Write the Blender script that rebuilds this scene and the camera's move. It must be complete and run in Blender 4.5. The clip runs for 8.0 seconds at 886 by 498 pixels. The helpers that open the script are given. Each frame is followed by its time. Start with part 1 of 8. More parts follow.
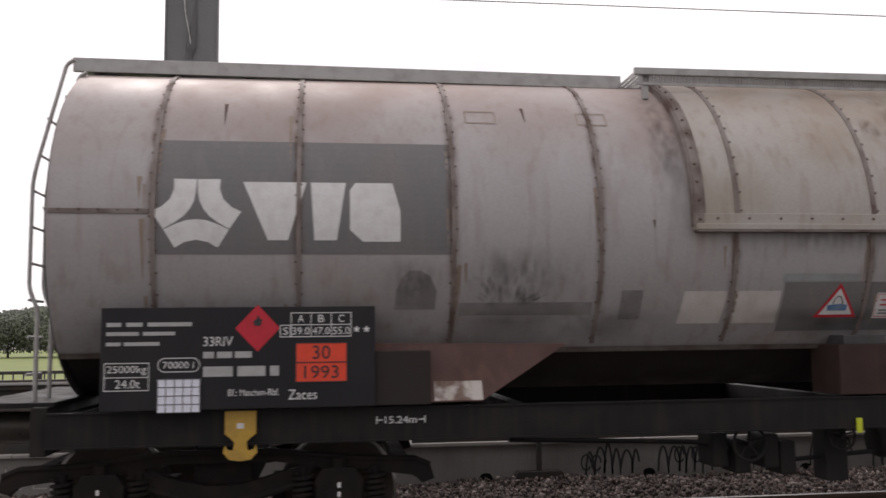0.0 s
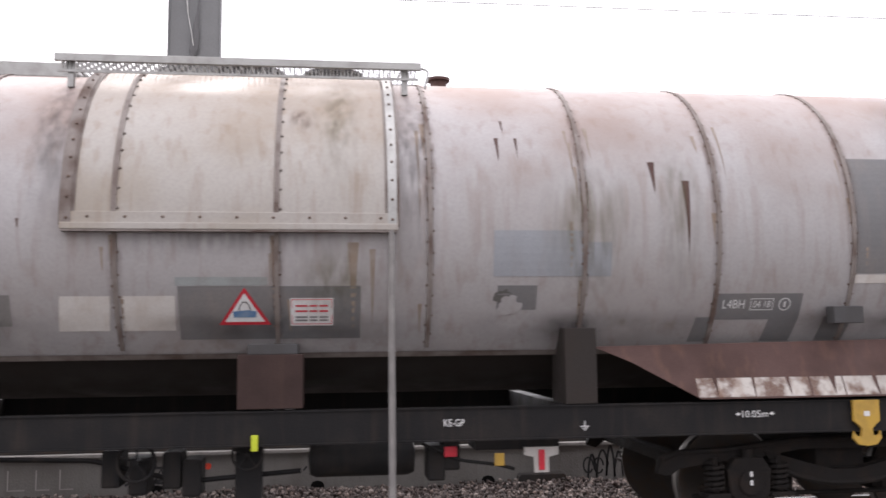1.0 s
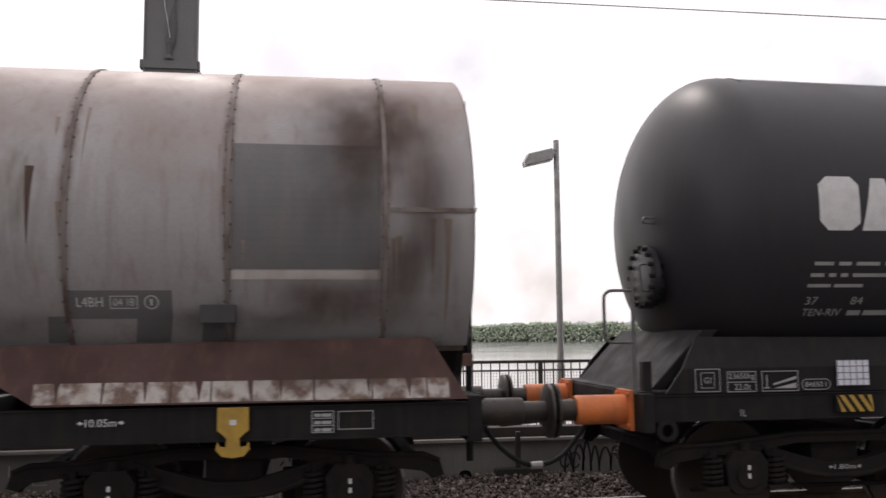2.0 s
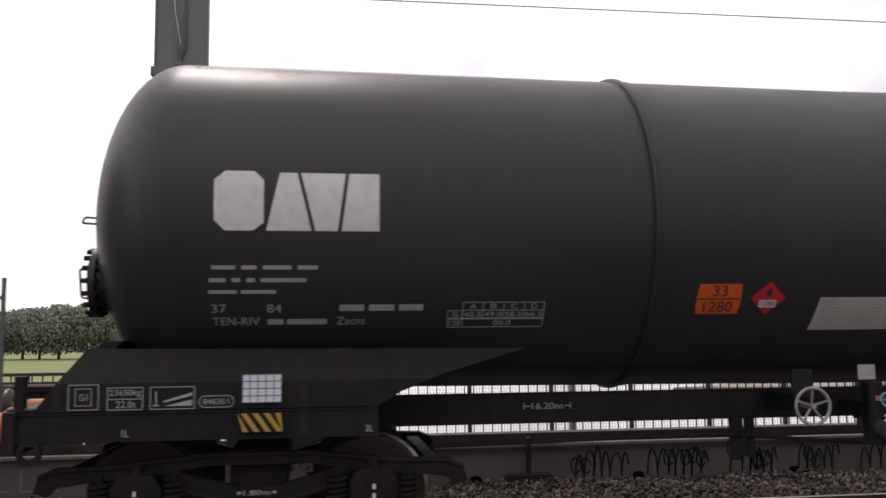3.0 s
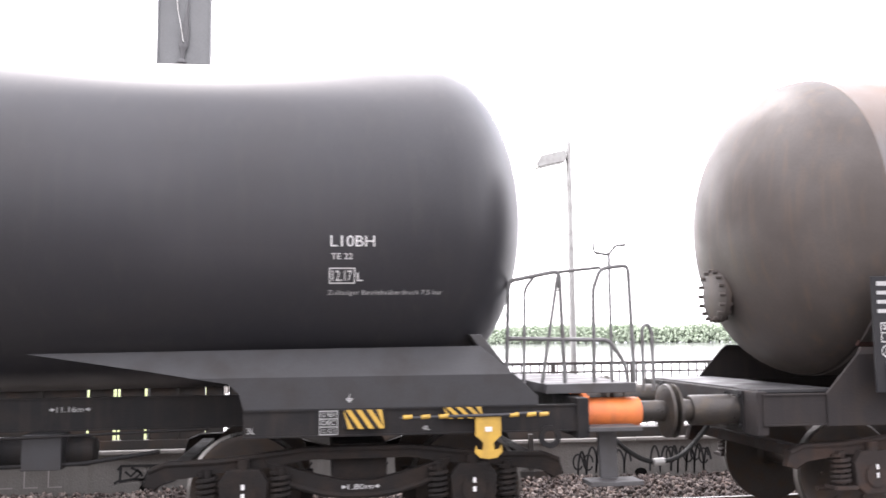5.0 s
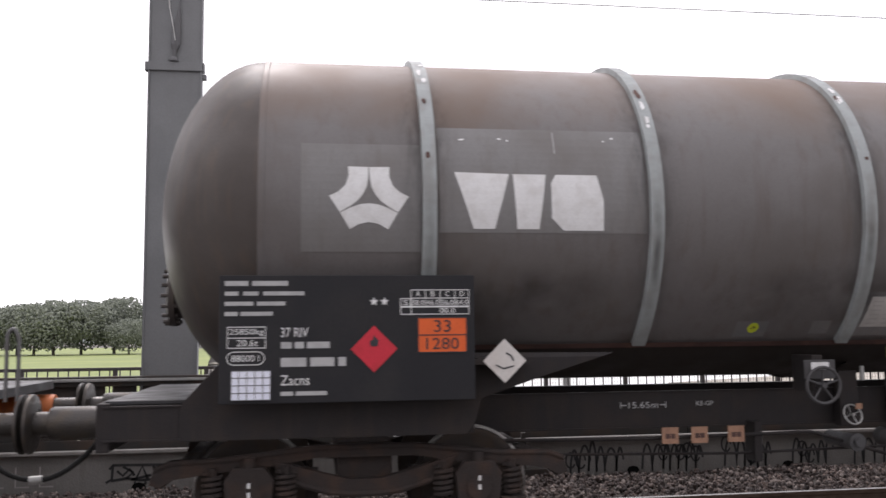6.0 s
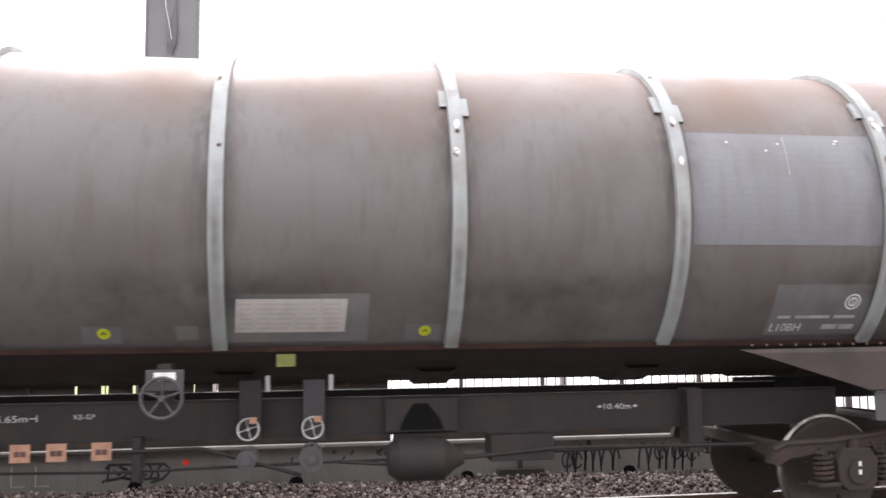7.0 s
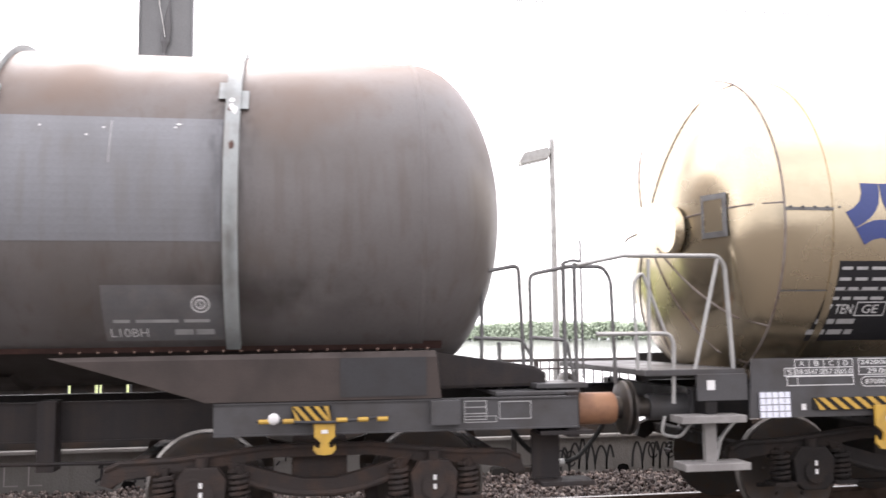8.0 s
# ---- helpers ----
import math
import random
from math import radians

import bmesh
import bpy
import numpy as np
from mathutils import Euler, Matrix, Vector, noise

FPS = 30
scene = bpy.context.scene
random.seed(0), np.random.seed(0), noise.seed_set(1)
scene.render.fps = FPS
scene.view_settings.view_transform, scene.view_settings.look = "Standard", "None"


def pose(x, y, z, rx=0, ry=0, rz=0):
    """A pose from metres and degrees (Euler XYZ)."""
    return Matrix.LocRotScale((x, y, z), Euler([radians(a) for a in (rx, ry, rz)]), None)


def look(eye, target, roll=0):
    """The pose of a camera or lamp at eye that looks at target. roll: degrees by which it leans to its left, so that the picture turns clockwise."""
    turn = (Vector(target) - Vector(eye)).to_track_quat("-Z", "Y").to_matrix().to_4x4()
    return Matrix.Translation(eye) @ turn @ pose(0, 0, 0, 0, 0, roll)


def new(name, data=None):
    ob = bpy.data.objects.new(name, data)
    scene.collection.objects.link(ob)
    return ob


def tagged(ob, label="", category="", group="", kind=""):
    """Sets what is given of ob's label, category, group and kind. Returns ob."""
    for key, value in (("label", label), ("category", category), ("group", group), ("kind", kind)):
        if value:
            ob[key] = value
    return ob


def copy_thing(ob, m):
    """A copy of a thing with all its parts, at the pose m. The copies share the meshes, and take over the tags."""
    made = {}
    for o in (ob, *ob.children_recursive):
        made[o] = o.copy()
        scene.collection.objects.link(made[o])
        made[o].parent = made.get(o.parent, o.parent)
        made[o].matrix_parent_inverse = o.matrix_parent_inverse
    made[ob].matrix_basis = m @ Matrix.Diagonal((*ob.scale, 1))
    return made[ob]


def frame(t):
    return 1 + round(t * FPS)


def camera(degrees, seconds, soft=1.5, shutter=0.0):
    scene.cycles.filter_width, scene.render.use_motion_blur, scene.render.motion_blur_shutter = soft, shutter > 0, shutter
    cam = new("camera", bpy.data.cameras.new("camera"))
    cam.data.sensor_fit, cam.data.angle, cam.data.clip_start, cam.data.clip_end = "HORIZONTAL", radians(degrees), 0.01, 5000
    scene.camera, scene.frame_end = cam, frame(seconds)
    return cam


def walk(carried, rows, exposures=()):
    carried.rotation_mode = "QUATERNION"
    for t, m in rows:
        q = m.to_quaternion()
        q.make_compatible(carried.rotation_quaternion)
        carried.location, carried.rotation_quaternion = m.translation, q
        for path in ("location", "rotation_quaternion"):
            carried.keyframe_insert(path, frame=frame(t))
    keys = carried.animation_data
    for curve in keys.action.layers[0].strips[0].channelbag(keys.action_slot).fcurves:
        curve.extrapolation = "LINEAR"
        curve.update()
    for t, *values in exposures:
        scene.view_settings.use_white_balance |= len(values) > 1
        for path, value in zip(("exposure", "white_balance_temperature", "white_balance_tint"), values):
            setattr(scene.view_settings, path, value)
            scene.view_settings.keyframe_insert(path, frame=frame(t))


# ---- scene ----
from bpy import data as D

# ---------------------------------------------------------------- camera
cam = camera(53.66, 8.0, soft=1.6, shutter=0.12)
EYE = (-0.16, -8.164, 1.70)
AIM = [(0.0, 95.76, 0.69, -7.32), (0.3, 95.89, 0.66, -7.22), (0.5, 95.93, 0.64, -7.13), (1.0, 95.90, 0.61, -7.18), (1.2, 95.82, 0.59, -7.23),
       (2.3, 95.55, 0.52, -8.89), (2.5, 95.57, 0.58, -8.74), (3.0, 95.93, 0.59, -7.97), (3.5, 96.01, 0.62, -7.71), (4.0, 96.07, 0.57, -7.62),
       (4.5, 96.01, 0.53, -7.64), (5.0, 95.73, 0.58, -7.81), (5.2, 95.70, 0.59, -7.89), (6.3, 95.60, 0.66, -8.38), (6.5, 95.58, 0.67, -8.41),
       (7.0, 95.60, 0.63, -8.51), (7.5, 95.63, 0.58, -8.64), (8.0, 95.51, 0.66, -8.89)]
walk(cam, [(t, pose(*EYE, a, b, c)) for t, a, b, c in AIM],
     exposures=[(t, e, k, 18) for t, e, k in ((0.0, -0.75, 6550), (0.3, -0.1, 6450), (0.5, 0.15, 6350), (1.0, 0.3, 6300), (1.2, 0.2, 6300), (2.3, -1.05, 6600), (2.9, -0.95, 6600),
                (3.2, -0.2, 6400), (3.5, 1.0, 6300), (4.0, 1.5, 6250), (4.5, 1.7, 6250), (5.0, 1.25, 6250), (5.3, 0.65, 6250), (6.3, -0.25, 6300), (6.5, 0.25, 6300), (7.0, 0.95, 6350), (7.5, 1.2, 6350), (8.0, 0.8, 6350))])

# how far the train has rolled, in metres, at each time
RUN = [(0.0, 0.008), (0.3, 1.469), (1.0, 4.901), (2.3, 11.295), (2.5, 12.291), (3.5, 17.392), (4.5, 22.501), (5.0, 25.059),
       (6.5, 32.853), (7.0, 35.536), (7.6, 38.778), (8.0, 40.943)]

# ---------------------------------------------------------------- light
world = D.worlds.new("overcast_sky")
scene.world = world
world.use_nodes = True
wn, wl = world.node_tree.nodes, world.node_tree.links
wn.clear()
w_out = wn.new("ShaderNodeOutputWorld")
w_bg = wn.new("ShaderNodeBackground")
sky = wn.new("ShaderNodeTexSky")
sky.sky_type = "NISHITA"
sky.sun_disc = False
sky.sun_elevation = radians(52)
sky.sun_rotation = radians(-12)
sky.dust_density = 4.0
coord = wn.new("ShaderNodeTexCoord")
clouds = wn.new("ShaderNodeTexNoise")
clouds.inputs["Scale"].default_value = 2.6
clouds.inputs["Detail"].default_value = 7
clouds.inputs["Roughness"].default_value = 0.55
ramp = wn.new("ShaderNodeValToRGB")
ramp.color_ramp.elements[0].position = 0.37
ramp.color_ramp.elements[0].color = (0.45, 0.45, 0.45, 1)
ramp.color_ramp.elements[1].position = 0.49
ramp.color_ramp.elements[1].color = (1, 1, 1, 1)
mix = wn.new("ShaderNodeMix")
mix.data_type = "RGBA"
mix.inputs["B"].default_value = (13.5, 13.3, 13.0, 1)
wl.new(coord.outputs["Generated"], clouds.inputs["Vector"])
wl.new(clouds.outputs["Fac"], ramp.inputs["Fac"])
wl.new(ramp.outputs["Color"], mix.inputs["Factor"])
wl.new(sky.outputs["Color"], mix.inputs["A"])
# the cloud cover glows most towards the veiled sun
toward = wn.new("ShaderNodeVectorMath")
toward.operation = "DOT_PRODUCT"
toward.inputs[1].default_value = Vector((-10, 45, 60)).normalized()
glow = wn.new("ShaderNodeMapRange")
glow.interpolation_type = "SMOOTHSTEP"
for key, v in (("From Min", -0.8), ("From Max", 0.75), ("To Min", 0.55), ("To Max", 1.65)):
    glow.inputs[key].default_value = v
scaled = wn.new("ShaderNodeVectorMath")
scaled.operation = "SCALE"
wl.new(coord.outputs["Generated"], toward.inputs[0])
wl.new(toward.outputs["Value"], glow.inputs["Value"])
wl.new(mix.outputs["Result"], scaled.inputs[0])
wl.new(glow.outputs["Result"], scaled.inputs["Scale"])
wl.new(scaled.outputs["Vector"], w_bg.inputs["Color"])
w_bg.inputs["Strength"].default_value = 0.1
wl.new(w_bg.outputs["Background"], w_out.inputs["Surface"])

sun = new("sun", D.lights.new("sun", "SUN"))
sun.data.energy, sun.data.angle, sun.data.color = 1.5, radians(10), (1.0, 0.95, 0.88)
sun.matrix_world = look((-10, 45, 60), (0, 0, 0))


# ---------------------------------------------------------------- materials
def mat(name, color, rough=0.6, metal=0.0, tint=None, amount=0.5, scale=6.0, fine=60.0, bump=0.1, streak=None, streak_amount=0.0,
        stretch=(1, 1, 1), edge=(0.45, 0.7), rough_var=0.15, bump_scale=None, spec=0.5, wash=None):
    """A painted, dirty or rusty surface: a base colour, blotches of a second one, fine grain, and runs of a third one down the side."""
    m = D.materials.new(name)
    m.use_nodes = True
    n, l = m.node_tree.nodes, m.node_tree.links
    b = n["Principled BSDF"]
    tc = n.new("ShaderNodeTexCoord")
    mp = n.new("ShaderNodeMapping")
    mp.inputs["Scale"].default_value = stretch
    l.new(tc.outputs["Object"], mp.inputs["Vector"])

    def tex(s, detail, vec):
        t = n.new("ShaderNodeTexNoise")
        t.inputs["Scale"].default_value, t.inputs["Detail"].default_value = s, detail
        l.new(vec, t.inputs["Vector"])
        return t.outputs["Fac"]

    def ranged(fac, lo, hi, a, c):
        r = n.new("ShaderNodeMapRange")
        r.inputs["From Min"].default_value, r.inputs["From Max"].default_value = lo, hi
        r.inputs["To Min"].default_value, r.inputs["To Max"].default_value = a, c
        l.new(fac, r.inputs["Value"])
        return r.outputs["Result"]

    def blend(fac, one, two):
        x = n.new("ShaderNodeMix")
        x.data_type = "RGBA"
        l.new(fac, x.inputs["Factor"])
        for key, v in (("A", one), ("B", two)):
            if isinstance(v, tuple):
                x.inputs[key].default_value = (*v, 1)
            else:
                l.new(v, x.inputs[key])
        return x.outputs["Result"]

    big, small = tex(scale, 6, mp.outputs["Vector"]), tex(fine, 4, tc.outputs["Object"])
    dark = tint or tuple(c * 0.6 for c in color)
    col = blend(ranged(big, edge[0], edge[1], 0, amount), color, dark)
    col = blend(ranged(small, 0.4, 0.75, 0, 0.35), col, tuple(c * 0.7 for c in color))
    if streak:
        sm = n.new("ShaderNodeMapping")
        sm.inputs["Scale"].default_value = (7, 7, 0.55)
        l.new(tc.outputs["Object"], sm.inputs["Vector"])
        run = tex(1.6, 5, sm.outputs["Vector"])
        col = blend(ranged(run, 0.52, 0.78, 0, streak_amount), col, streak)
    if wash:
        # rust and soot washed down from the top fittings, ragged below
        tone, z0, z1, much = wash
        sep = n.new("ShaderNodeSeparateXYZ")
        l.new(tc.outputs["Object"], sep.inputs["Vector"])
        add = n.new("ShaderNodeMath")
        add.operation = "MULTIPLY_ADD"
        add.inputs[1].default_value = 1.6
        l.new(big, add.inputs[0])
        l.new(sep.outputs["Z"], add.inputs[2])
        col = blend(ranged(add.outputs["Value"], z0 + 0.8, z1 + 0.8, 0, much), col, tone)
    l.new(col, b.inputs["Base Color"])
    l.new(ranged(big, 0.3, 0.7, rough - rough_var, min(1, rough + rough_var)), b.inputs["Roughness"])
    b.inputs["Metallic"].default_value = metal
    b.inputs["Specular IOR Level"].default_value = spec
    if bump:
        bp = n.new("ShaderNodeBump")
        bp.inputs["Strength"].default_value = bump
        bp.inputs["Distance"].default_value = 0.02
        l.new(small if bump_scale is None else tex(bump_scale, 5, tc.outputs["Object"]), bp.inputs["Height"])
        l.new(bp.outputs["Normal"], b.inputs["Normal"])
    return m


M = dict(
    grey_tank=mat("weathered_grey_cladding", (0.40, 0.385, 0.39), 0.55, 0.1, (0.33, 0.29, 0.275), 0.6, 1.1, 40, 0.06, (0.22, 0.15, 0.11), 0.45, wash=((0.30, 0.21, 0.175), 3.05, 4.1, 0.75)),
    cream_clad=mat("yellowed_cladding", (0.40, 0.375, 0.35), 0.55, 0.1, (0.31, 0.255, 0.19), 0.6, 1.3, 40, 0.06, (0.22, 0.15, 0.09), 0.5, wash=((0.30, 0.22, 0.16), 3.1, 4.1, 0.6)),
    strap=mat("rusty_strap", (0.23, 0.20, 0.185), 0.7, 0.1, (0.085, 0.048, 0.035), 0.95, 3.5, 60, 0.3, (0.10, 0.06, 0.045), 0.5),
    rivet=mat("rusty_rivet", (0.14, 0.09, 0.07), 0.8, 0.2, (0.07, 0.04, 0.03), 0.7, 30, 90, 0.2),
    grey_panel=mat("dark_grey_paint", (0.16, 0.16, 0.165), 0.6, 0, (0.22, 0.20, 0.19), 0.6, 2.0, 50, 0.05, (0.26, 0.22, 0.20), 0.3),
    pale_patch=mat("pale_overpaint", (0.60, 0.575, 0.55), 0.6, 0, (0.48, 0.43, 0.39), 0.7, 3.0, 50, 0.05, (0.40, 0.32, 0.26), 0.4),
    flaking_white=mat("flaking_white_paint", (0.50, 0.47, 0.44), 0.7, 0, (0.13, 0.07, 0.05), 0.95, 7.0, 60, 0.1, (0.22, 0.12, 0.07), 0.6, edge=(0.42, 0.56)),
    cable_grey=mat("dull_cable_joint", (0.11, 0.11, 0.115), 0.6, 0, (0.15, 0.15, 0.15), 0.6, 6, 50, 0.05),
    grime=mat("oily_grime", (0.10, 0.095, 0.09), 0.5, 0, (0.19, 0.18, 0.17), 0.8, 5.0, 50, 0.08),
    black_tank=mat("black_tank_paint", (0.028, 0.028, 0.033), 0.42, 0, (0.032, 0.030, 0.032), 0.6, 1.2, 50, 0.02, (0.045, 0.043, 0.042), 0.3, rough_var=0.07, spec=0.4),
    brown_tank=mat("sooty_grey_tank_paint", (0.135, 0.125, 0.123), 0.5, 0, (0.09, 0.075, 0.066), 0.8, 1.0, 45, 0.04, (0.085, 0.062, 0.048), 0.5, wash=((0.17, 0.115, 0.085), 3.3, 4.1, 0.8)),
    ring_grey=mat("blue_grey_ring_paint", (0.31, 0.335, 0.335), 0.55, 0, (0.20, 0.195, 0.185), 0.6, 5, 60, 0.05, (0.2, 0.14, 0.1), 0.3),
    steel_clad=mat("brushed_beige_cladding", (0.56, 0.48, 0.345), 0.24, 0.9, (0.45, 0.37, 0.255), 0.6, 1.5, 60, 0.03),
    skirt_grey=mat("sooty_grey_skirt_paint", (0.038, 0.038, 0.041), 0.5, 0, (0.032, 0.029, 0.028), 0.7, 4, 60, 0.06, spec=0.3),
    # darker copy of the tank paint: brown staining plus painted shade
    sooty_end=mat("sooty_brown_tank_end", (0.085, 0.073, 0.067), 0.55, 0, (0.055, 0.045, 0.04), 0.8, 1.2, 45, 0.05, (0.12, 0.085, 0.06), 0.5, spec=0.3),
    dull_plate=mat("dull_enamel_plate", (0.50, 0.48, 0.46), 0.5, 0, (0.38, 0.36, 0.34), 0.6, 9, 60, 0.0),
    faint_print=mat("faint_print", (0.43, 0.415, 0.40), 0.6, 0, None, 0.3, 9, 60, 0.0),
    faded_lime=mat("faded_lime_sticker", (0.15, 0.16, 0.035), 0.6, 0, (0.09, 0.09, 0.03), 0.6, 9, 60, 0.0),
    frame_black=mat("sooty_black_frame", (0.014, 0.0135, 0.0145), 0.6, 0, (0.03, 0.026, 0.024), 0.7, 4, 60, 0.12, (0.06, 0.045, 0.035), 0.3, spec=0.18),
    frame_grey=mat("dusty_grey_steel", (0.07, 0.069, 0.072), 0.55, 0, (0.05, 0.044, 0.041), 0.7, 4, 60, 0.06, spec=0.3),
    bogie=mat("brake_dust_iron", (0.017, 0.015, 0.0145), 0.8, 0.1, (0.034, 0.026, 0.022), 0.8, 7, 70, 0.3, spec=0.15),
    wheel=mat("rolled_wheel_steel", (0.07, 0.06, 0.055), 0.6, 0.5, (0.10, 0.07, 0.05), 0.7, 8, 70, 0.15, spec=0.2),
    tread=mat("polished_tread_steel", (0.22, 0.21, 0.20), 0.38, 1.0, (0.16, 0.14, 0.13), 0.4, 8, 70, 0.05),
    rust_apron=mat("rust_brown_apron", (0.095, 0.054, 0.048), 0.7, 0, (0.055, 0.034, 0.03), 0.8, 2, 60, 0.1, (0.20, 0.11, 0.075), 0.35, spec=0.25),
    bogie_dusty=mat("rust_dusted_iron", (0.042, 0.035, 0.033), 0.85, 0.1, (0.075, 0.05, 0.04), 0.8, 7, 70, 0.3, spec=0.15),
    frame_dusty=mat("dusty_dark_frame", (0.027, 0.024, 0.0245), 0.65, 0, (0.045, 0.036, 0.032), 0.7, 4, 60, 0.12, (0.06, 0.045, 0.035), 0.3, spec=0.18),
    pale_blue=mat("worn_pale_blue_enamel", (0.20, 0.33, 0.52), 0.4, 0, (0.38, 0.46, 0.55), 0.6, 12, 60, 0.0),
    rust_box=mat("dull_maroon_box_paint", (0.052, 0.032, 0.029), 0.75, 0, (0.034, 0.024, 0.022), 0.7, 4, 60, 0.1, (0.08, 0.05, 0.04), 0.4, spec=0.2),
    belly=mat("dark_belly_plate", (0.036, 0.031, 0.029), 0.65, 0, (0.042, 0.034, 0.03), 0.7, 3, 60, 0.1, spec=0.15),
    white=mat("white_marking", (0.72, 0.72, 0.72), 0.6, 0, (0.52, 0.50, 0.48), 0.5, 9, 60, 0.0),
    dim_white=mat("dull_white_marking", (0.42, 0.42, 0.42), 0.6, 0, (0.28, 0.28, 0.28), 0.6, 9, 60, 0.0),
    board=mat("black_name_board", (0.019, 0.019, 0.022), 0.5, 0, (0.032, 0.03, 0.03), 0.6, 2.5, 50, 0.03, spec=0.25),
    paper=mat("laminated_paper", (0.80, 0.82, 0.92), 0.35, 0, (0.70, 0.73, 0.86), 0.5, 12, 60, 0.0),
    ink=mat("dark_ink", (0.03, 0.03, 0.035), 0.6, 0, None, 0.3, 20, 60, 0.0),
    blue_ink=mat("blue_ink", (0.05, 0.08, 0.25), 0.6, 0, None, 0.3, 20, 60, 0.0),
    orange=mat("orange_plate", (0.72, 0.115, 0.018), 0.5, 0, (0.58, 0.09, 0.018), 0.5, 9, 60, 0.0),
    red_orange=mat("red_orange_plate", (0.80, 0.07, 0.03), 0.5, 0, (0.65, 0.06, 0.03), 0.5, 9, 60, 0.0),
    red=mat("red_placard", (0.55, 0.02, 0.04), 0.5, 0, (0.42, 0.02, 0.03), 0.5, 9, 60, 0.0),
    buffer_orange=mat("orange_buffer_paint", (0.72, 0.20, 0.05), 0.5, 0, (0.45, 0.13, 0.06), 0.7, 6, 60, 0.08, (0.25, 0.11, 0.06), 0.4),
    buffer_brown=mat("rusted_orange_buffer", (0.30, 0.15, 0.08), 0.6, 0, (0.17, 0.09, 0.06), 0.8, 6, 60, 0.1),
    grease=mat("greasy_steel", (0.06, 0.055, 0.052), 0.4, 0.5, (0.10, 0.08, 0.06), 0.7, 8, 60, 0.2, spec=0.3),
    yellow=mat("yellow_paint", (0.50, 0.31, 0.05), 0.5, 0, (0.30, 0.19, 0.05), 0.6, 9, 60, 0.03),
    green_yellow=mat("lime_sticker", (0.55, 0.62, 0.03), 0.5, 0, None, 0.3, 9, 60, 0.0),
    galv=mat("galvanised_steel", (0.42, 0.42, 0.41), 0.45, 0.6, (0.30, 0.29, 0.28), 0.6, 9, 70, 0.08),
    dull_rail=mat("grey_handrail_paint", (0.14, 0.14, 0.14), 0.5, 0.2, (0.09, 0.08, 0.075), 0.6, 9, 60, 0.05),
    blue=mat("blue_valve_wheel", (0.09, 0.19, 0.36), 0.4, 0, (0.30, 0.36, 0.42), 0.5, 12, 60, 0.0),
    rubber=mat("black_rubber", (0.02, 0.02, 0.02), 0.6, 0, None, 0.5, 12, 60, 0.1, spec=0.2),
    concrete=mat("stained_concrete", (0.205, 0.197, 0.186), 0.85, 0, (0.135, 0.122, 0.113), 0.7, 1.2, 40, 0.3, (0.14, 0.125, 0.11), 0.5),
    asphalt=mat("walkway_asphalt", (0.06, 0.058, 0.056), 0.9, 0, (0.09, 0.085, 0.08), 0.6, 2, 60, 0.3),
    cap=mat("pale_concrete_cap", (0.28, 0.265, 0.25), 0.8, 0, (0.17, 0.16, 0.15), 0.6, 3, 50, 0.2),
    mast_grey=mat("grey_mast_paint", (0.20, 0.205, 0.21), 0.6, 0.1, (0.14, 0.145, 0.15), 0.6, 1.0, 50, 0.04, (0.17, 0.17, 0.17), 0.3),
    barrier=mat("dark_steel_barrier", (0.045, 0.042, 0.040), 0.6, 0.1, (0.09, 0.06, 0.045), 0.7, 3, 60, 0.1, spec=0.2),
    fence=mat("dark_fence_paint", (0.055, 0.05, 0.05), 0.6, 0.1, (0.09, 0.06, 0.05), 0.6, 5, 60, 0.05),
    paint_black=mat("black_spray_paint", (0.02, 0.02, 0.022), 0.6, 0, (0.05, 0.05, 0.05), 0.5, 8, 60, 0.0),
    paint_pale=mat("faded_spray_paint", (0.36, 0.34, 0.32), 0.7, 0, (0.30, 0.28, 0.27), 0.5, 8, 60, 0.0),
    rail_side=mat("rusty_rail", (0.11, 0.07, 0.05), 0.8, 0.1, (0.07, 0.045, 0.035), 0.7, 9, 60, 0.2),
    sleeper=mat("grey_sleeper", (0.19, 0.18, 0.17), 0.9, 0, (0.12, 0.10, 0.09), 0.7, 5, 60, 0.3),
    ground=mat("gravel_bed", (0.10, 0.088, 0.078), 0.95, 0, (0.06, 0.05, 0.043), 0.9, 14, 55, 0.9, bump_scale=45),
    blue_overpaint=mat("blue_grey_overpaint", (0.31, 0.325, 0.355), 0.55, 0, (0.26, 0.27, 0.29), 0.6, 3, 60, 0.05, (0.24, 0.2, 0.17), 0.3),
    panel_brown=mat("paler_soot_grey_paint", (0.185, 0.18, 0.178), 0.5, 0, (0.14, 0.125, 0.115), 0.7, 1.4, 45, 0.03, (0.12, 0.10, 0.09), 0.4),
    panel_blue=mat("faded_blue_grey_paint", (0.185, 0.19, 0.205), 0.5, 0, (0.15, 0.15, 0.155), 0.7, 1.4, 45, 0.03, (0.13, 0.115, 0.105), 0.4),
    skirt_brown=mat("grimy_brown_skirt", (0.058, 0.046, 0.042), 0.6, 0, (0.035, 0.03, 0.028), 0.7, 3, 60, 0.08, (0.05, 0.04, 0.035), 0.5, spec=0.25),
    blue_emblem=mat("navy_blue_paint", (0.04, 0.06, 0.20), 0.5, 0, (0.05, 0.07, 0.18), 0.5, 8, 60, 0.0),
    # near-black that paints the darkness inside openings
    void=mat("unlit_hollow", (0.008, 0.008, 0.008), 0.9, 0, None, 0.3, 20, 60, 0.0, spec=0.05),
    smear=mat("scrubbed_soot", (0.20, 0.19, 0.185), 0.6, 0, (0.29, 0.28, 0.27), 0.8, 6, 50, 0.03),
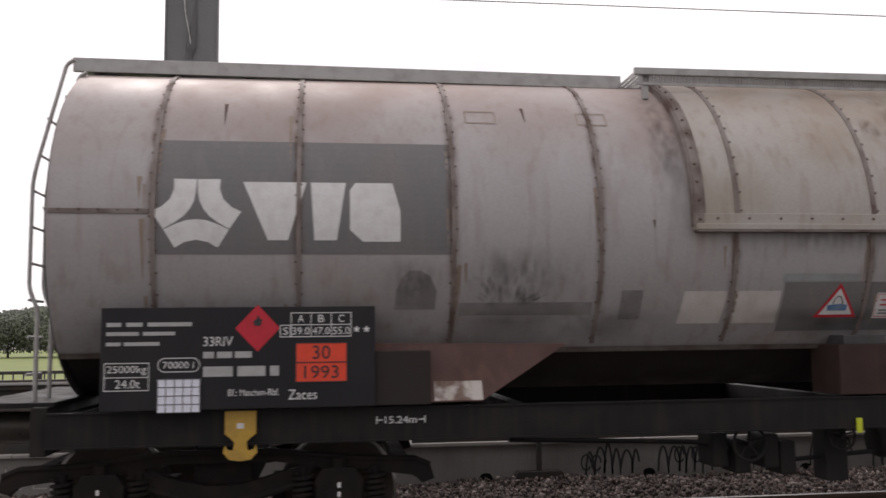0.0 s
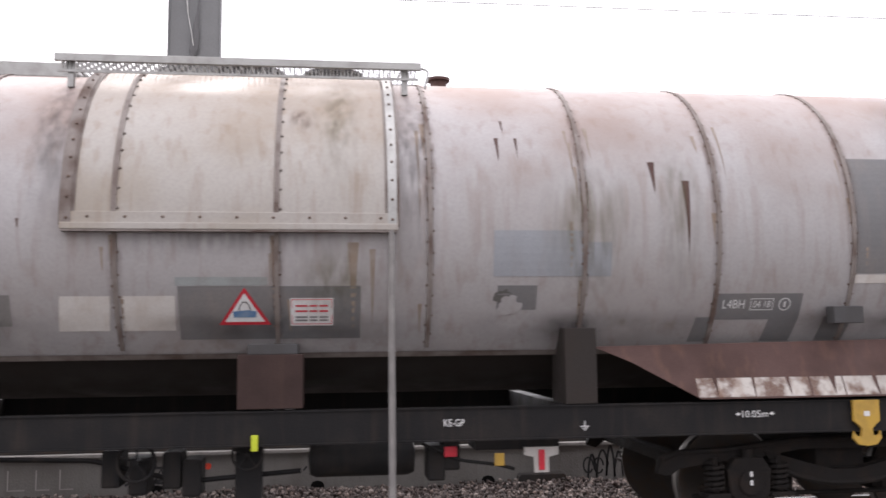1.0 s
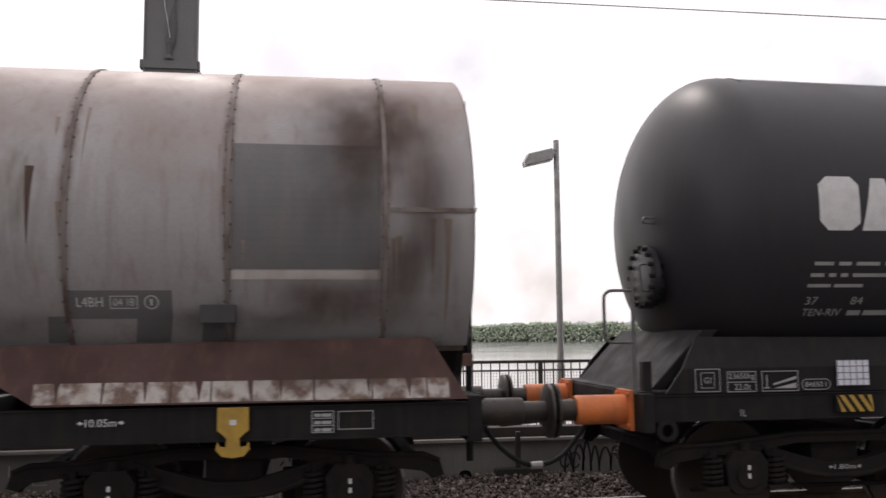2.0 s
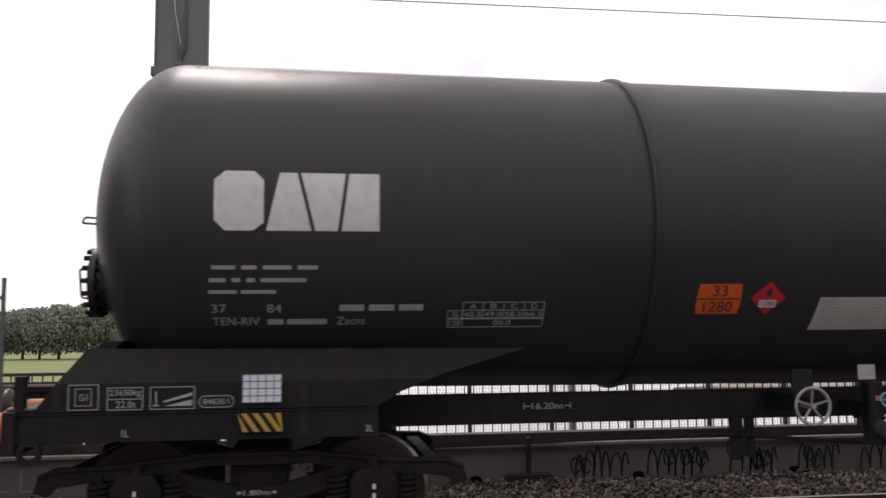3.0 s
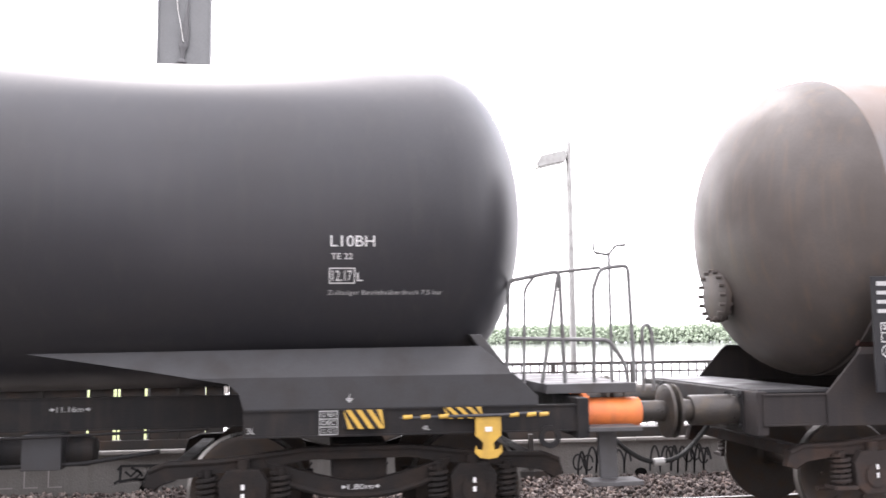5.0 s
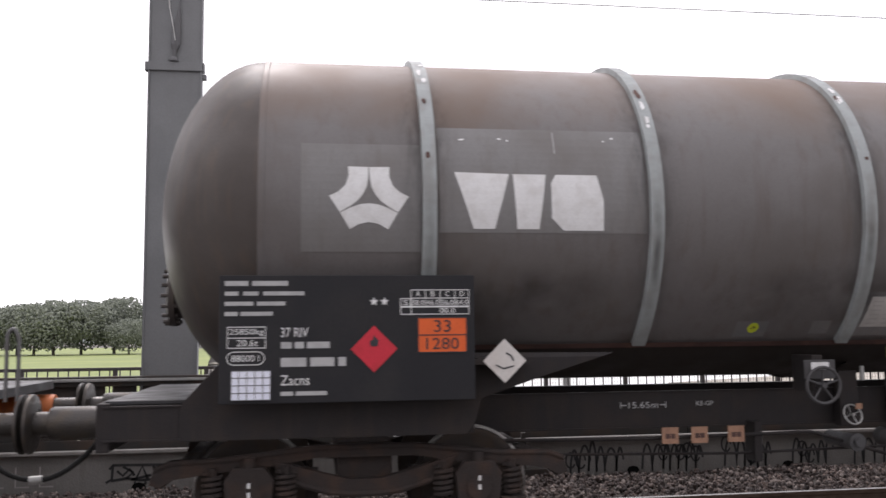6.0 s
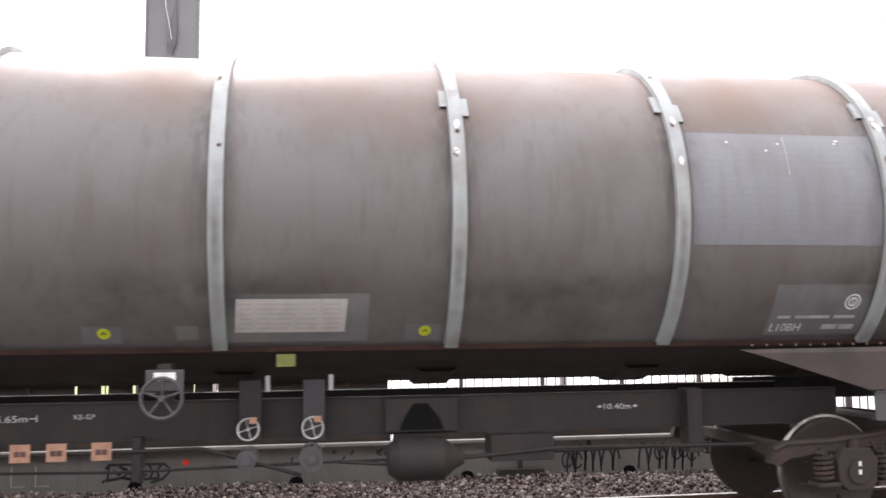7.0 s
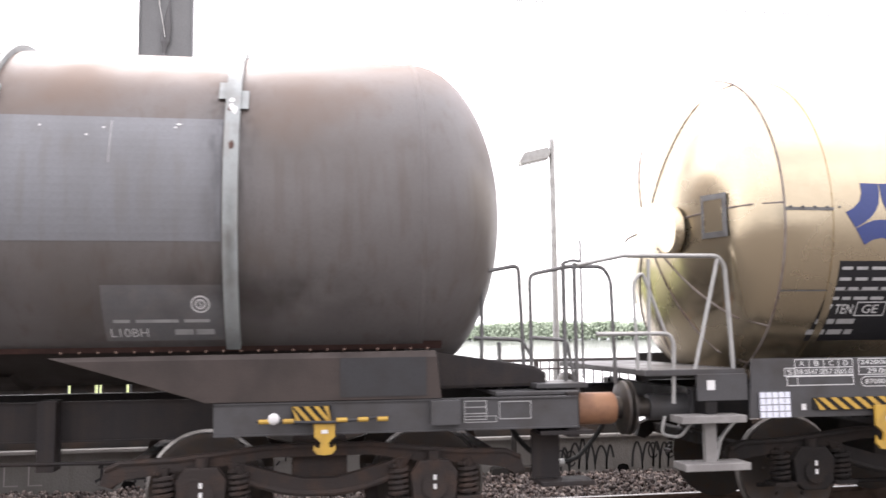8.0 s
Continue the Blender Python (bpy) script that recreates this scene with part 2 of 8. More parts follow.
    stain=mat("brown_water_stain", (0.27, 0.21, 0.165), 0.6, 0, (0.34, 0.30, 0.27), 0.8, 7, 50, 0.03),
    copper=mat("tan_sticker", (0.34, 0.19, 0.12), 0.6, 0, (0.20, 0.11, 0.08), 0.6, 20, 60, 0.0),
)


def stone_material():
    m = D.materials.new("ballast_stone")
    m.use_nodes = True
    n, l = m.node_tree.nodes, m.node_tree.links
    b = n["Principled BSDF"]
    g = n.new("ShaderNodeNewGeometry")
    r = n.new("ShaderNodeValToRGB")
    cr = r.color_ramp
    cr.elements[0].color, cr.elements[1].color = (0.04, 0.03, 0.027, 1), (0.36, 0.31, 0.28, 1)
    for p, c in ((0.3, (0.085, 0.06, 0.053, 1)), (0.55, (0.13, 0.11, 0.104, 1)), (0.8, (0.18, 0.13, 0.11, 1))):
        cr.elements.new(p).color = c
    t = n.new("ShaderNodeTexNoise")
    t.inputs["Scale"].default_value = 60
    x = n.new("ShaderNodeMix")
    x.data_type, x.blend_type = "RGBA", "MULTIPLY"
    x.inputs["Factor"].default_value = 0.6
    l.new(g.outputs["Random Per Island"], r.inputs["Fac"])
    l.new(r.outputs["Color"], x.inputs["A"])
    l.new(t.outputs["Fac"], x.inputs["B"])
    l.new(x.outputs["Result"], b.inputs["Base Color"])
    b.inputs["Roughness"].default_value = 0.9
    return m


def leaf_material(name, one, two):
    m = D.materials.new(name)
    m.use_nodes = True
    n, l = m.node_tree.nodes, m.node_tree.links
    b = n["Principled BSDF"]
    g = n.new("ShaderNodeNewGeometry")
    r = n.new("ShaderNodeValToRGB")
    r.color_ramp.elements[0].color, r.color_ramp.elements[1].color = (*one, 1), (*two, 1)
    l.new(g.outputs["Random Per Island"], r.inputs["Fac"])
    l.new(r.outputs["Color"], b.inputs["Base Color"])
    b.inputs["Roughness"].default_value = 0.8
    return m


def soft_film(name, color, most, noise_scale, stretch):
    """Dirt, painted shade and painted sheen that thin out towards the rim of their patch and break up in flecks."""
    m = D.materials.new(name)
    m.use_nodes = True
    n, l = m.node_tree.nodes, m.node_tree.links
    b = n["Principled BSDF"]
    b.inputs["Base Color"].default_value = (*color, 1)
    b.inputs["Roughness"].default_value = 0.8
    b.inputs["Specular IOR Level"].default_value = 0.2
    tc = n.new("ShaderNodeTexCoord")
    sep = n.new("ShaderNodeSeparateXYZ")
    l.new(tc.outputs["Generated"], sep.inputs["Vector"])
    fades = []
    for axis in ("X", "Z"):
        r = n.new("ShaderNodeValToRGB")
        cr = r.color_ramp
        cr.interpolation = "EASE"
        cr.elements[0].color, cr.elements[1].color = (0, 0, 0, 1), (0, 0, 0, 1)
        cr.elements.new(0.45 if axis == "X" else 0.62).color = (1, 1, 1, 1)
        l.new(sep.outputs[axis], r.inputs["Fac"])
        fades.append(r.outputs["Color"])
    mp = n.new("ShaderNodeMapping")
    mp.inputs["Scale"].default_value = stretch
    l.new(tc.outputs["Object"], mp.inputs["Vector"])
    t = n.new("ShaderNodeTexNoise")
    t.inputs["Scale"].default_value, t.inputs["Detail"].default_value = noise_scale, 6
    l.new(mp.outputs["Vector"], t.inputs["Vector"])
    k = n.new("ShaderNodeMapRange")
    for key, v in (("From Min", 0.32), ("From Max", 0.72), ("To Min", 0.0), ("To Max", most)):
        k.inputs[key].default_value = v
    l.new(t.outputs["Fac"], k.inputs["Value"])
    a = n.new("ShaderNodeMath")
    a.operation = "MULTIPLY"
    l.new(fades[0], a.inputs[0])
    l.new(fades[1], a.inputs[1])
    c = n.new("ShaderNodeMath")
    c.operation = "MULTIPLY"
    l.new(a.outputs["Value"], c.inputs[0])
    l.new(k.outputs["Result"], c.inputs[1])
    l.new(c.outputs["Value"], b.inputs["Alpha"])
    return m


M["soft_rust"] = soft_film("rust_bleeding", (0.15, 0.085, 0.06), 0.75, 3.0, (5, 5, 0.9))
# serves real soot and the shade painted round the valve housing
M["soft_soot"] = soft_film("soot_bleeding", (0.07, 0.062, 0.06), 0.45, 3.0, (6, 6, 0.8))
M["soft_soot_wide"] = soft_film("soot_film", (0.07, 0.06, 0.057), 0.6, 2.2, (1.2, 1.2, 1.2))
M["soft_crust"] = soft_film("soot_crust", (0.13, 0.088, 0.075), 0.85, 1.3, (1.6, 1.6, 0.6))
M["soft_green"] = soft_film("algae_film", (0.20, 0.175, 0.11), 0.5, 3.0, (5, 5, 0.8))
# sheen and haze of the black tank, put into a pale film
M["soft_dust"] = soft_film("pale_dust_film", (0.22, 0.215, 0.23), 0.16, 0.9, (0.7, 0.7, 1.6))
M["stone"] = stone_material()
# aerial haze is put into these three leaf colours
M["leaf"] = leaf_material("hazy_tree_leaves", (0.18, 0.20, 0.17), (0.25, 0.27, 0.215))
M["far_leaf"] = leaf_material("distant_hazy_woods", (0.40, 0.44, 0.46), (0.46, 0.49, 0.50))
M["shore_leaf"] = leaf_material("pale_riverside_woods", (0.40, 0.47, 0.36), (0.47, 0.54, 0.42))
M["bark"] = mat("grey_bark", (0.10, 0.085, 0.07), 0.9, 0, (0.06, 0.05, 0.04), 0.7, 4, 20, 0.3)
M["meadow"] = mat("meadow_grass", (0.17, 0.21, 0.06), 0.95, 0, (0.27, 0.30, 0.10), 0.8, 0.05, 1.5, 0.3)
M["sand"] = mat("river_sand", (0.36, 0.33, 0.28), 0.95, 0, (0.25, 0.23, 0.20), 0.7, 0.05, 2, 0.1)
M["water"] = mat("river_water", (0.22, 0.23, 0.22), 0.10, 0, (0.27, 0.27, 0.25), 0.5, 0.02, 0.4, 0.015, spec=0.9, rough_var=0.03)
# the far town's windows and masonry carry the haze in their colour
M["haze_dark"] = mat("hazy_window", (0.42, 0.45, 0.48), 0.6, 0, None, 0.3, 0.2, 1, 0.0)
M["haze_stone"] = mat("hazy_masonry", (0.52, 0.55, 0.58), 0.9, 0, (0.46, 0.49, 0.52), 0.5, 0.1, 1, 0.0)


# ---------------------------------------------------------------- mesh helpers
def link(name, bm, material, parent=None, label="", smooth=False):
    me = D.meshes.new(name)
    bmesh.ops.recalc_face_normals(bm, faces=bm.faces)
    bm.to_mesh(me)
    bm.free()
    me.materials.append(material)
    if smooth:
        me.shade_smooth()
        me.set_sharp_from_angle(angle=radians(38))
    ob = new(name, me)
    ob.parent = parent
    if label:
        ob["label"] = label
    return ob


def box(bm, x0, x1, y0, y1, z0, z1, bev=0.0):
    r = bmesh.ops.create_cube(bm, size=1, matrix=Matrix.Translation(((x0 + x1) / 2, (y0 + y1) / 2, (z0 + z1) / 2))
                              @ Matrix.Diagonal((abs(x1 - x0), abs(y1 - y0), abs(z1 - z0), 1)))
    if bev:
        edges = {e for v in r["verts"] for e in v.link_edges}
        bmesh.ops.bevel(bm, geom=list(edges), offset=bev, segments=2, profile=0.6, affect="EDGES")


def prism(bm, pts, y0, y1, bev=0.0):
    """A plate with the outline pts in x and z, from y0 to y1."""
    a = [bm.verts.new((x, y0, z)) for x, z in pts]
    b = [bm.verts.new((x, y1, z)) for x, z in pts]
    faces = [bm.faces.new(a), bm.faces.new(b[::-1])]
    for i in range(len(pts)):
        j = (i + 1) % len(pts)
        faces.append(bm.faces.new((a[i], b[i], b[j], a[j])))
    if bev:
        bmesh.ops.bevel(bm, geom=list({e for f in faces[:2] for e in f.edges}), offset=bev, segments=2, profile=0.6, affect="EDGES")


def rod(bm, p, q, r, seg=10, r2=None):
    p, q = Vector(p), Vector(q)
    d = q - p
    bmesh.ops.create_cone(bm, cap_ends=True, segments=seg, radius1=r, radius2=r if r2 is None else r2, depth=d.length,
                          matrix=Matrix.Translation((p + q) / 2) @ d.to_track_quat("Z", "Y").to_matrix().to_4x4())


def tube(bm, pts, r, seg=8):
    """A bent pipe through pts."""
    pts = [Vector(p) for p in pts]
    rings, side = [], None
    for i, p in enumerate(pts):
        d = (pts[min(i + 1, len(pts) - 1)] - pts[max(i - 1, 0)]).normalized()
        if side is None:
            side = d.orthogonal().normalized()
        side = (side - d * side.dot(d)).normalized()
        up = d.cross(side)
        rings.append([bm.verts.new(p + r * (math.cos(a) * side + math.sin(a) * up)) for a in (math.tau * k / seg for k in range(seg))])
    for a, b in zip(rings, rings[1:]):
        for k in range(seg):
            bm.faces.new((a[k], a[(k + 1) % seg], b[(k + 1) % seg], b[k]))
    bm.faces.new(rings[0][::-1])
    bm.faces.new(rings[-1])


def rounded(pts, r, steps=4):
    """The polyline pts with its inner corners rounded."""
    pts = [Vector(p) for p in pts]
    out = [pts[0]]
    for a, b, c in zip(pts, pts[1:], pts[2:]):
        u, v = (a - b), (c - b)
        k = min(r, u.length / 2, v.length / 2)
        s, e = b + u.normalized() * k, b + v.normalized() * k
        for i in range(steps + 1):
            f = i / steps
            out.append(s * (1 - f) ** 2 + b * 2 * f * (1 - f) + e * f ** 2)
    return out + [pts[-1]]


def lathe(bm, profile, zc, seg=96, a0=0.0, a1=360.0, yc=0.0):
    """A body of revolution about the line y = yc, z = zc along x. Angles from the camera's side upwards."""
    full = abs(a1 - a0) > 359
    n = seg if full else seg + 1
    rows = []
    for x, r in profile:
        if r < 1e-6:
            rows.append([bm.verts.new((x, yc, zc))] * n)
        else:
            rows.append([bm.verts.new((x, yc - r * math.cos(a), zc + r * math.sin(a)))
                         for a in (radians(a0 + (a1 - a0) * k / seg) for k in range(n))])
    for a, b in zip(rows, rows[1:]):
        for k in range(seg):
            j = (k + 1) % n
            vs = list(dict.fromkeys((a[k], b[k], b[j], a[j])))
            if len(vs) > 2:
                bm.faces.new(vs)


def shell(bm, x0, x1, a0, a1, r, zc, thick=0.01, seg=0):
    """A curved plate on a tank's side between two angles."""
    seg = seg or max(2, int(abs(a1 - a0) / 4))
    lathe(bm, [(x0, r), (x0, r + thick), (x1, r + thick), (x1, r), (x0, r)], zc, seg, a0, a1)


def on_tank(r, zc):
    return lambda u, w: (u, -r * math.cos((w - zc) / r), zc + r * math.sin((w - zc) / r))


def on_plane(y):
    return lambda u, w: (u, y, w)


def arc_z(ang, r, zc):
    """The unrolled height of an angle on the tank."""
    return zc + radians(ang) * r


def flat(bm, pts, at, step=0.0):
    """A flat shape with the outline pts, laid on a surface by at()."""
    t = bmesh.new()
    t.faces.new([t.verts.new((u, w, 0)) for u, w in pts])
    if step:
        lo, hi = min(w for _, w in pts), max(w for _, w in pts)
        w = lo + step
        while w < hi:
            bmesh.ops.bisect_plane(t, geom=t.verts[:] + t.edges[:] + t.faces[:], plane_co=(0, w, 0), plane_no=(0, 1, 0))
            w += step
    bmesh.ops.triangulate(t, faces=[f for f in t.faces if len(f.verts) > 4])
    made = {v: bm.verts.new(at(v.co.x, v.co.y)) for v in t.verts}
    for f in t.faces:
        bm.faces.new([made[v] for v in f.verts])
    t.free()


def rect(bm, x0, x1, z0, z1, at, step=0.0):
    flat(bm, [(x0, z0), (x1, z0), (x1, z1), (x0, z1)], at, step)


def outline(bm, x0, x1, z0, z1, w, at):
    for a in ((x0, x1, z0, z0 + w), (x0, x1, z1 - w, z1), (x0, x0 + w, z0 + w, z1 - w), (x1 - w, x1, z0 + w, z1 - w)):
        rect(bm, *a, at)


GLYPHS = {}


def glyphs(body):
    if body not in GLYPHS:
        cu = D.curves.new("text", "FONT")
        cu.body, cu.resolution_u = body, 3
        ob = new("text", cu)
        me = D.meshes.new_from_object(ob.evaluated_get(bpy.context.evaluated_depsgraph_get()))
        v = np.array([q.co[:2] for q in me.vertices])
        v = (v - v.min(0)) / (v.max(0) - v.min(0))
        GLYPHS[body] = v, [tuple(p.vertices) for p in me.polygons]
        D.objects.remove(ob)
        D.curves.remove(cu)
        D.meshes.remove(me)
    return GLYPHS[body]


def letters(bm, body, x0, x1, z0, z1, at):
    v, faces = glyphs(body)
    made = [bm.verts.new(at(x0 + a * (x1 - x0), z0 + b * (z1 - z0))) for a, b in v]
    for f in faces:
        try:
            bm.faces.new([made[i] for i in f])
        except ValueError:
            pass


# ---------------------------------------------------------------- the place
def place_ground():
    # one sheet: the track bed, the bank behind the bridge wall, the meadow and river bed out to the horizon
    xs = [-3000, -1200, -500, -220, -120, -60, -30, -12, 0, 12, 30, 60, 120, 300, 700, 1500, 3000]
    ys = [-3000, -600, -100, -30, -12, -4, -1.9, 0, 1.0, 2.2, 3.27, 6.24, 6.8, 34, 60, 110, 180, 260, 400, 700, 1200, 2200, 4200]

    def level(x, y):
        if y <= 3.27:
            return -0.24
        if y <= 6.3:
            return -0.30
        shore = -0.1128 * (y + 8.16)          # the meadow ends where the river begins
        drop = -4.2 if x < shore - 8 else -9.5
        return drop if y > 29 else -0.3 + (drop + 0.3) * (y - 6.3) / 28

    bm = bmesh.new()
    grid = [[bm.verts.new((x, y, level(x, y))) for x in xs] for y in ys]
    for a, b in zip(grid, grid[1:]):
        for i in range(len(xs) - 1):
            bm.faces.new((a[i], a[i + 1], b[i + 1], b[i]))
    ob = link("ground", bm, M["ground"])
    tagged(ob, "brown gravel track bed falling away to a river bank", "ground", kind="structure")


def place_meadow():
    bm = bmesh.new()
    pts = [(-912, 25), (-5, 25), (-9, 69), (-16, 126), (-25, 206), (-38, 331), (-49, 457), (-137, 594), (-892, 799)]
    bm.faces.new([bm.verts.new((x, y, -3.9 if y > 60 else -3.7)) for x, y in pts])
    bmesh.ops.triangulate(bm, faces=bm.faces)
    tagged(link("meadow", bm, M["meadow"]), "green riverside meadow with pale dry patches", "grass", kind="structure")
    # bare sand and mud banks at the water's edge
    for p in ([(-37, 234), (-4, 228), (21, 244), (15, 265), (-7, 274), (-37, 281)], [(-40, 320), (-4, 315), (31, 329), (0, 335), (-38, 333)], [(-51, 386), (-13, 383), (18, 394), (-14, 400), (-49, 402)],
              [(-72, 520), (-27, 516), (5, 534), (-29, 541), (-67, 543)], [(-102, 788), (-41, 788), (0, 816), (-50, 831)], [(65, 149), (125, 135), (268, 160), (310, 217), (147, 194)]):
        bm = bmesh.new()
        bm.faces.new([bm.verts.new((x, y, -7.9)) for x, y in p])
        low = bmesh.ops.extrude_face_region(bm, geom=bm.faces[:])
        for v in low["geom"]:
            if isinstance(v, bmesh.types.BMVert):
                v.co.z += 0.4
        tagged(link("sandbank", bm, M["sand"]), "bare grey sandbank at the edge of the river", "sandbank", "river sandbanks")


def place_water():
    bm = bmesh.new()
    bmesh.ops.create_grid(bm, x_segments=2, y_segments=2, size=1, matrix=Matrix.Translation((0, 2100, -8)) @ Matrix.Diagonal((4000, 2070, 1, 1)))
    tagged(link("water", bm, M["water"]), "wide pale river under an overcast sky", "river", kind="structure")


def clump_mesh(spots, size, rng):
    """Many small uneven leaf clumps round the given spots, as vertices and faces."""
    base = np.array([(1, 0, 0), (-1, 0, 0), (0, 1, 0), (0, -1, 0), (0, 0, 1), (0, 0, -1)], float)
    faces = np.array([(0, 2, 4), (2, 1, 4), (1, 3, 4), (3, 0, 4), (2, 0, 5), (1, 2, 5), (3, 1, 5), (0, 3, 5)])
    n = len(spots)
    v = base[None] * (size * rng.uniform(0.5, 1.3, (n, 6, 1))) + rng.normal(0, size * 0.2, (n, 6, 3)) + np.asarray(spots)[:, None]
    f = faces[None] + (np.arange(n) * 6)[:, None, None]
    return v.reshape(-1, 3), f.reshape(-1, 3)


def solid(name, v, f, material, parent=None):
    me = D.meshes.new(name)
    me.from_pydata([tuple(p) for p in v], [], [tuple(p) for p in f])
    me.materials.append(material)
    ob = new(name, me)
    ob.parent = parent
    return ob


def place_tree(x, y, z, h, spread, seed):
    rng = np.random.default_rng(seed)
    tree = new("tree")
    tree.location = (x, y, z)
    bm = bmesh.new()
    rod(bm, (0, 0, -0.5), (0, 0, h * 0.5), h * 0.03, 8, h * 0.012)
    tips = []
    for k in range(7):
        a = k * 2.4
        p = Vector((math.cos(a) * spread * 0.55, math.sin(a) * spread * 0.55, h * (0.45 + 0.06 * k)))
        rod(bm, (0, 0, h * (0.2 + 0.04 * k)), p, h * 0.013, 6, h * 0.004)
        tips.append(p)
    link("trunk", bm, M["bark"], tree)
    spots = []
    lobes = [(Vector((0, 0, h * 0.54)), 1.0)] + [(p, rng.uniform(0.4, 0.62)) for p in tips]
    for c, s in lobes:
        d = rng.normal(size=(int(1100 * s), 3))
        d /= np.linalg.norm(d, axis=1)[:, None]
        spots.append(np.array(c) + d * rng.uniform(0.55, 1, (len(d), 1)) ** 0.6 * np.array((spread, spread, h * 0.46)) * s)
    spots = np.concatenate(spots)
    spots = spots[spots[:, 2] > h * 0.07]
    v, f = clump_mesh(spots, h * 0.024, rng)
    solid("crown", v, f, M["leaf"], tree)
    tagged(tree, "broad leafy green tree standing on the meadow", "tree", "meadow trees")


def place_woods():
    rng = np.random.default_rng(3)

    def belt(name, label, pts, low, high, n, size, material, z=-8.0, deep=30):
        spots = []
        for i in range(n):
            k = rng.uniform(0, len(pts) - 1.001)
            j = int(k)
            a, b = np.array(pts[j]), np.array(pts[j + 1])
            c = a + (b - a) * (k - j)
            top = low + (high - low) * (0.5 + 0.5 * noise.noise(Vector((c[0] * 0.011, c[1] * 0.011, 1.7)))) + 0.18 * high * noise.noise(Vector((c[0] * 0.06, c[1] * 0.06, 4)))
            spots.append((c[0] + rng.normal(0, size), c[1] + rng.uniform(0, deep), z + top * rng.uniform(0, 1) ** 0.7))
        v, f = clump_mesh(np.array(spots), size, rng)
        tagged(solid(name, v, f, material), label, "woods", kind="stuff")

    # far hills: a wooded ridge with an uneven crest
    line = [(-667, 1712), (-261, 1712), (41, 1632), (343, 1541), (743, 1313)]
    rows = []
    for k in range(481):
        f = k / 120
        j = min(int(f), 3)
        (xa, ya), (xb, yb) = line[j], line[j + 1]
        x, y = xa + (xb - xa) * (f - j), ya + (yb - ya) * (f - j)
        top = 20 + 15 * (0.5 + 0.5 * noise.noise(Vector((x * 0.006, 2.0, 1.7)))) + 6 * noise.noise(Vector((x * 0.045, 0.3, 4))) + 3.5 * noise.noise(Vector((x * 0.2, 0.9, 2)))
        rows.append([(x, y, -9), (x, y + 8, -8 + top * 0.55), (x, y + 30 + 6 * noise.noise(Vector((x * 0.1, 5, 1))), -8 + top), (x, y + 90, -8 + top * 0.8), (x, y + 120, -9)])
    v = [p for r in rows for p in r]
    f = [(5 * i + j, 5 * i + j + 1, 5 * i + j + 6, 5 * i + j + 5) for i in range(480) for j in range(4)]
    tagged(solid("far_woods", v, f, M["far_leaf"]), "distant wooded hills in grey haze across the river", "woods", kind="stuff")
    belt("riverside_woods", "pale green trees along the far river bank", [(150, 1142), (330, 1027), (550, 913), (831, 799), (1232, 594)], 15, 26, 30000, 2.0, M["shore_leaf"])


def place_far_town():
    # bridge pylon, church spire and tall block on the far bank
    t = new("bridge_pylon")
    t.location = (-115, 1598, -8)
    bm = bmesh.new()
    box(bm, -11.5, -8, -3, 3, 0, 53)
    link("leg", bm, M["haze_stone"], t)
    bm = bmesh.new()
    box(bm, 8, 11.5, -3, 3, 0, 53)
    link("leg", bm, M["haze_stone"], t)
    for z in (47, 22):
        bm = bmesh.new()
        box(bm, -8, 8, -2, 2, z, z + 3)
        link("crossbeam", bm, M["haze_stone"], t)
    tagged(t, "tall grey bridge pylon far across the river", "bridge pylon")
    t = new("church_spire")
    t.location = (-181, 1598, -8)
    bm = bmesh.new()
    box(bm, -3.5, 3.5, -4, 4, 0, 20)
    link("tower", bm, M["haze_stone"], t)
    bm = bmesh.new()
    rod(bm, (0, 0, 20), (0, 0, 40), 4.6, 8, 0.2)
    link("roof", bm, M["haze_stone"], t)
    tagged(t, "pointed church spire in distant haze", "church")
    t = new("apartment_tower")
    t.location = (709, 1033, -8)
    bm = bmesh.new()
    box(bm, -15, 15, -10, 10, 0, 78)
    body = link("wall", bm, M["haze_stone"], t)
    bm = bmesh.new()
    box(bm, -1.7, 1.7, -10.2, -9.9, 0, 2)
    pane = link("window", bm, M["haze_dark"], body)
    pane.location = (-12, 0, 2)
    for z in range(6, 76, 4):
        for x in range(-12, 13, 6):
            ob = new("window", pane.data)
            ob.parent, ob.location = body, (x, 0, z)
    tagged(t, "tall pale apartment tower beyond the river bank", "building")


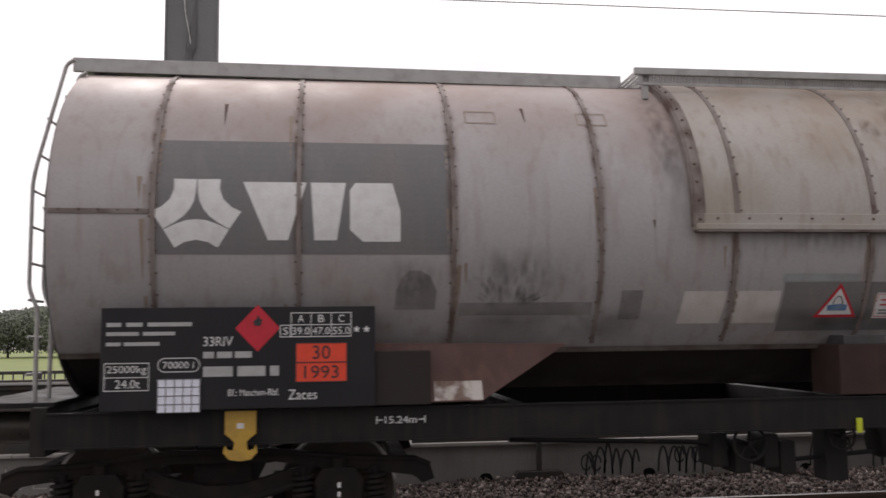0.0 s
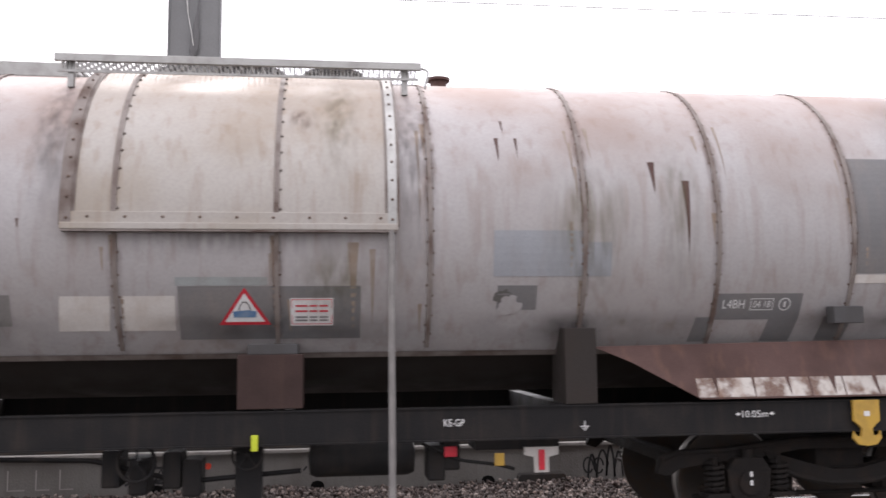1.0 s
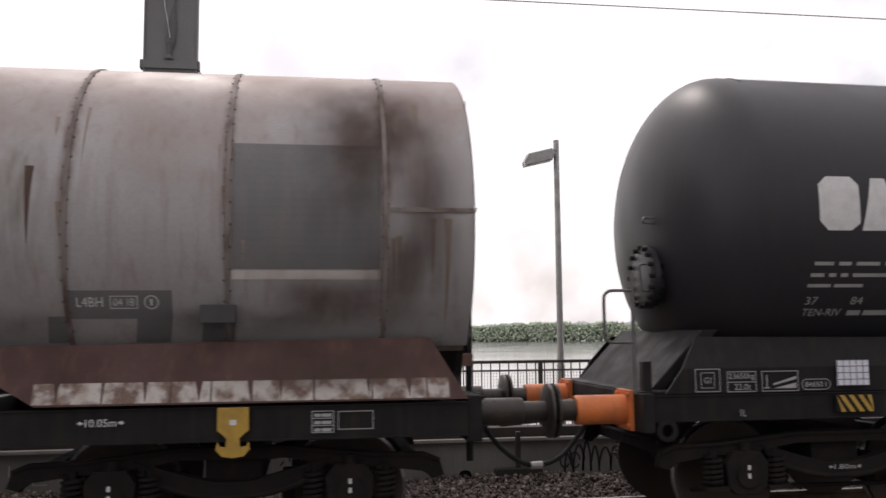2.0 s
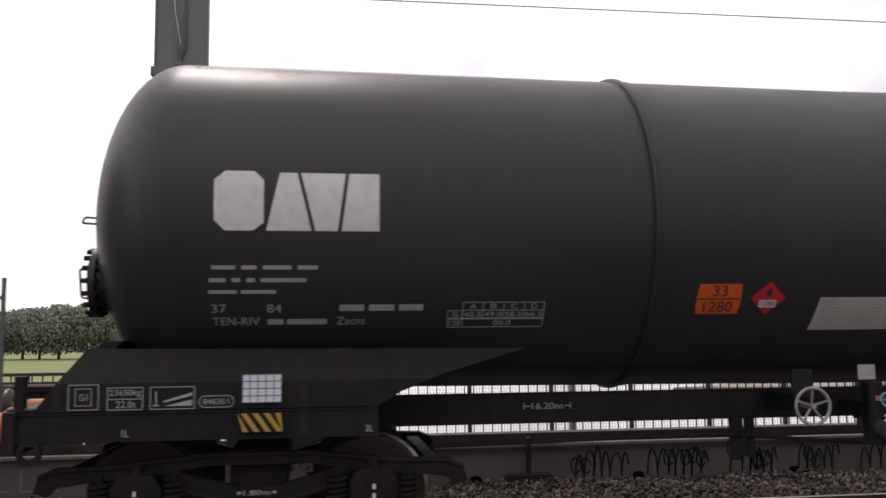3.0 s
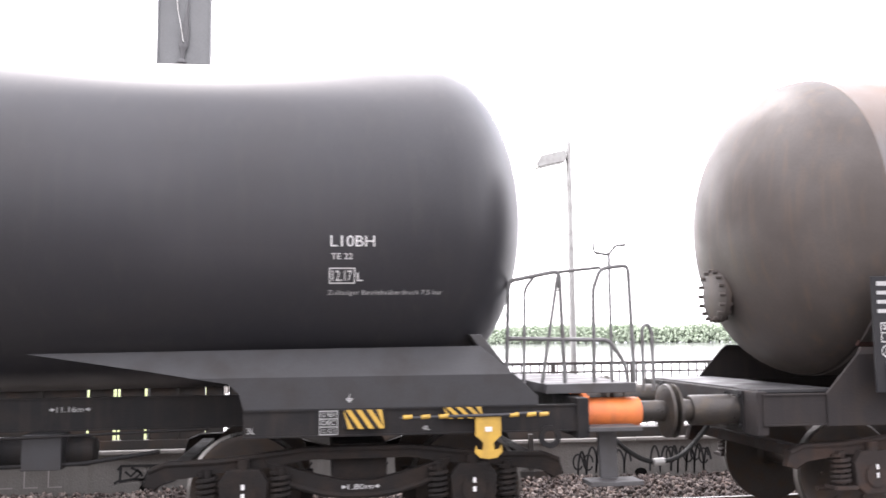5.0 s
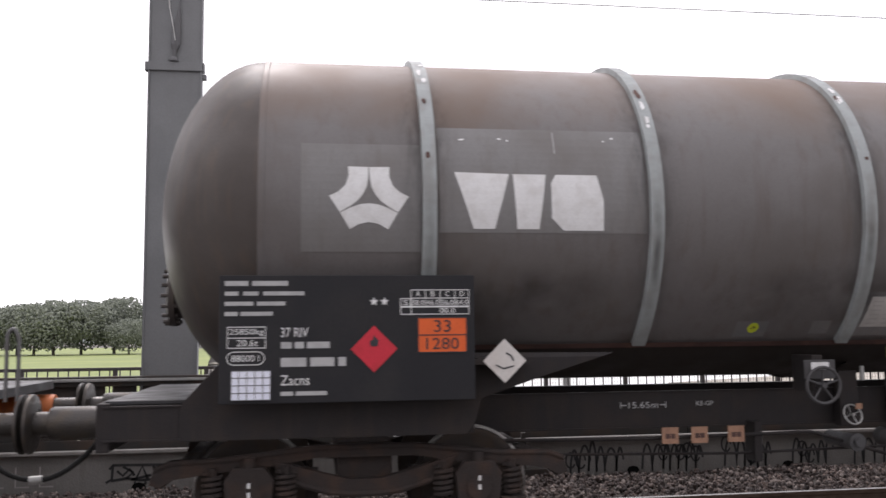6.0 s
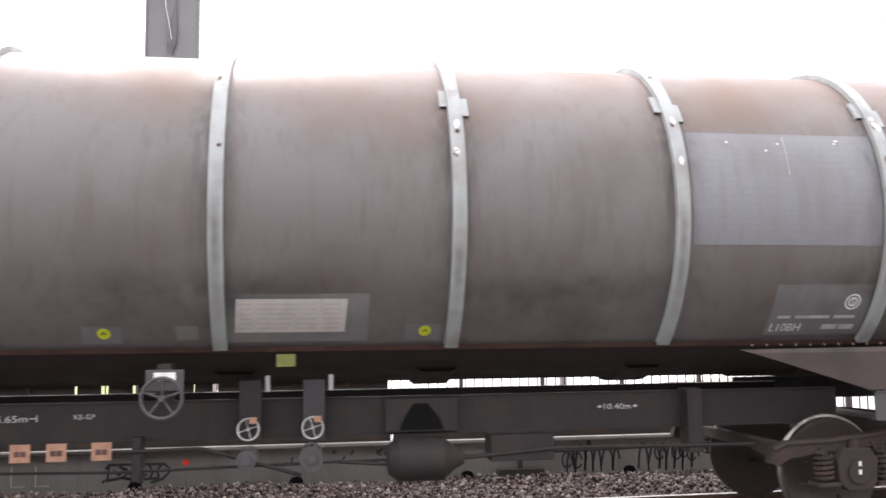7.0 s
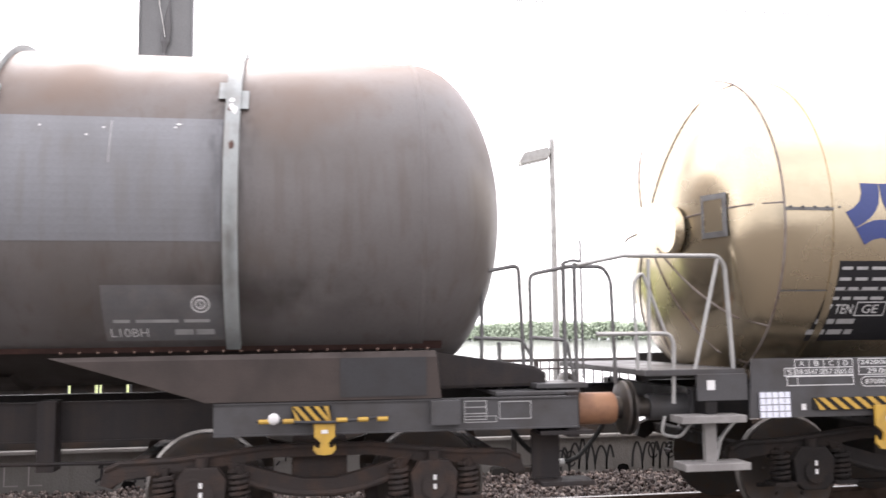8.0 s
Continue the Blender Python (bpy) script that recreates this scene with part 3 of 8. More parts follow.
def place_track():
    for y in (-0.7525, 0.7525):
        t = new("rail")
        t.location = (0, y, -0.17)
        prof = [(-0.036, 0.17), (-0.036, 0.135), (-0.009, 0.12), (-0.009, 0.03), (-0.07, 0.012), (-0.07, 0), (0.07, 0), (0.07, 0.012),
                (0.009, 0.03), (0.009, 0.12), (0.036, 0.135), (0.036, 0.17)]
        bm = bmesh.new()
        a = [bm.verts.new((-60, p, q)) for p, q in prof]
        b = [bm.verts.new((80, p, q)) for p, q in prof]
        for i in range(len(prof)):
            j = (i + 1) % len(prof)
            bm.faces.new((a[i], a[j], b[j], b[i]))
        link("web", bm, M["rail_side"], t)
        bm = bmesh.new()
        box(bm, -60, 80, -0.030, 0.030, 0.170, 0.174)
        link("running_surface", bm, M["tread"], t, "polished bright running surface")
        tagged(t, "rusty steel rail with a polished bright head", "rail", "track rails")
    bm = bmesh.new()
    box(bm, -0.13, 0.13, -1.3, 1.3, -0.36, -0.168, 0.02)
    first = tagged(link("sleeper", bm, M["sleeper"]), "grey concrete railway sleeper bedded in ballast", "sleeper", "sleepers")
    first.location.x = -24
    for k in range(1, 90):
        copy_thing(first, pose(-24 + 0.6 * k, 0, 0))


def place_ballast():
    rng = np.random.default_rng(8)
    ico = [(0, 0.53, 0.85), (0, -0.53, 0.85), (0, 0.53, -0.85), (0, -0.53, -0.85), (0.53, 0.85, 0), (-0.53, 0.85, 0), (0.53, -0.85, 0), (-0.53, -0.85, 0),
           (0.85, 0, 0.53), (-0.85, 0, 0.53), (0.85, 0, -0.53), (-0.85, 0, -0.53)]
    tris = [(0, 1, 8), (0, 9, 1), (0, 8, 4), (0, 4, 5), (0, 5, 9), (1, 6, 8), (1, 7, 6), (1, 9, 7), (8, 10, 4), (8, 6, 10), (4, 10, 2), (4, 2, 5),
            (5, 2, 11), (5, 11, 9), (9, 11, 7), (2, 10, 3), (2, 3, 11), (3, 10, 6), (3, 6, 7), (3, 7, 11)]
    n = 22000
    x = rng.uniform(-6, 13, n)
    y = rng.uniform(0.86, 3.32, n)
    # a shoulder that heaps up towards the wall
    heap = -0.215 + 0.045 * np.clip((y - 0.9) / 1.5, 0, 1)
    z = heap + rng.uniform(-0.025, 0.035, n) + 0.02 * np.sin(x * 1.7 + y * 3) + 0.012 * np.sin(x * 5.1)
    r = rng.uniform(0.017, 0.034, n)
    v = np.array(ico)[None] * rng.uniform(0.7, 1.2, (n, 12, 1)) * (r[:, None] * rng.uniform(0.65, 1.3, (n, 3)))[:, None]
    a = rng.uniform(0, math.tau, n)
    c, s = np.cos(a)[:, None], np.sin(a)[:, None]
    vx, vy, vz = v[..., 0] * c - v[..., 2] * s, v[..., 1], v[..., 0] * s + v[..., 2] * c
    c2, s2 = np.cos(a * 3)[:, None], np.sin(a * 3)[:, None]
    v = np.stack([vx * c2 - vy * s2, vx * s2 + vy * c2, vz], -1) + np.stack([x, y, z], -1)[:, None]
    f = np.array(tris)[None] + (np.arange(n) * 12)[:, None, None]
    tagged(solid("ballast", v.reshape(-1, 3), f.reshape(-1, 3), M["stone"]), "loose brown and grey crushed-stone track ballast", "ballast", kind="stuff")


def ribbon(bm, pts, w, at):
    """A painted stroke of width w along pts."""
    pts = [Vector(p) for p in pts]
    left, right = [], []
    for i, p in enumerate(pts):
        d = (pts[min(i + 1, len(pts) - 1)] - pts[max(i - 1, 0)]).normalized()
        s = Vector((-d.y, d.x)) * w / 2
        left.append(bm.verts.new(at(*(p + s))))
        right.append(bm.verts.new(at(*(p - s))))
    for i in range(len(pts) - 1):
        bm.faces.new((left[i], left[i + 1], right[i + 1], right[i]))


def place_wall():
    bm = bmesh.new()
    box(bm, -40, 60, 3.33, 4.10, -0.9, 0.29)
    wall = tagged(link("wall_parapet", bm, M["concrete"]), "low stained concrete bridge parapet with spray paint", "wall", kind="structure")
    for k in range(-10, 16):
        bm = bmesh.new()
        box(bm, k * 4.0 + 0.006, k * 4.0 + 3.994, 3.28, 3.38, 0.293, 0.335, 0.006)
        link("coping", bm, M["cap"], wall, "pale concrete coping slab")
    bm = bmesh.new()
    box(bm, -40, 60, 4.10, 6.46, -0.9, -0.02)
    tagged(link("pavement", bm, M["asphalt"]), "dark narrow walkway behind the bridge parapet", "walkway", kind="structure")
    for k in range(6):
        bm = bmesh.new()
        box(bm, 0.92 + k * 4.0, 4.90 + k * 4.0, 3.42, 3.68, 0.292, 0.46, 0.01)
        link("cable_duct", bm, M["barrier"], wall, "dark steel cable duct along the parapet")
    at = on_plane(3.326)
    # two rows of looping black strokes, as on a tagged wall
    rng = random.Random(4)
    bm = bmesh.new()

    # rows of tall crowded arches and coils, no letters
    x = 3.20
    for arches, gap in ((6, 0.25), (7, 0.3), (6, 0.32), (5, 0.3), (6, 0.3), (5, 0.2)):
        pts = []
        for g in range(arches):
            w, h, b = rng.uniform(0.10, 0.19), rng.uniform(0.30, 0.40), -0.15 + rng.uniform(-0.02, 0.04)
            pts += [(x + 0.5 * w * (1 - math.cos(q)) + 0.015 * math.sin(2 * q), b + h * (abs(math.sin(q)) ** 0.6)) for q in (math.pi * i / 9 for i in range(9))]
            if rng.random() < 0.55:
                c, d = x + rng.uniform(0.0, 0.1), b + h * rng.uniform(0.4, 0.8)
                ribbon(bm, [(c + 0.065 * math.cos(q), d + 0.10 * math.sin(q)) for q in (math.tau * i / 12 for i in range(12))], 0.024, at)
            x += w * rng.uniform(0.75, 1.0)
        ribbon(bm, pts, 0.030, at)
        x += gap
    # a crowded tag: two long bars with slanting strokes between them and a stem below
    for run in ([(-2.66, 0.10), (-2.62, 0.15), (-2.20, 0.145), (-1.95, 0.14), (-1.88, 0.06), (-1.98, -0.04), (-2.12, -0.08)],
                [(-2.62, 0.15), (-2.63, -0.02), (-2.70, -0.06)], [(-2.64, -0.04), (-2.45, -0.01), (-2.3, -0.04), (-2.02, -0.03)],
                [(-2.50, 0.13), (-2.38, 0.06), (-2.46, -0.02)], [(-2.34, -0.02), (-2.27, 0.13), (-2.20, -0.03)], [(-2.40, -0.03), (-2.16, 0.02)],
                [(-2.14, -0.04), (-2.10, 0.04), (-2.14, 0.13)], [(-2.02, -0.02), (-2.05, 0.06), (-2.0, 0.13)], [(-2.36, -0.05), (-2.33, -0.12), (-2.30, -0.2)], [(-2.22, -0.06), (-2.27, -0.13), (-2.28, -0.2)],
                [(-2.57, 0.08), (-2.50, 0.02), (-2.42, 0.10), (-2.36, 0.02)]):
        ribbon(bm, run, 0.032, at)
    for i in range(11):
        a, b = -0.64 + rng.uniform(0, 1.6), rng.uniform(0.02, 0.2)
        ribbon(bm, [(a, b), (a + rng.uniform(-0.03, 0.06), b + 0.05), (a + 0.03, b + rng.uniform(0.02, 0.1))], 0.022, at)
    link("spray_paint", bm, M["paint_black"], wall, "black looping spray-paint strokes")
    bm = bmesh.new()
    for x, w in ((-4.08, 0.2), (-3.75, 0.16), (-3.47, 0.16)):
        ribbon(bm, [(x, 0.16), (x, -0.08), (x + w, -0.08)], 0.02, at)
    link("faded_paint", bm, M["paint_pale"], wall, "faded pale spray-paint strokes")
    bm = bmesh.new()
    flat(bm, [(-1.70 + 0.042 * math.cos(math.tau * k / 9) * (1 + 0.2 * (k % 2)), 0.15 + 0.042 * math.sin(math.tau * k / 9)) for k in range(9)], at)
    link("red_mark", bm, M["red_orange"], wall, "small red paint mark")
    for x in (-4.54, -2.31, -0.34, 1.86, 4.07, 6.3):
        bm = bmesh.new()
        # black arched plate stands for the shade inside the drain
        prism(bm, [(-0.085, -0.12), (0.085, -0.12), (0.085, 0.02), (0.06, 0.06), (0.0, 0.075), (-0.06, 0.06), (-0.085, 0.02)], -0.006, 0.03)
        ob = link("drain_outlet", bm, M["void"], wall, "dark arched drain outlet")
        ob.location = (x, 3.328, -0.14)
    # dark T-footed post against the wall
    t = new("signal_post")
    t.location = (2.55, 3.24, -0.2)
    bm = bmesh.new()
    box(bm, -0.03, 0.03, -0.03, 0.03, 0.12, 0.62, 0.006)
    link("post", bm, M["barrier"], t)
    bm = bmesh.new()
    prism(bm, [(-0.33, 0.0), (-0.31, 0.13), (-0.28, 0.155), (0.28, 0.155), (0.31, 0.13), (0.33, 0.0)], -0.08, 0.08, 0.006)
    link("foot", bm, M["barrier"], t)
    tagged(t, "short dark steel post on a wide foot beside the wall", "post")


def place_railing():
    t = new("bridge_railing")
    t.location = (0.15, 5.9, -0.02)
    for n, z, h in (("top_rail", 1.24, 0.05), ("mid_rail", 1.11, 0.03), ("bottom_rail", 0.07, 0.04)):
        bm = bmesh.new()
        box(bm, -14, 22, -0.03, 0.03, z, z + h, 0.006)
        link(n, bm, M["fence"], t)
    bm = bmesh.new()
    box(bm, -0.007, 0.007, -0.015, 0.015, 0.10, 1.24)
    bar = link("baluster", bm, M["fence"], t)
    bar.location.x = -10
    bm = bmesh.new()
    box(bm, -0.03, 0.03, -0.035, 0.035, 0, 1.28)
    post = link("post", bm, M["fence"], t)
    post.location.x = -10.07
    for k in range(1, 190):
        ob = new("baluster", bar.data)
        ob.parent, ob.location.x = t, -10 + 0.15 * k
    for k in range(1, 22):
        ob = new("post", post.data)
        ob.parent, ob.location.x = t, -10.07 + 1.35 * k
    bm = bmesh.new()
    x = -9.95
    while x < 18.6:
        box(bm, x - 0.0016, x + 0.0016, 0.018, 0.022, 0.10, 1.11)
        x += 0.05
    for k in range(20):
        box(bm, -10, 18.6, 0.022, 0.026, 0.13 + k * 0.05 - 0.0016, 0.13 + k * 0.05 + 0.0016)
    link("wire_mesh", bm, M["fence"], t, "fine wire mesh behind the bars")
    tagged(t, "dark steel bridge railing with bars and wire mesh", "railing")


def place_barrier():
    t = new("steel_barrier")
    t.location = (0.12, 3.84, 0.29)
    gaps = [(-3.30, -3.26), (-2.97, -2.86), (-2.58, -2.50), (-1.81, -1.79), (-1.565, -1.493), (-1.21, -1.16), (-0.866, -0.846)]
    edges = [-14.0] + [v for g in gaps for v in g] + [0.75]
    bm = bmesh.new()
    for a, b in zip(edges[::2], edges[1::2]):
        box(bm, a, b, -0.02, 0.02, 0.12, 0.80, 0.004)
        x = a + 0.35
        while x < b - 0.2:
            box(bm, x - 0.02, x + 0.02, -0.05, -0.02, 0.12, 0.80)
            x += 0.7
    link("plate", bm, M["barrier"], t)
    bm = bmesh.new()
    box(bm, -14, 0.78, -0.07, 0.07, 0.80, 0.93, 0.01)
    link("top_beam", bm, M["barrier"], t)
    bm = bmesh.new()
    box(bm, -14, 0.78, -0.05, 0.05, 0.0, 0.12, 0.01)
    link("foot_beam", bm, M["barrier"], t)
    bm = bmesh.new()
    box(bm, -14, 0.78, -0.10, -0.072, 0.865, 0.90, 0.004)
    link("grab_rail", bm, M["galv"], t, "thin worn grey rail")
    tagged(t, "dark riveted steel edge barrier along the bridge", "barrier")
    bm = bmesh.new()
    prism(bm, [(0.23, 1.222), (0.23, 1.40), (0.27, 1.44), (0.74, 1.44), (0.78, 1.40), (0.78, 1.222)], 3.73, 3.95, 0.02)
    tagged(link("junction_box", bm, M["frame_grey"]), "rounded dark grey electrical box on the barrier", "electrical box")


def place_mast():
    t = new("catenary_mast")
    t.location, t.scale = (-2.077, 4.25, 0.28), (1.039, 1, 1.039)
    bm = bmesh.new()
    for k in (-1, 1):
        box(bm, k * 0.335 - 0.012, k * 0.335 + 0.012, -0.25, -0.11, 0, 8.7, 0.004)
    box(bm, -0.325, 0.325, -0.232, -0.212, 0, 8.7)
    box(bm, -0.325, 0.325, -0.135, -0.115, 0, 8.7)
    link("shaft", bm, M["mast_grey"], t)
    bm = bmesh.new()
    box(bm, -0.39, -0.347, -0.24, -0.12, 4.90, 5.02, 0.005)
    box(bm, 0.347, 0.375, -0.24, -0.12, 4.90, 5.02, 0.005)
    box(bm, -0.347, 0.347, -0.262, -0.25, 4.90, 5.01, 0.004)
    box(bm, 0.347, 0.40, -0.22, -0.13, 4.80, 4.87, 0.005)
    link("clamp_band", bm, M["mast_grey"], t)
    bm = bmesh.new()
    tube(bm, rounded([(-0.10, -0.25, 8.6), (-0.12, -0.26, 6.2), (-0.08, -0.27, 5.75)], 0.4), 0.011, 6)
    tube(bm, rounded([(-0.08, -0.285, 5.75), (-0.03, -0.295, 5.5), (0.0, -0.29, 5.3)], 0.2), 0.008, 6)
    link("cable", bm, M["galv"], t, "pale thin cable")
    bm = bmesh.new()
    lathe(bm, [(0, 0.07), (0.02, 0.06), (0.06, 0.022), (0.14, 0.03), (0.22, 0.06), (0.40, 0.055), (0.58, 0.035), (0.75, 0.014), (0.95, 0.008), (1.0, 0)], 0, 16)
    bmesh.ops.scale(bm, verts=bm.verts, vec=(1, 0.35, 1))
    bmesh.ops.rotate(bm, verts=bm.verts, cent=(0, 0, 0), matrix=Matrix.Rotation(radians(-85), 3, "Y"))
    ob = link("cable_sleeve", bm, M["cable_grey"], t, "dark grey cable joint")
    ob.location = (-0.02, -0.265, 5.03)
    bm = bmesh.new()
    box(bm, -0.05, 0.05, -0.256, -0.25, 2.02, 2.24)
    link("mast_plate", bm, M["white"], t, "small white mast plate")
    bm = bmesh.new()
    for z in (2.17, 2.07):
        box(bm, -0.02, 0.02, -0.259, -0.2565, z - 0.03, z + 0.03)
    link("plate_marks", bm, M["ink"], t)
    bm = bmesh.new()
    box(bm, -0.45, 0.45, -0.35, 0.35, -0.29, 0.05, 0.01)
    link("base_plate", bm, M["mast_grey"], t)
    tagged(t, "wide grey steel catenary mast with a hanging cable", "mast")
    t = new("contact_wire")
    t.location = (0, 0, 4.97)
    bm = bmesh.new()
    tube(bm, [(x, 0.0, 0.0) for x in range(-60, 81, 10)], 0.0055, 6)
    link("wire", bm, M["rubber"], t)
    tagged(t, "thin dark overhead contact wire above the track", "wire")


def place_lamp():
    t = new("street_lamp")
    t.location = (4.26, 7.04, 0.0)
    bm = bmesh.new()
    rod(bm, (0, 0, -0.6), (0, 0, 1.15), 0.07, 14)
    rod(bm, (0, 0, 1.15), (0, 0, 5.2), 0.058, 14, 0.05)
    link("pole", bm, M["galv"], t)
    bm = bmesh.new()
    tube(bm, rounded([(0, 0, 5.0), (-0.08, 0, 5.02), (-0.2, 0, 4.98)], 0.05), 0.02, 8)
    link("arm", bm, M["galv"], t)
    bm = bmesh.new()
    prism(bm, [(-0.60, 4.70), (-0.62, 4.78), (-0.54, 4.93), (-0.10, 5.04), (-0.05, 4.94), (-0.10, 4.82)], -0.12, 0.12, 0.02)
    link("lamp_head", bm, M["galv"], t)
    tagged(t, "slim grey street lamp with a boxy head on the bridge walk", "street lamp")


place_ground()
place_meadow()
place_water()
place_woods()
place_far_town()
for i, (tx, ty, th, tw) in enumerate([(-93, 325, 23, 12), (-76, 343, 24, 11), (-67, 325, 14, 8), (-111, 343, 22, 12), (-53, 394, 18, 9), (-127, 331, 20, 11), (-58, 343, 7, 4), (-102, 333, 21, 12), (-85, 331, 22, 12), (-119, 338, 20, 12)]):
    place_tree(tx, ty, -4, th * 0.88, tw * 1.05, 20 + i)
place_track()
place_ballast()
place_wall()
place_railing()
place_barrier()
place_mast()
place_lamp()


# ---------------------------------------------------------------- the train: common parts
CX = [0.0]
WAGONS, SPINS = [], []


def wagon(name, x, label):
    w = new(name)
    w.location = (x, 0, 0)
    CX[0] = x
    WAGONS.append((w, x))
    return tagged(w, label, "tank wagon", "wagons of the train")


def part(name, bm, material, parent, label="", smooth=False):
    """One mesh under a wagon or one of its parts, drawn in the train's own lengthwise measure."""
    bmesh.ops.translate(bm, verts=bm.verts, vec=(-CX[0], 0, 0))
    return link(name, bm, M[material], parent, label, smooth)


def boxed(name, dims, material, parent, label="", bev=0.006):
    bm = bmesh.new()
    box(bm, *dims, bev)
    return part(name, bm, material, parent, label)


def piped(name, pts, r, material, parent, label="", bend=0.06, seg=8):
    bm = bmesh.new()
    tube(bm, rounded(pts, bend), r, seg)
    return part(name, bm, material, parent, label, True)


def side(r, zc):
    """Lays x and true height on the near side of a tank."""
    return lambda u, z: (u, -math.sqrt(max(r * r - (z - zc) ** 2, 0.0)), z)


def dish(x, r, depth, sign, n=14):
    return [(x + sign * depth * math.sin(k * math.pi / 2 / n), r * math.cos(k * math.pi / 2 / n)) for k in range(n + 1)]


def mark(name, body, x0, x1, z0, z1, at, parent, material="white"):
    bm = bmesh.new()
    letters(bm, body, x0, x1, z0, z1, at)
    return part(name, bm, material, parent)


def bars(name, x0, x1, z0, z1, at, parent, material="dim_white", gaps=(0.45,)):
    """Unreadable or withheld writing: plain bars of its size."""
    bm = bmesh.new()
    cuts = [0.0] + [v for g in gaps for v in (g - 0.03, g + 0.03)] + [1.0]
    for a, b in zip(cuts[::2], cuts[1::2]):
        rect(bm, x0 + a * (x1 - x0), x0 + b * (x1 - x0), z0 + 0.2 * (z1 - z0), z1 - 0.2 * (z1 - z0), at)
    return part(name, bm, material, parent)


def framed(name, x0, x1, z0, z1, at, parent, material="white", w=0.008, rows=(), cols=()):
    bm = bmesh.new()
    outline(bm, x0, x1, z0, z1, w, at)
    for r in rows:
        z = z0 + r * (z1 - z0)
        rect(bm, x0 + w, x1 - w, z - w / 2, z + w / 2, at)
    for c in cols:
        x = x0 + c * (x1 - x0)
        rect(bm, x - w / 2, x + w / 2, z0 + w, z1 - w, at)
    return part(name, bm, material, parent)


def patch(name, x0, x1, z0, z1, at, parent, material, label="", lean=0.0):
    bm = bmesh.new()
    flat(bm, [(x0 + lean, z0), (x1 + lean, z0), (x1, z1), (x0, z1)], at, 0.06)
    return part(name, bm, material, parent, label)


def blot(name, x, z, w, h, at, parent, material, seed, label="", n=26):
    """A stain with a ragged rim."""
    rng = random.Random(seed)
    bm = bmesh.new()
    pts = []
    for k in range(n):
        a = math.tau * k / n
        s = rng.uniform(0.62, 1.0)
        pts.append((x + w / 2 * s * math.cos(a), z + h / 2 * s * math.sin(a)))
    flat(bm, pts, at, 0.06)
    return part(name, bm, material, parent, label)


def drip(x, z, w, h, at, parent, seed=0, material="rust_apron"):
    rng = random.Random(seed)
    bm = bmesh.new()
    flat(bm, [(x - w / 2, z), (x + w / 2, z), (x + w * 0.35, z - h * 0.25), (x + w * 0.22 + rng.uniform(-0.004, 0.004), z - h * 0.7), (x + 0.004, z - h), (x - w * 0.25, z - h * 0.4)], at, 0.06)
    return part("rust_run", bm, material, parent, "rust run below a weld spot")


def straps(parent, xs, r, zc, a0, a1, width, thick, material, rivets=True, name="strap"):
    for x in xs:
        bm = bmesh.new()
        shell(bm, x - width / 2, x + width / 2, a0, a1, r - 0.004, zc, thick + 0.004, 60)
        ob = part(name, bm, material, parent, "", True)
        if rivets:
            bm = bmesh.new()
            a = a0 + 2
            k = 0
            while a < a1:
                c, s = math.cos(radians(a)), math.sin(radians(a))
                rr = r + thick
                xx = x + (width / 2 + 0.006) * (1 if k % 2 else -1)
                bmesh.ops.create_icosphere(bm, subdivisions=1, radius=0.010, matrix=Matrix.Translation((xx, -(rr - thick) * c, zc + (rr - thick) * s)))
                a += 3.4
                k += 1
            part("rivet", bm, "rivet", ob)["kind"] = "stuff"


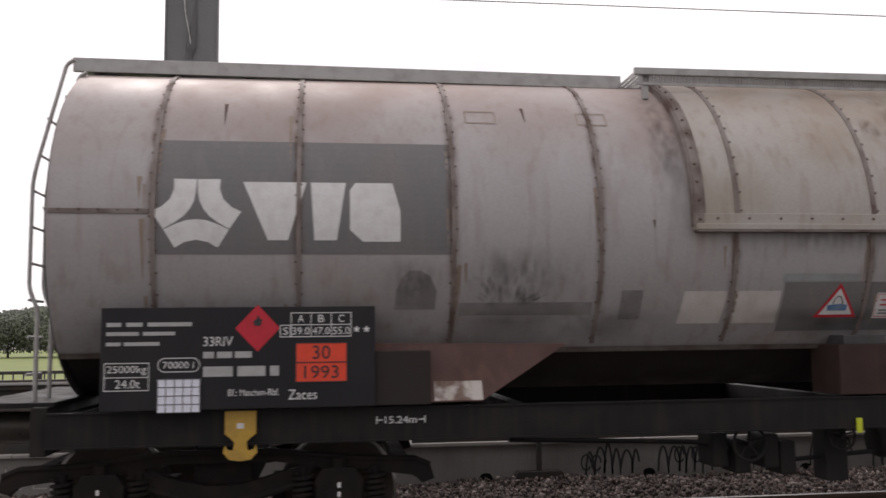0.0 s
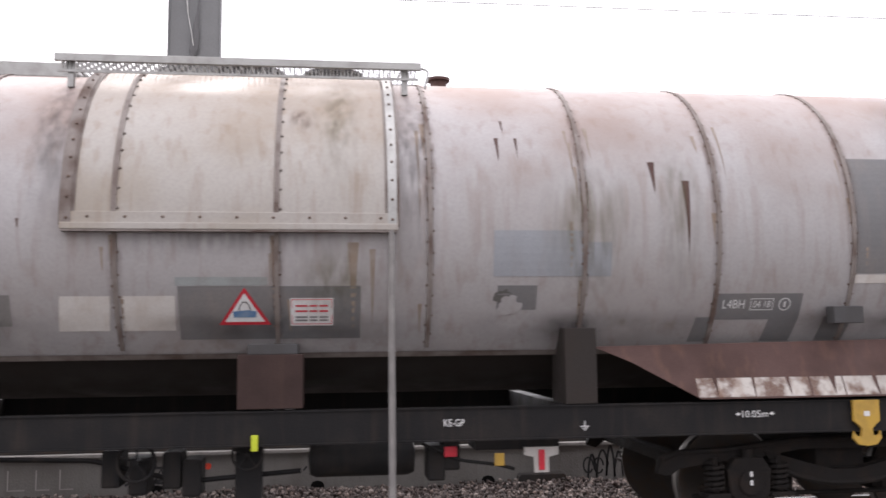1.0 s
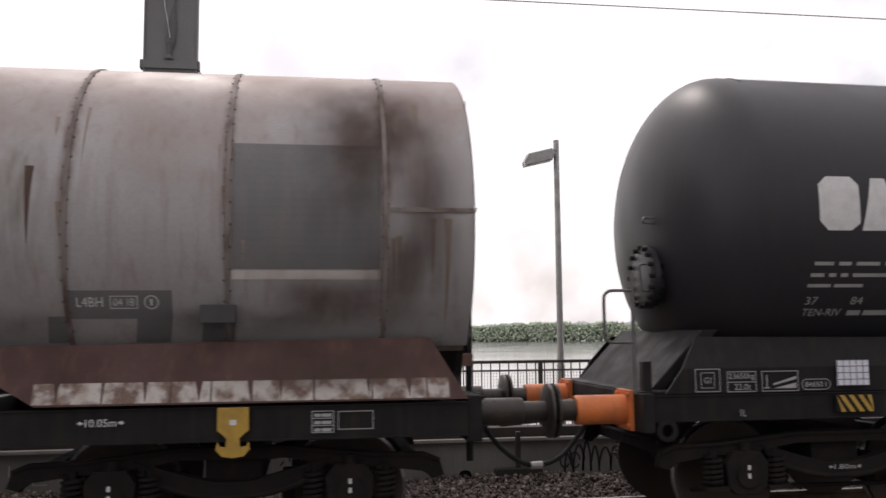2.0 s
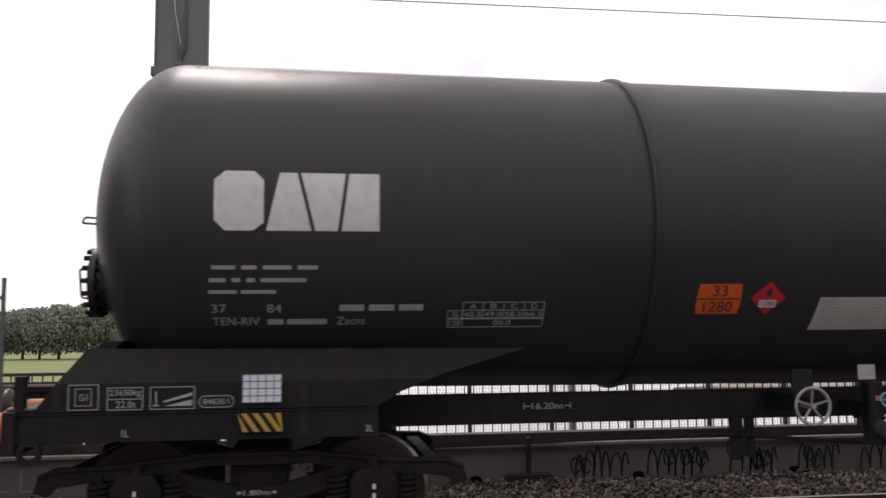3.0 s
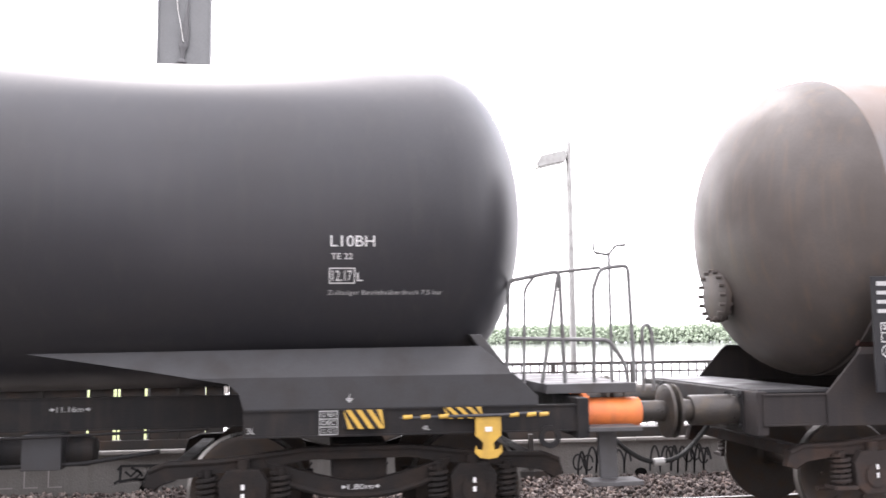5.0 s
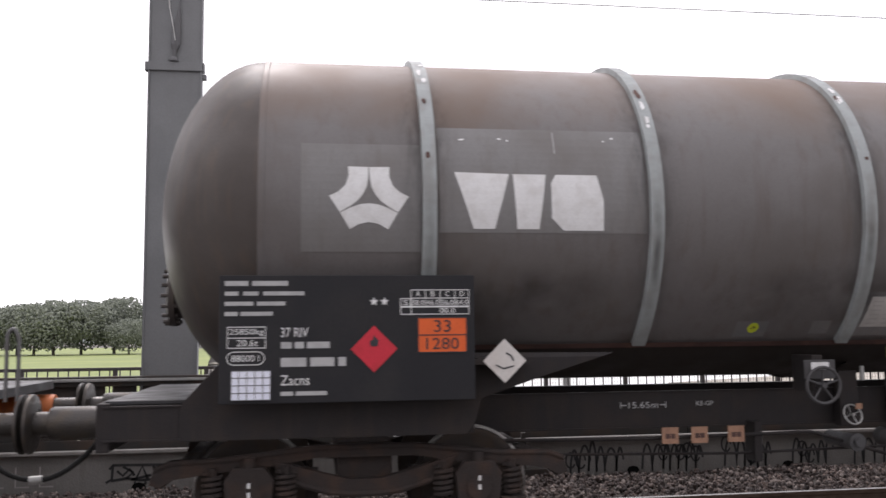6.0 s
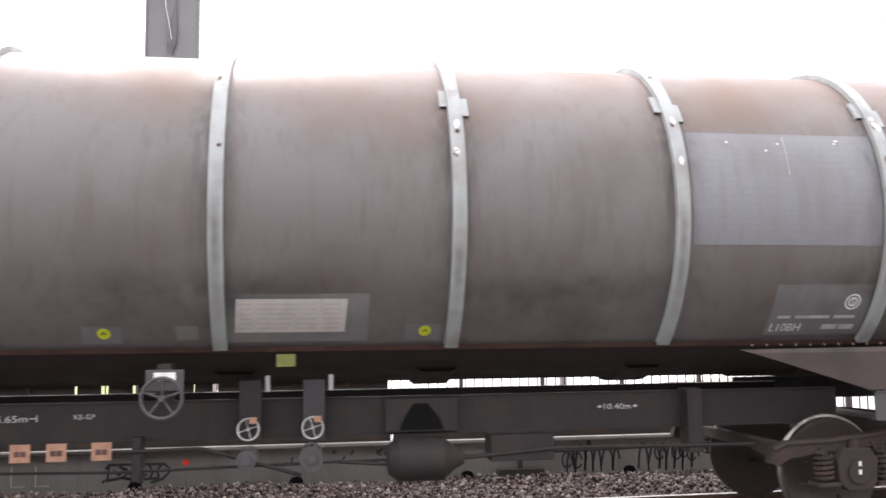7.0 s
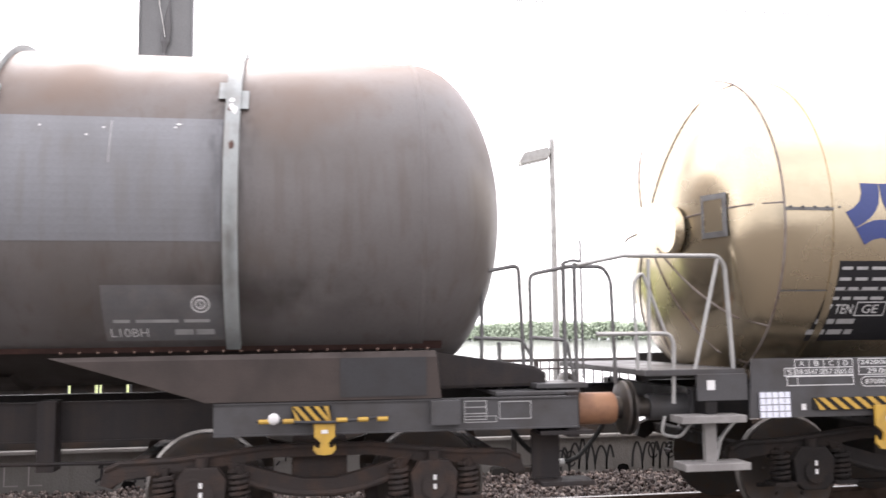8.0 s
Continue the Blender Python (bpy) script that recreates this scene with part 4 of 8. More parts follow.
def bogie(w, x, xs=(-0.9, 0.9), material="bogie"):
    """A two-axle bogie: side frames with a sagging middle, axle boxes on coil springs, turning wheelsets."""
    half = [(0.4, 0.845), (0.8, 0.80), (1.1, 0.77), (1.5, 0.76), (1.62, 0.71), (1.66, 0.58), (1.56, 0.55), (1.48, 0.63), (1.1, 0.665), (0.75, 0.695), (0.4, 0.75)]
    beam = half + [(-u, v) for u, v in half[::-1]]
    dip = [(0.74, 0.755), (0.52, 0.685), (0.32, 0.61), (0.12, 0.58), (-0.12, 0.58), (-0.32, 0.61), (-0.52, 0.685), (-0.74, 0.755)]
    under = [(-0.66, 0.60), (-0.48, 0.53), (-0.28, 0.475), (-0.12, 0.455), (0.12, 0.455), (0.28, 0.475), (0.48, 0.53), (0.66, 0.60)]
    bm = bmesh.new()
    box(bm, x - 0.22, x + 0.22, -0.98, 0.98, 0.50, 0.86, 0.02)
    b = part("bogie", bm, material, w, "brake-dusted cast two-axle bogie", True)
    for s in (-1, 1):
        bm = bmesh.new()
        prism(bm, [(x + u, v) for u, v in beam], min(0.97 * s, 1.07 * s), max(0.97 * s, 1.07 * s), 0.014)
        prism(bm, [(x + u, v) for u, v in dip + under], min(0.98 * s, 1.085 * s), max(0.98 * s, 1.085 * s), 0.016)
        tube(bm, [(x + u, 1.075 * s, v + 0.012) for u, v in under], 0.026, 8)
        tube(bm, [(x + u, 1.06 * s, v - 0.02) for u, v in half[::-1][6:] + [(-u, v) for u, v in half[:5]]], 0.024, 8)
        for k in (-0.62, 0.62, -1.2, 1.2):
            box(bm, x + k - 0.045, x + k + 0.045, min(0.97 * s, 1.06 * s), max(0.97 * s, 1.06 * s), 0.60, 0.74, 0.01)
        part("side_frame", bm, material, b, "", True)
    for k in (-1, 1):
        bm = bmesh.new()
        box(bm, x + k * 1.42 - 0.06, x + k * 1.42 + 0.06, -1.0, 1.0, 0.62, 0.72, 0.01)
        part("end_beam", bm, material, b)
    for k in xs:
        bm = bmesh.new()
        for s in (-1, 1):
            prof = [(s * 0.80, 0.0), (s * 0.80, 0.10), (s * 0.735, 0.13), (s * 0.715, 0.36), (s * 0.735, 0.40), (s * 0.735, 0.455), (s * 0.70, 0.462), (s * 0.685, 0.485),
                    (s * 0.665, 0.485), (s * 0.655, 0.40), (s * 0.67, 0.13), (s * 0.62, 0.09), (s * 0.62, 0.0)]
            lathe(bm, prof, 0, 48)
        lathe(bm, [(-0.62, 0.085), (0.62, 0.085)], 0, 16)
        for s in (-1, 1):
            for j in range(6):
                a = j * math.tau / 6
                bmesh.ops.create_icosphere(bm, subdivisions=1, radius=0.022, matrix=Matrix.Translation((s * 0.735, 0.25 * math.cos(a), 0.25 * math.sin(a))))
        bmesh.ops.rotate(bm, verts=bm.verts, cent=(0, 0, 0), matrix=Matrix.Rotation(radians(90), 3, "Z"))
        ws = link("wheelset", bm, M["wheel"], b, "steel wheelset with a bright worn tread", True)
        ws.data.materials.append(M["tread"])
        for p in ws.data.polygons:
            if math.hypot(p.center.x, p.center.z) > 0.45 and abs(p.center.y) > 0.65:
                p.material_index = 1
        ws.location = (x + k - CX[0], 0, 0.46)
        SPINS.append((ws, x + k - CX[0]))
        for s in (-1, 1):
            y = 1.06 * s
            bm = bmesh.new()
            prism(bm, [(x + k - 0.17, 0.40), (x + k - 0.19, 0.60), (x + k - 0.12, 0.70), (x + k + 0.12, 0.70), (x + k + 0.19, 0.60), (x + k + 0.17, 0.40), (x + k + 0.1, 0.34), (x + k - 0.1, 0.34)],
                  min(y, 1.15 * s), max(y, 1.15 * s), 0.015)
            rod(bm, (x + k, 1.10 * s, 0.68), (x + k, 1.10 * s, 0.77), 0.05, 12)
            bmesh.ops.create_cone(bm, cap_ends=True, segments=18, radius1=0.10, radius2=0.085, depth=0.03,
                                  matrix=Matrix.Translation((x + k, 1.155 * s, 0.50)) @ Matrix.Rotation(radians(90 * s), 4, "X"))
            part("axle_box", bm, material, b, "dusty cast axle box")
            for j in (-0.28, 0.28):
                bm = bmesh.new()
                tube(bm, [(x + k + j + 0.072 * math.cos(q), 1.08 * s + 0.072 * math.sin(q), 0.42 + 0.0036 * q / math.tau * 12) for q in (math.tau * i / 9 for i in range(52))], 0.017, 5)
                rod(bm, (x + k + j, 1.08 * s, 0.40), (x + k + j, 1.08 * s, 0.70), 0.035, 8)
                box(bm, x + k + j - 0.1, x + k + j + 0.1, 1.08 * s - 0.09, 1.08 * s + 0.09, 0.385, 0.415)
                part("coil_spring", bm, material, b, "", True)
        for z in (0.50, 0.57):
            bm = bmesh.new()
            rect(bm, x + k - 0.012, x + k + 0.012, z - 0.02, z + 0.02, on_plane(-1.174))
            part("axle_mark", bm, "white", b)
    bm = bmesh.new()
    for k in (-0.42, 0.42):
        box(bm, x + k - 0.05, x + k + 0.05, -0.85, -0.62, 0.36, 0.62, 0.01)
    rod(bm, (x - 1.3, -0.9, 0.36), (x + 1.3, -0.9, 0.36), 0.02, 8)
    part("brake_rigging", bm, material, b)
    return b


def buffer(w, base, head, case="grease", r=0.11, case_part=0.62):
    d = 1 if head > base else -1
    mid = base + (head - base) * case_part
    for y in (-0.875, 0.875):
        bm = bmesh.new()
        lathe(bm, [(base, 0), (base, r), (mid - d * 0.02, r), (mid, r * 0.94), (mid, 0)] if d > 0 else [(mid, 0), (mid, r * 0.94), (mid - d * 0.02, r), (base, r), (base, 0)], 1.05, 28, yc=y)
        b = part("buffer", bm, case, w, "", True)
        bm = bmesh.new()
        box(bm, base - d * 0.01, base + d * 0.025, y - 0.17, y + 0.17, 0.88, 1.22, 0.008)
        for p in (-0.13, 0.13):
            for q in (-0.13, 0.13):
                rod(bm, (base + d * 0.02, y + p, 1.05 + q), (base + d * 0.05, y + p, 1.05 + q), 0.02, 6)
        part("flange", bm, "frame_black" if case == "grease" else case, b)
        bm = bmesh.new()
        a, c = sorted((mid, head - d * 0.04))
        lathe(bm, [(a, r * 0.72), (c, r * 0.72)], 1.05, 24, yc=y)
        part("plunger", bm, "grease", b, "greasy steel plunger", True)
        bm = bmesh.new()
        lathe(bm, [(head - d * 0.05, 0), (head - d * 0.05, 0.16), (head - d * 0.035, 0.225), (head - d * 0.012, 0.23), (head - d * 0.003, 0.1), (head - d * 0.001, 0)][::d], 1.05, 32, yc=y)
        part("buffer_head", bm, "grease", b, "greasy round buffer head", True)


def handwheel(name, x, y, z, r, material, parent, label="", tilt=0.0, spokes=5, spoke=0.06, squash=1.0):
    bm = bmesh.new()
    pts = [(x + r * math.cos(a), y + tilt * r * math.sin(a), z + squash * r * math.sin(a)) for a in (math.tau * k / 28 for k in range(29))]
    tube(bm, pts, r * 0.09, 8)
    for k in range(spokes):
        a = math.tau * k / spokes + 0.3
        rod(bm, (x, y + 0.02, z), (x + r * math.cos(a), y + tilt * r * math.sin(a), z + squash * r * math.sin(a)), r * spoke, 6)
    rod(bm, (x, y - 0.02, z), (x, y + 0.16, z), r * 0.16, 10)
    return part(name, bm, material, parent, label, True)


def rope_hook(x, z_top, y, w, label="yellow rope-hook plate", size=1.0):
    bm = bmesh.new()
    o = [(-0.115, 0.0), (0.115, 0.0), (0.115, -0.17), (0.075, -0.20), (0.04, -0.23), (0.05, -0.30), (0.10, -0.29), (0.115, -0.25), (0.125, -0.31), (0.08, -0.36), (0, -0.372),
         (-0.08, -0.36), (-0.125, -0.31), (-0.115, -0.25), (-0.10, -0.29), (-0.05, -0.30), (-0.04, -0.23), (-0.075, -0.20), (-0.115, -0.17)]
    prism(bm, [(x + a * size, z_top + b * size) for a, b in o], y - 0.03, y, 0.004)
    hk = part("rope_hook", bm, "yellow", w, label)
    boxed("hook_plate_mark", (x - 0.025, x + 0.025, y - 0.034, y - 0.0305, z_top - 0.13 * size, z_top - 0.09 * size), "white", hk, bev=0)
    return hk


def striped(name, x0, x1, z0, z1, y, w, depth=0.1, lean=0.10, n=4):
    """A black box whose face carries slanting yellow bands."""
    b = boxed(name, (x0, x1, y, y + depth, z0, z1), "frame_black", w, "step plate with yellow and black hazard stripes", 0.005)
    bm = bmesh.new()
    p = (x1 - x0) / n
    for k in range(n + 1):
        a = x0 + k * p - lean * 0.6
        pts = [(a + lean, z0), (a + lean + p * 0.5, z0), (a + p * 0.5, z1), (a, z1)]
        pts = [(min(max(u, x0), x1), v) for u, v in pts]
        if pts[1][0] - pts[0][0] > 0.005 or pts[2][0] - pts[3][0] > 0.005:
            uniq = list(dict.fromkeys(pts))
            if len(uniq) > 2:
                flat(bm, uniq, on_plane(y - 0.003))
    part("hazard_stripe", bm, "yellow", b)
    return b


def grid_sheet(x0, x1, z0, z1, y, w):
    b = boxed("route_sheet", (x0, x1, y - 0.012, y - 0.006, z0, z1), "paper", w, "wrinkled white gridded paper sheet behind wire", 0.0)
    framed("sheet_wire", x0, x1, z0, z1, on_plane(y - 0.015), b, "frame_grey", 0.006, (0.25, 0.5, 0.75), (0.2, 0.4, 0.6, 0.8))
    return b


def hazard_plate(x0, x1, z0, z1, top, low, at, w, material="orange"):
    b = patch("hazard_plate", x0, x1, z0, z1, at, w, material, "orange plate with two rows of black numbers")
    at2 = (lambda u, z: (lambda p: (p[0], p[1] - 0.004, p[2]))(at(u, z)))
    h = z1 - z0
    framed("plate_rim", x0, x1, z0, z1, at2, b, "ink", 0.008, (0.5,))
    mark("plate_number", top, x0 + (x1 - x0) * 0.33, x0 + (x1 - x0) * 0.67, z0 + 0.58 * h, z0 + 0.92 * h, at2, b, "ink")
    mark("plate_number", low, x0 + (x1 - x0) * 0.17, x0 + (x1 - x0) * 0.83, z0 + 0.10 * h, z0 + 0.42 * h, at2, b, "ink")
    return b


def diamond(x, z, r, at, w, material="red", label="red diamond placard with a small black flame", rz=None):
    rz = rz or r
    bm = bmesh.new()
    flat(bm, [(x, z - rz), (x + r, z), (x, z + rz), (x - r, z)], at, 0.05)
    b = part("placard", bm, material, w, label)
    at2 = (lambda u, v: (lambda p: (p[0], p[1] - 0.004, p[2]))(at(u, v)))
    bm = bmesh.new()
    k = r * 0.28
    flat(bm, [(x - k * 0.5, z + k * 0.4), (x + k * 0.5, z + k * 0.4), (x + k * 0.7, z + k * 1.3), (x + k * 0.2, z + k * 1.8), (x, z + k * 2.2), (x - k * 0.2, z + k * 1.4), (x - k * 0.7, z + k * 1.2)], at2)
    part("flame_sign", bm, "ink", b)
    return b


def emblem(x, z, r, at, w, material="white", label="pale three-bladed emblem"):
    """Three curved blades round a middle, as a plain shape."""
    blade = [(-0.97, -0.50), (-0.60, -0.33), (-0.3, -0.23), (0, -0.20), (0.3, -0.23), (0.60, -0.33), (0.97, -0.50), (0.64, -1.02), (0.35, -0.86), (0, -0.79), (-0.35, -0.86), (-0.64, -1.02)]
    bm = bmesh.new()
    for k in range(3):
        c, n = math.cos(k * math.tau / 3), math.sin(k * math.tau / 3)
        flat(bm, [(x + r * (0.87 * p * c - q * n), z - 0.03 + 0.92 * r * (0.87 * p * n + q * c)) for p, q in blade], at, 0.05)
    return part("emblem", bm, material, w, label)


def word_blocks(shapes, at, w, material="white", label="pale painted block of the owner's sign"):
    for s in shapes:
        bm = bmesh.new()
        flat(bm, s, at, 0.05)
        part("sign_block", bm, material, w, label)


def load_table(x0, x1, z0, z1, at, w, head, vals, material="white"):
    n = len(head)
    xs = x0 + (x1 - x0) * 0.15
    zm = (z0 + z1) / 2
    t = framed("load_table", xs, x1, z0, z1, at, w, material, 0.006, (0.5,), [k / n for k in range(1, n)])
    framed("table_cell", x0, xs, z0, zm, at, t, material, 0.006)
    h = (z1 - z0) / 2
    mark("table_letter", "S", x0 + 0.3 * (xs - x0), x0 + 0.75 * (xs - x0), z0 + h * 0.2, z0 + h * 0.8, at, t, material)
    for k, (a, b) in enumerate(zip(head, vals)):
        c0, c1 = xs + (x1 - xs) * k / n, xs + (x1 - xs) * (k + 1) / n
        mark("table_letter", a, c0 + 0.35 * (c1 - c0), c0 + 0.65 * (c1 - c0), zm + h * 0.2, zm + h * 0.8, at, t, material)
        mark("table_number", b, c0 + 0.08 * (c1 - c0), c0 + 0.92 * (c1 - c0), z0 + h * 0.2, z0 + h * 0.8, at, t, material)
    return t


def weight_box(x0, x1, z0, z1, top, low, at, w, material="white"):
    f = framed("weight_panel", x0, x1, z0, z1, at, w, material, 0.006, (0.48,))
    h = z1 - z0
    mark("weight", top, x0 + 0.06 * (x1 - x0), x0 + 0.94 * (x1 - x0), z0 + 0.56 * h, z0 + 0.90 * h, at, f, material)
    mark("weight", low, x0 + 0.25 * (x1 - x0), x0 + 0.80 * (x1 - x0), z0 + 0.10 * h, z0 + 0.40 * h, at, f, material)


def capsule(x0, x1, z0, z1, body, at, w, material="white"):
    r = (z1 - z0) / 2
    pts = [(x0 + r + r * math.cos(a), z0 + r + r * math.sin(a)) for a in (math.pi / 2 + math.pi * k / 8 for k in range(9))]
    pts += [(x1 - r + r * math.cos(a), z0 + r + r * math.sin(a)) for a in (-math.pi / 2 + math.pi * k / 8 for k in range(9))]
    bm = bmesh.new()
    ribbon(bm, pts + pts[:1], 0.006, at)
    f = part("volume_frame", bm, material, w)
    mark("volume", body, x0 + 0.12 * (x1 - x0), x1 - 0.14 * (x1 - x0), z0 + 0.25 * (z1 - z0), z1 - 0.25 * (z1 - z0), at, f, material)


def span_mark(body, x, z, width, at, w, inward=True, material="white", h=0.055):
    f = mark("length_mark", body, x - width * 0.33, x + width * 0.33, z - h / 2, z + h / 2, at, w, material)
    bm = bmesh.new()
    for s in (-1, 1):
        e, i = x + s * width * 0.5, x + s * width * 0.37
        rect(bm, min(e, i), max(e, i), z - 0.004, z + 0.004, at)
        if inward:
            flat(bm, [(i, z), (i + s * 0.03, z + 0.016), (i + s * 0.03, z - 0.016)], at)
        else:
            rect(bm, e - 0.004, e + 0.004, z - h / 2, z + h / 2, at)
    part("span_arrow", bm, material, f)


def sill(name, x0, x1, y0, z0, z1, material, w, flange=0.07, label="", far_top=None):
    """A channel beam, open outwards only by a lip at top and bottom, on both sides of the wagon."""
    t = 0.012
    z_near = z1
    for s in (-1, 1):
        z1 = far_top if far_top and s > 0 else z_near
        sill_side(name, x0, x1, y0, z0, z1, material, w, flange, label, s, t)


def sill_side(name, x0, x1, y0, z0, z1, material, w, flange, label, s, t):
    prof = [(y0 + t, z0), (y0 + t, z0 + t), (y0, z0 + t), (y0, z1 - t), (y0 + t, z1 - t), (y0 + t, z1), (y0 - flange, z1), (y0 - flange, z1 - t),
            (y0 - t, z1 - t), (y0 - t, z0 + t), (y0 - flange, z0 + t), (y0 - flange, z0)]
    bm = bmesh.new()
    p = [bm.verts.new((x0, s * y, z)) for y, z in prof]
    q = [bm.verts.new((x1, s * y, z)) for y, z in prof]
    for i in range(len(prof)):
        j = (i + 1) % len(prof)
        bm.faces.new((p[i], p[j], q[j], q[i]))
    bm.faces.new(p)
    bm.faces.new(q[::-1])
    part(name, bm, material, w, label)


def sheared(name, pts, y0, y1, z_ref, slope, material, w, label="", far=True):
    """A plate with a slanting face, as under a tank's saddle; the same on the far side."""
    for s in ((-1, 1) if far else (-1,)):
        bm = bmesh.new()
        prism(bm, pts, y0, y1, 0.004)
        bmesh.ops.bisect_plane(bm, geom=bm.verts[:] + bm.edges[:] + bm.faces[:], plane_co=(0, 0, z_ref), plane_no=(0, 0, 1))
        for v in bm.verts:
            v.co.y += max(0.0, v.co.z - z_ref) * slope
            v.co.y *= -s
        part(name, bm, material, w, label)


def brake_hose(x0, x1, y, z0, zl, w):
    pts = [(x0 + (x1 - x0) * k / 16, y + 0.02 * math.sin(k), z0 - (z0 - zl) * math.sin(math.pi * k / 16) ** 0.8) for k in range(17)]
    bm = bmesh.new()
    tube(bm, pts, 0.022, 8)
    h = part("brake_hose", bm, "rubber", w, "black hanging brake hose", True)
    bm = bmesh.new()
    rod(bm, ((x0 + x1) / 2 - 0.05, y, zl + 0.0), ((x0 + x1) / 2 + 0.05, y, zl + 0.005), 0.034, 10)
    part("hose_coupler", bm, "galv", h, "grey hose coupler", True)
    return h


def screw_coupling(x0, x1, w):
    bm = bmesh.new()
    for y in (-0.06, 0.06):
        tube(bm, rounded([(x0 + 0.25, y, 1.0), ((x0 + x1) / 2, y, 0.86), (x1 - 0.2, y, 1.02)], 0.2), 0.024, 8)
    rod(bm, ((x0 + x1) / 2 - 0.25, 0, 0.86), ((x0 + x1) / 2 + 0.25, 0, 0.9), 0.03, 10)
    c = part("screw_coupling", bm, "grease", w, "greasy screw coupling", True)
    for x, s in ((x0, 1), (x1, -1)):
        bm = bmesh.new()
        tube(bm, rounded([(x, 0, 1.04), (x + s * 0.28, 0, 1.04), (x + s * 0.36, 0, 0.98), (x + s * 0.3, 0, 0.90)], 0.06), 0.045, 8)
        part("draw_hook", bm, "grease", c)


# ---------------------------------------------------------------- grey clad wagon
def grey_wagon():
    R, Z = 1.4435, 2.62
    w = wagon("tank_wagon", 4.04, "weathered grey clad tank wagon with rust streaks and black frame")
    at, at1, at2 = side(R + 0.003, Z), side(R + 0.006, Z), side(R + 0.009, Z)
    bm = bmesh.new()
    lathe(bm, [(-2.25, R - 0.05), (-2.235, R), (10.925, R), (10.94, R - 0.05)], Z, 96, -44.5, 224.5)
    tank = part("tank_cladding", bm, "grey_tank", w, "", True)
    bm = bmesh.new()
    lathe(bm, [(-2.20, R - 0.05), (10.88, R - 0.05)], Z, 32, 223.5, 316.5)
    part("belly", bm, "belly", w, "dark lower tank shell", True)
    for x, tip, n in ((-2.25, -2.42, "end_cone"), (10.94, 11.05, "end_cone")):
        bm = bmesh.new()
        prof = [(x, R - 0.02), (tip, 0.55), (tip, 0)]
        lathe(bm, prof if tip > x else prof[::-1], Z, 64)
        c = part(n, bm, "grey_tank", w, "grey conical end cladding with rust runs")
        bm = bmesh.new()
        d = 0.012 if tip > x else -0.012
        for a in range(0, 360, 45):
            ca, sa = math.cos(radians(a + 3)), math.sin(radians(a + 3))
            tube(bm, [(x + d, -(R - 0.02) * ca, Z + (R - 0.02) * sa), (tip + d, -0.55 * ca, Z + 0.55 * sa)], 0.005, 4)
        part("end_seam", bm, "strap", c)
    straps(w, (-1.47, -0.39, 0.81, 2.00, 5.50, 6.74, 7.86, 9.03, 10.23), R, Z, -42.5, 222.5, 0.034, 0.012, "strap")
    straps(w, (3.13, 4.32), R, Z, -42.5, 0, 0.034, 0.012, "strap")
    for x0, x1 in ((-2.22, -1.50), (10.26, 10.92)):
        bm = bmesh.new()
        shell(bm, x0, x1, 1.2, 2.6, R - 0.003, Z, 0.012, 1)
        x = x0 + 0.08
        while x < x1:
            bmesh.ops.create_icosphere(bm, subdivisions=1, radius=0.012, matrix=Matrix.Translation((x, -R - 0.008, Z + 0.06)))
            x += 0.14
        part("lap_seam", bm, "strap", w)
    # lower cladding edge
    bm = bmesh.new()
    shell(bm, -2.22, 10.9, -46.2, -44.0, R - 0.006, Z, 0.022, 1)
    part("cladding_edge", bm, "strap", w)
    # raised valve housing
    bm = bmesh.new()
    shell(bm, 2.80, 5.20, -1.5, 181.5, R - 0.004, Z, 0.050, 60)
    hatch = part("valve_housing", bm, "cream_clad", w, "yellowed cladding over the valve housing", True)
    for x in (2.80, 5.20):
        bm = bmesh.new()
        shell(bm, x - 0.035, x + 0.035, -3, 183, R - 0.004, Z, 0.066, 60)
        e = part("housing_edge", bm, "strap" if x < 3 else "galv", hatch, "rusty riveted edge strip" if x < 3 else "pale riveted edge strip", True)
        bm = bmesh.new()
        for a in range(0, 182, 6):
            bmesh.ops.create_icosphere(bm, subdivisions=1, radius=0.012, matrix=Matrix.Translation((x, -(R + 0.064) * math.cos(radians(a)), Z + (R + 0.064) * math.sin(radians(a)))))
        part("rivet", bm, "rivet", e)["kind"] = "stuff"
    for x in (3.13, 4.32):
        bm = bmesh.new()
        shell(bm, x - 0.02, x + 0.02, -1, 181, R + 0.04, Z, 0.014, 60)
        for a in range(3, 178, 6):
            bmesh.ops.create_icosphere(bm, subdivisions=1, radius=0.012, matrix=Matrix.Translation((x + 0.03, -(R + 0.05) * math.cos(radians(a)), Z + (R + 0.05) * math.sin(radians(a)))))
        part("housing_seam", bm, "strap", hatch)
    bm = bmesh.new()
    box(bm, 2.76, 5.24, -R - 0.085, -R + 0.02, Z - 0.085, Z - 0.035, 0.006)
    box(bm, 2.76, 5.24, -R - 0.06, -R + 0.02, Z - 0.035, Z + 0.05, 0.004)
    ledge = part("gutter", bm, "cream_clad", hatch, "folded drip gutter under the housing")
    # thin dark strip stands in for the gutter's shadow line
    bm = bmesh.new()
    box(bm, 2.77, 5.23, -R - 0.080, -R + 0.01, Z - 0.100, Z - 0.086)
    part("gutter_lip", bm, "strap", hatch, "dark rusted lip of the gutter")
    for x in (2.80, 5.20):
        bm = bmesh.new()
        shell(bm, x - 0.055, x + 0.055, -2, 182, R - 0.004, Z, 0.058, 60)
        part("edge_gasket", bm, "strap", hatch, "dark rusted seam under the edge strip", True)
    bm = bmesh.new()
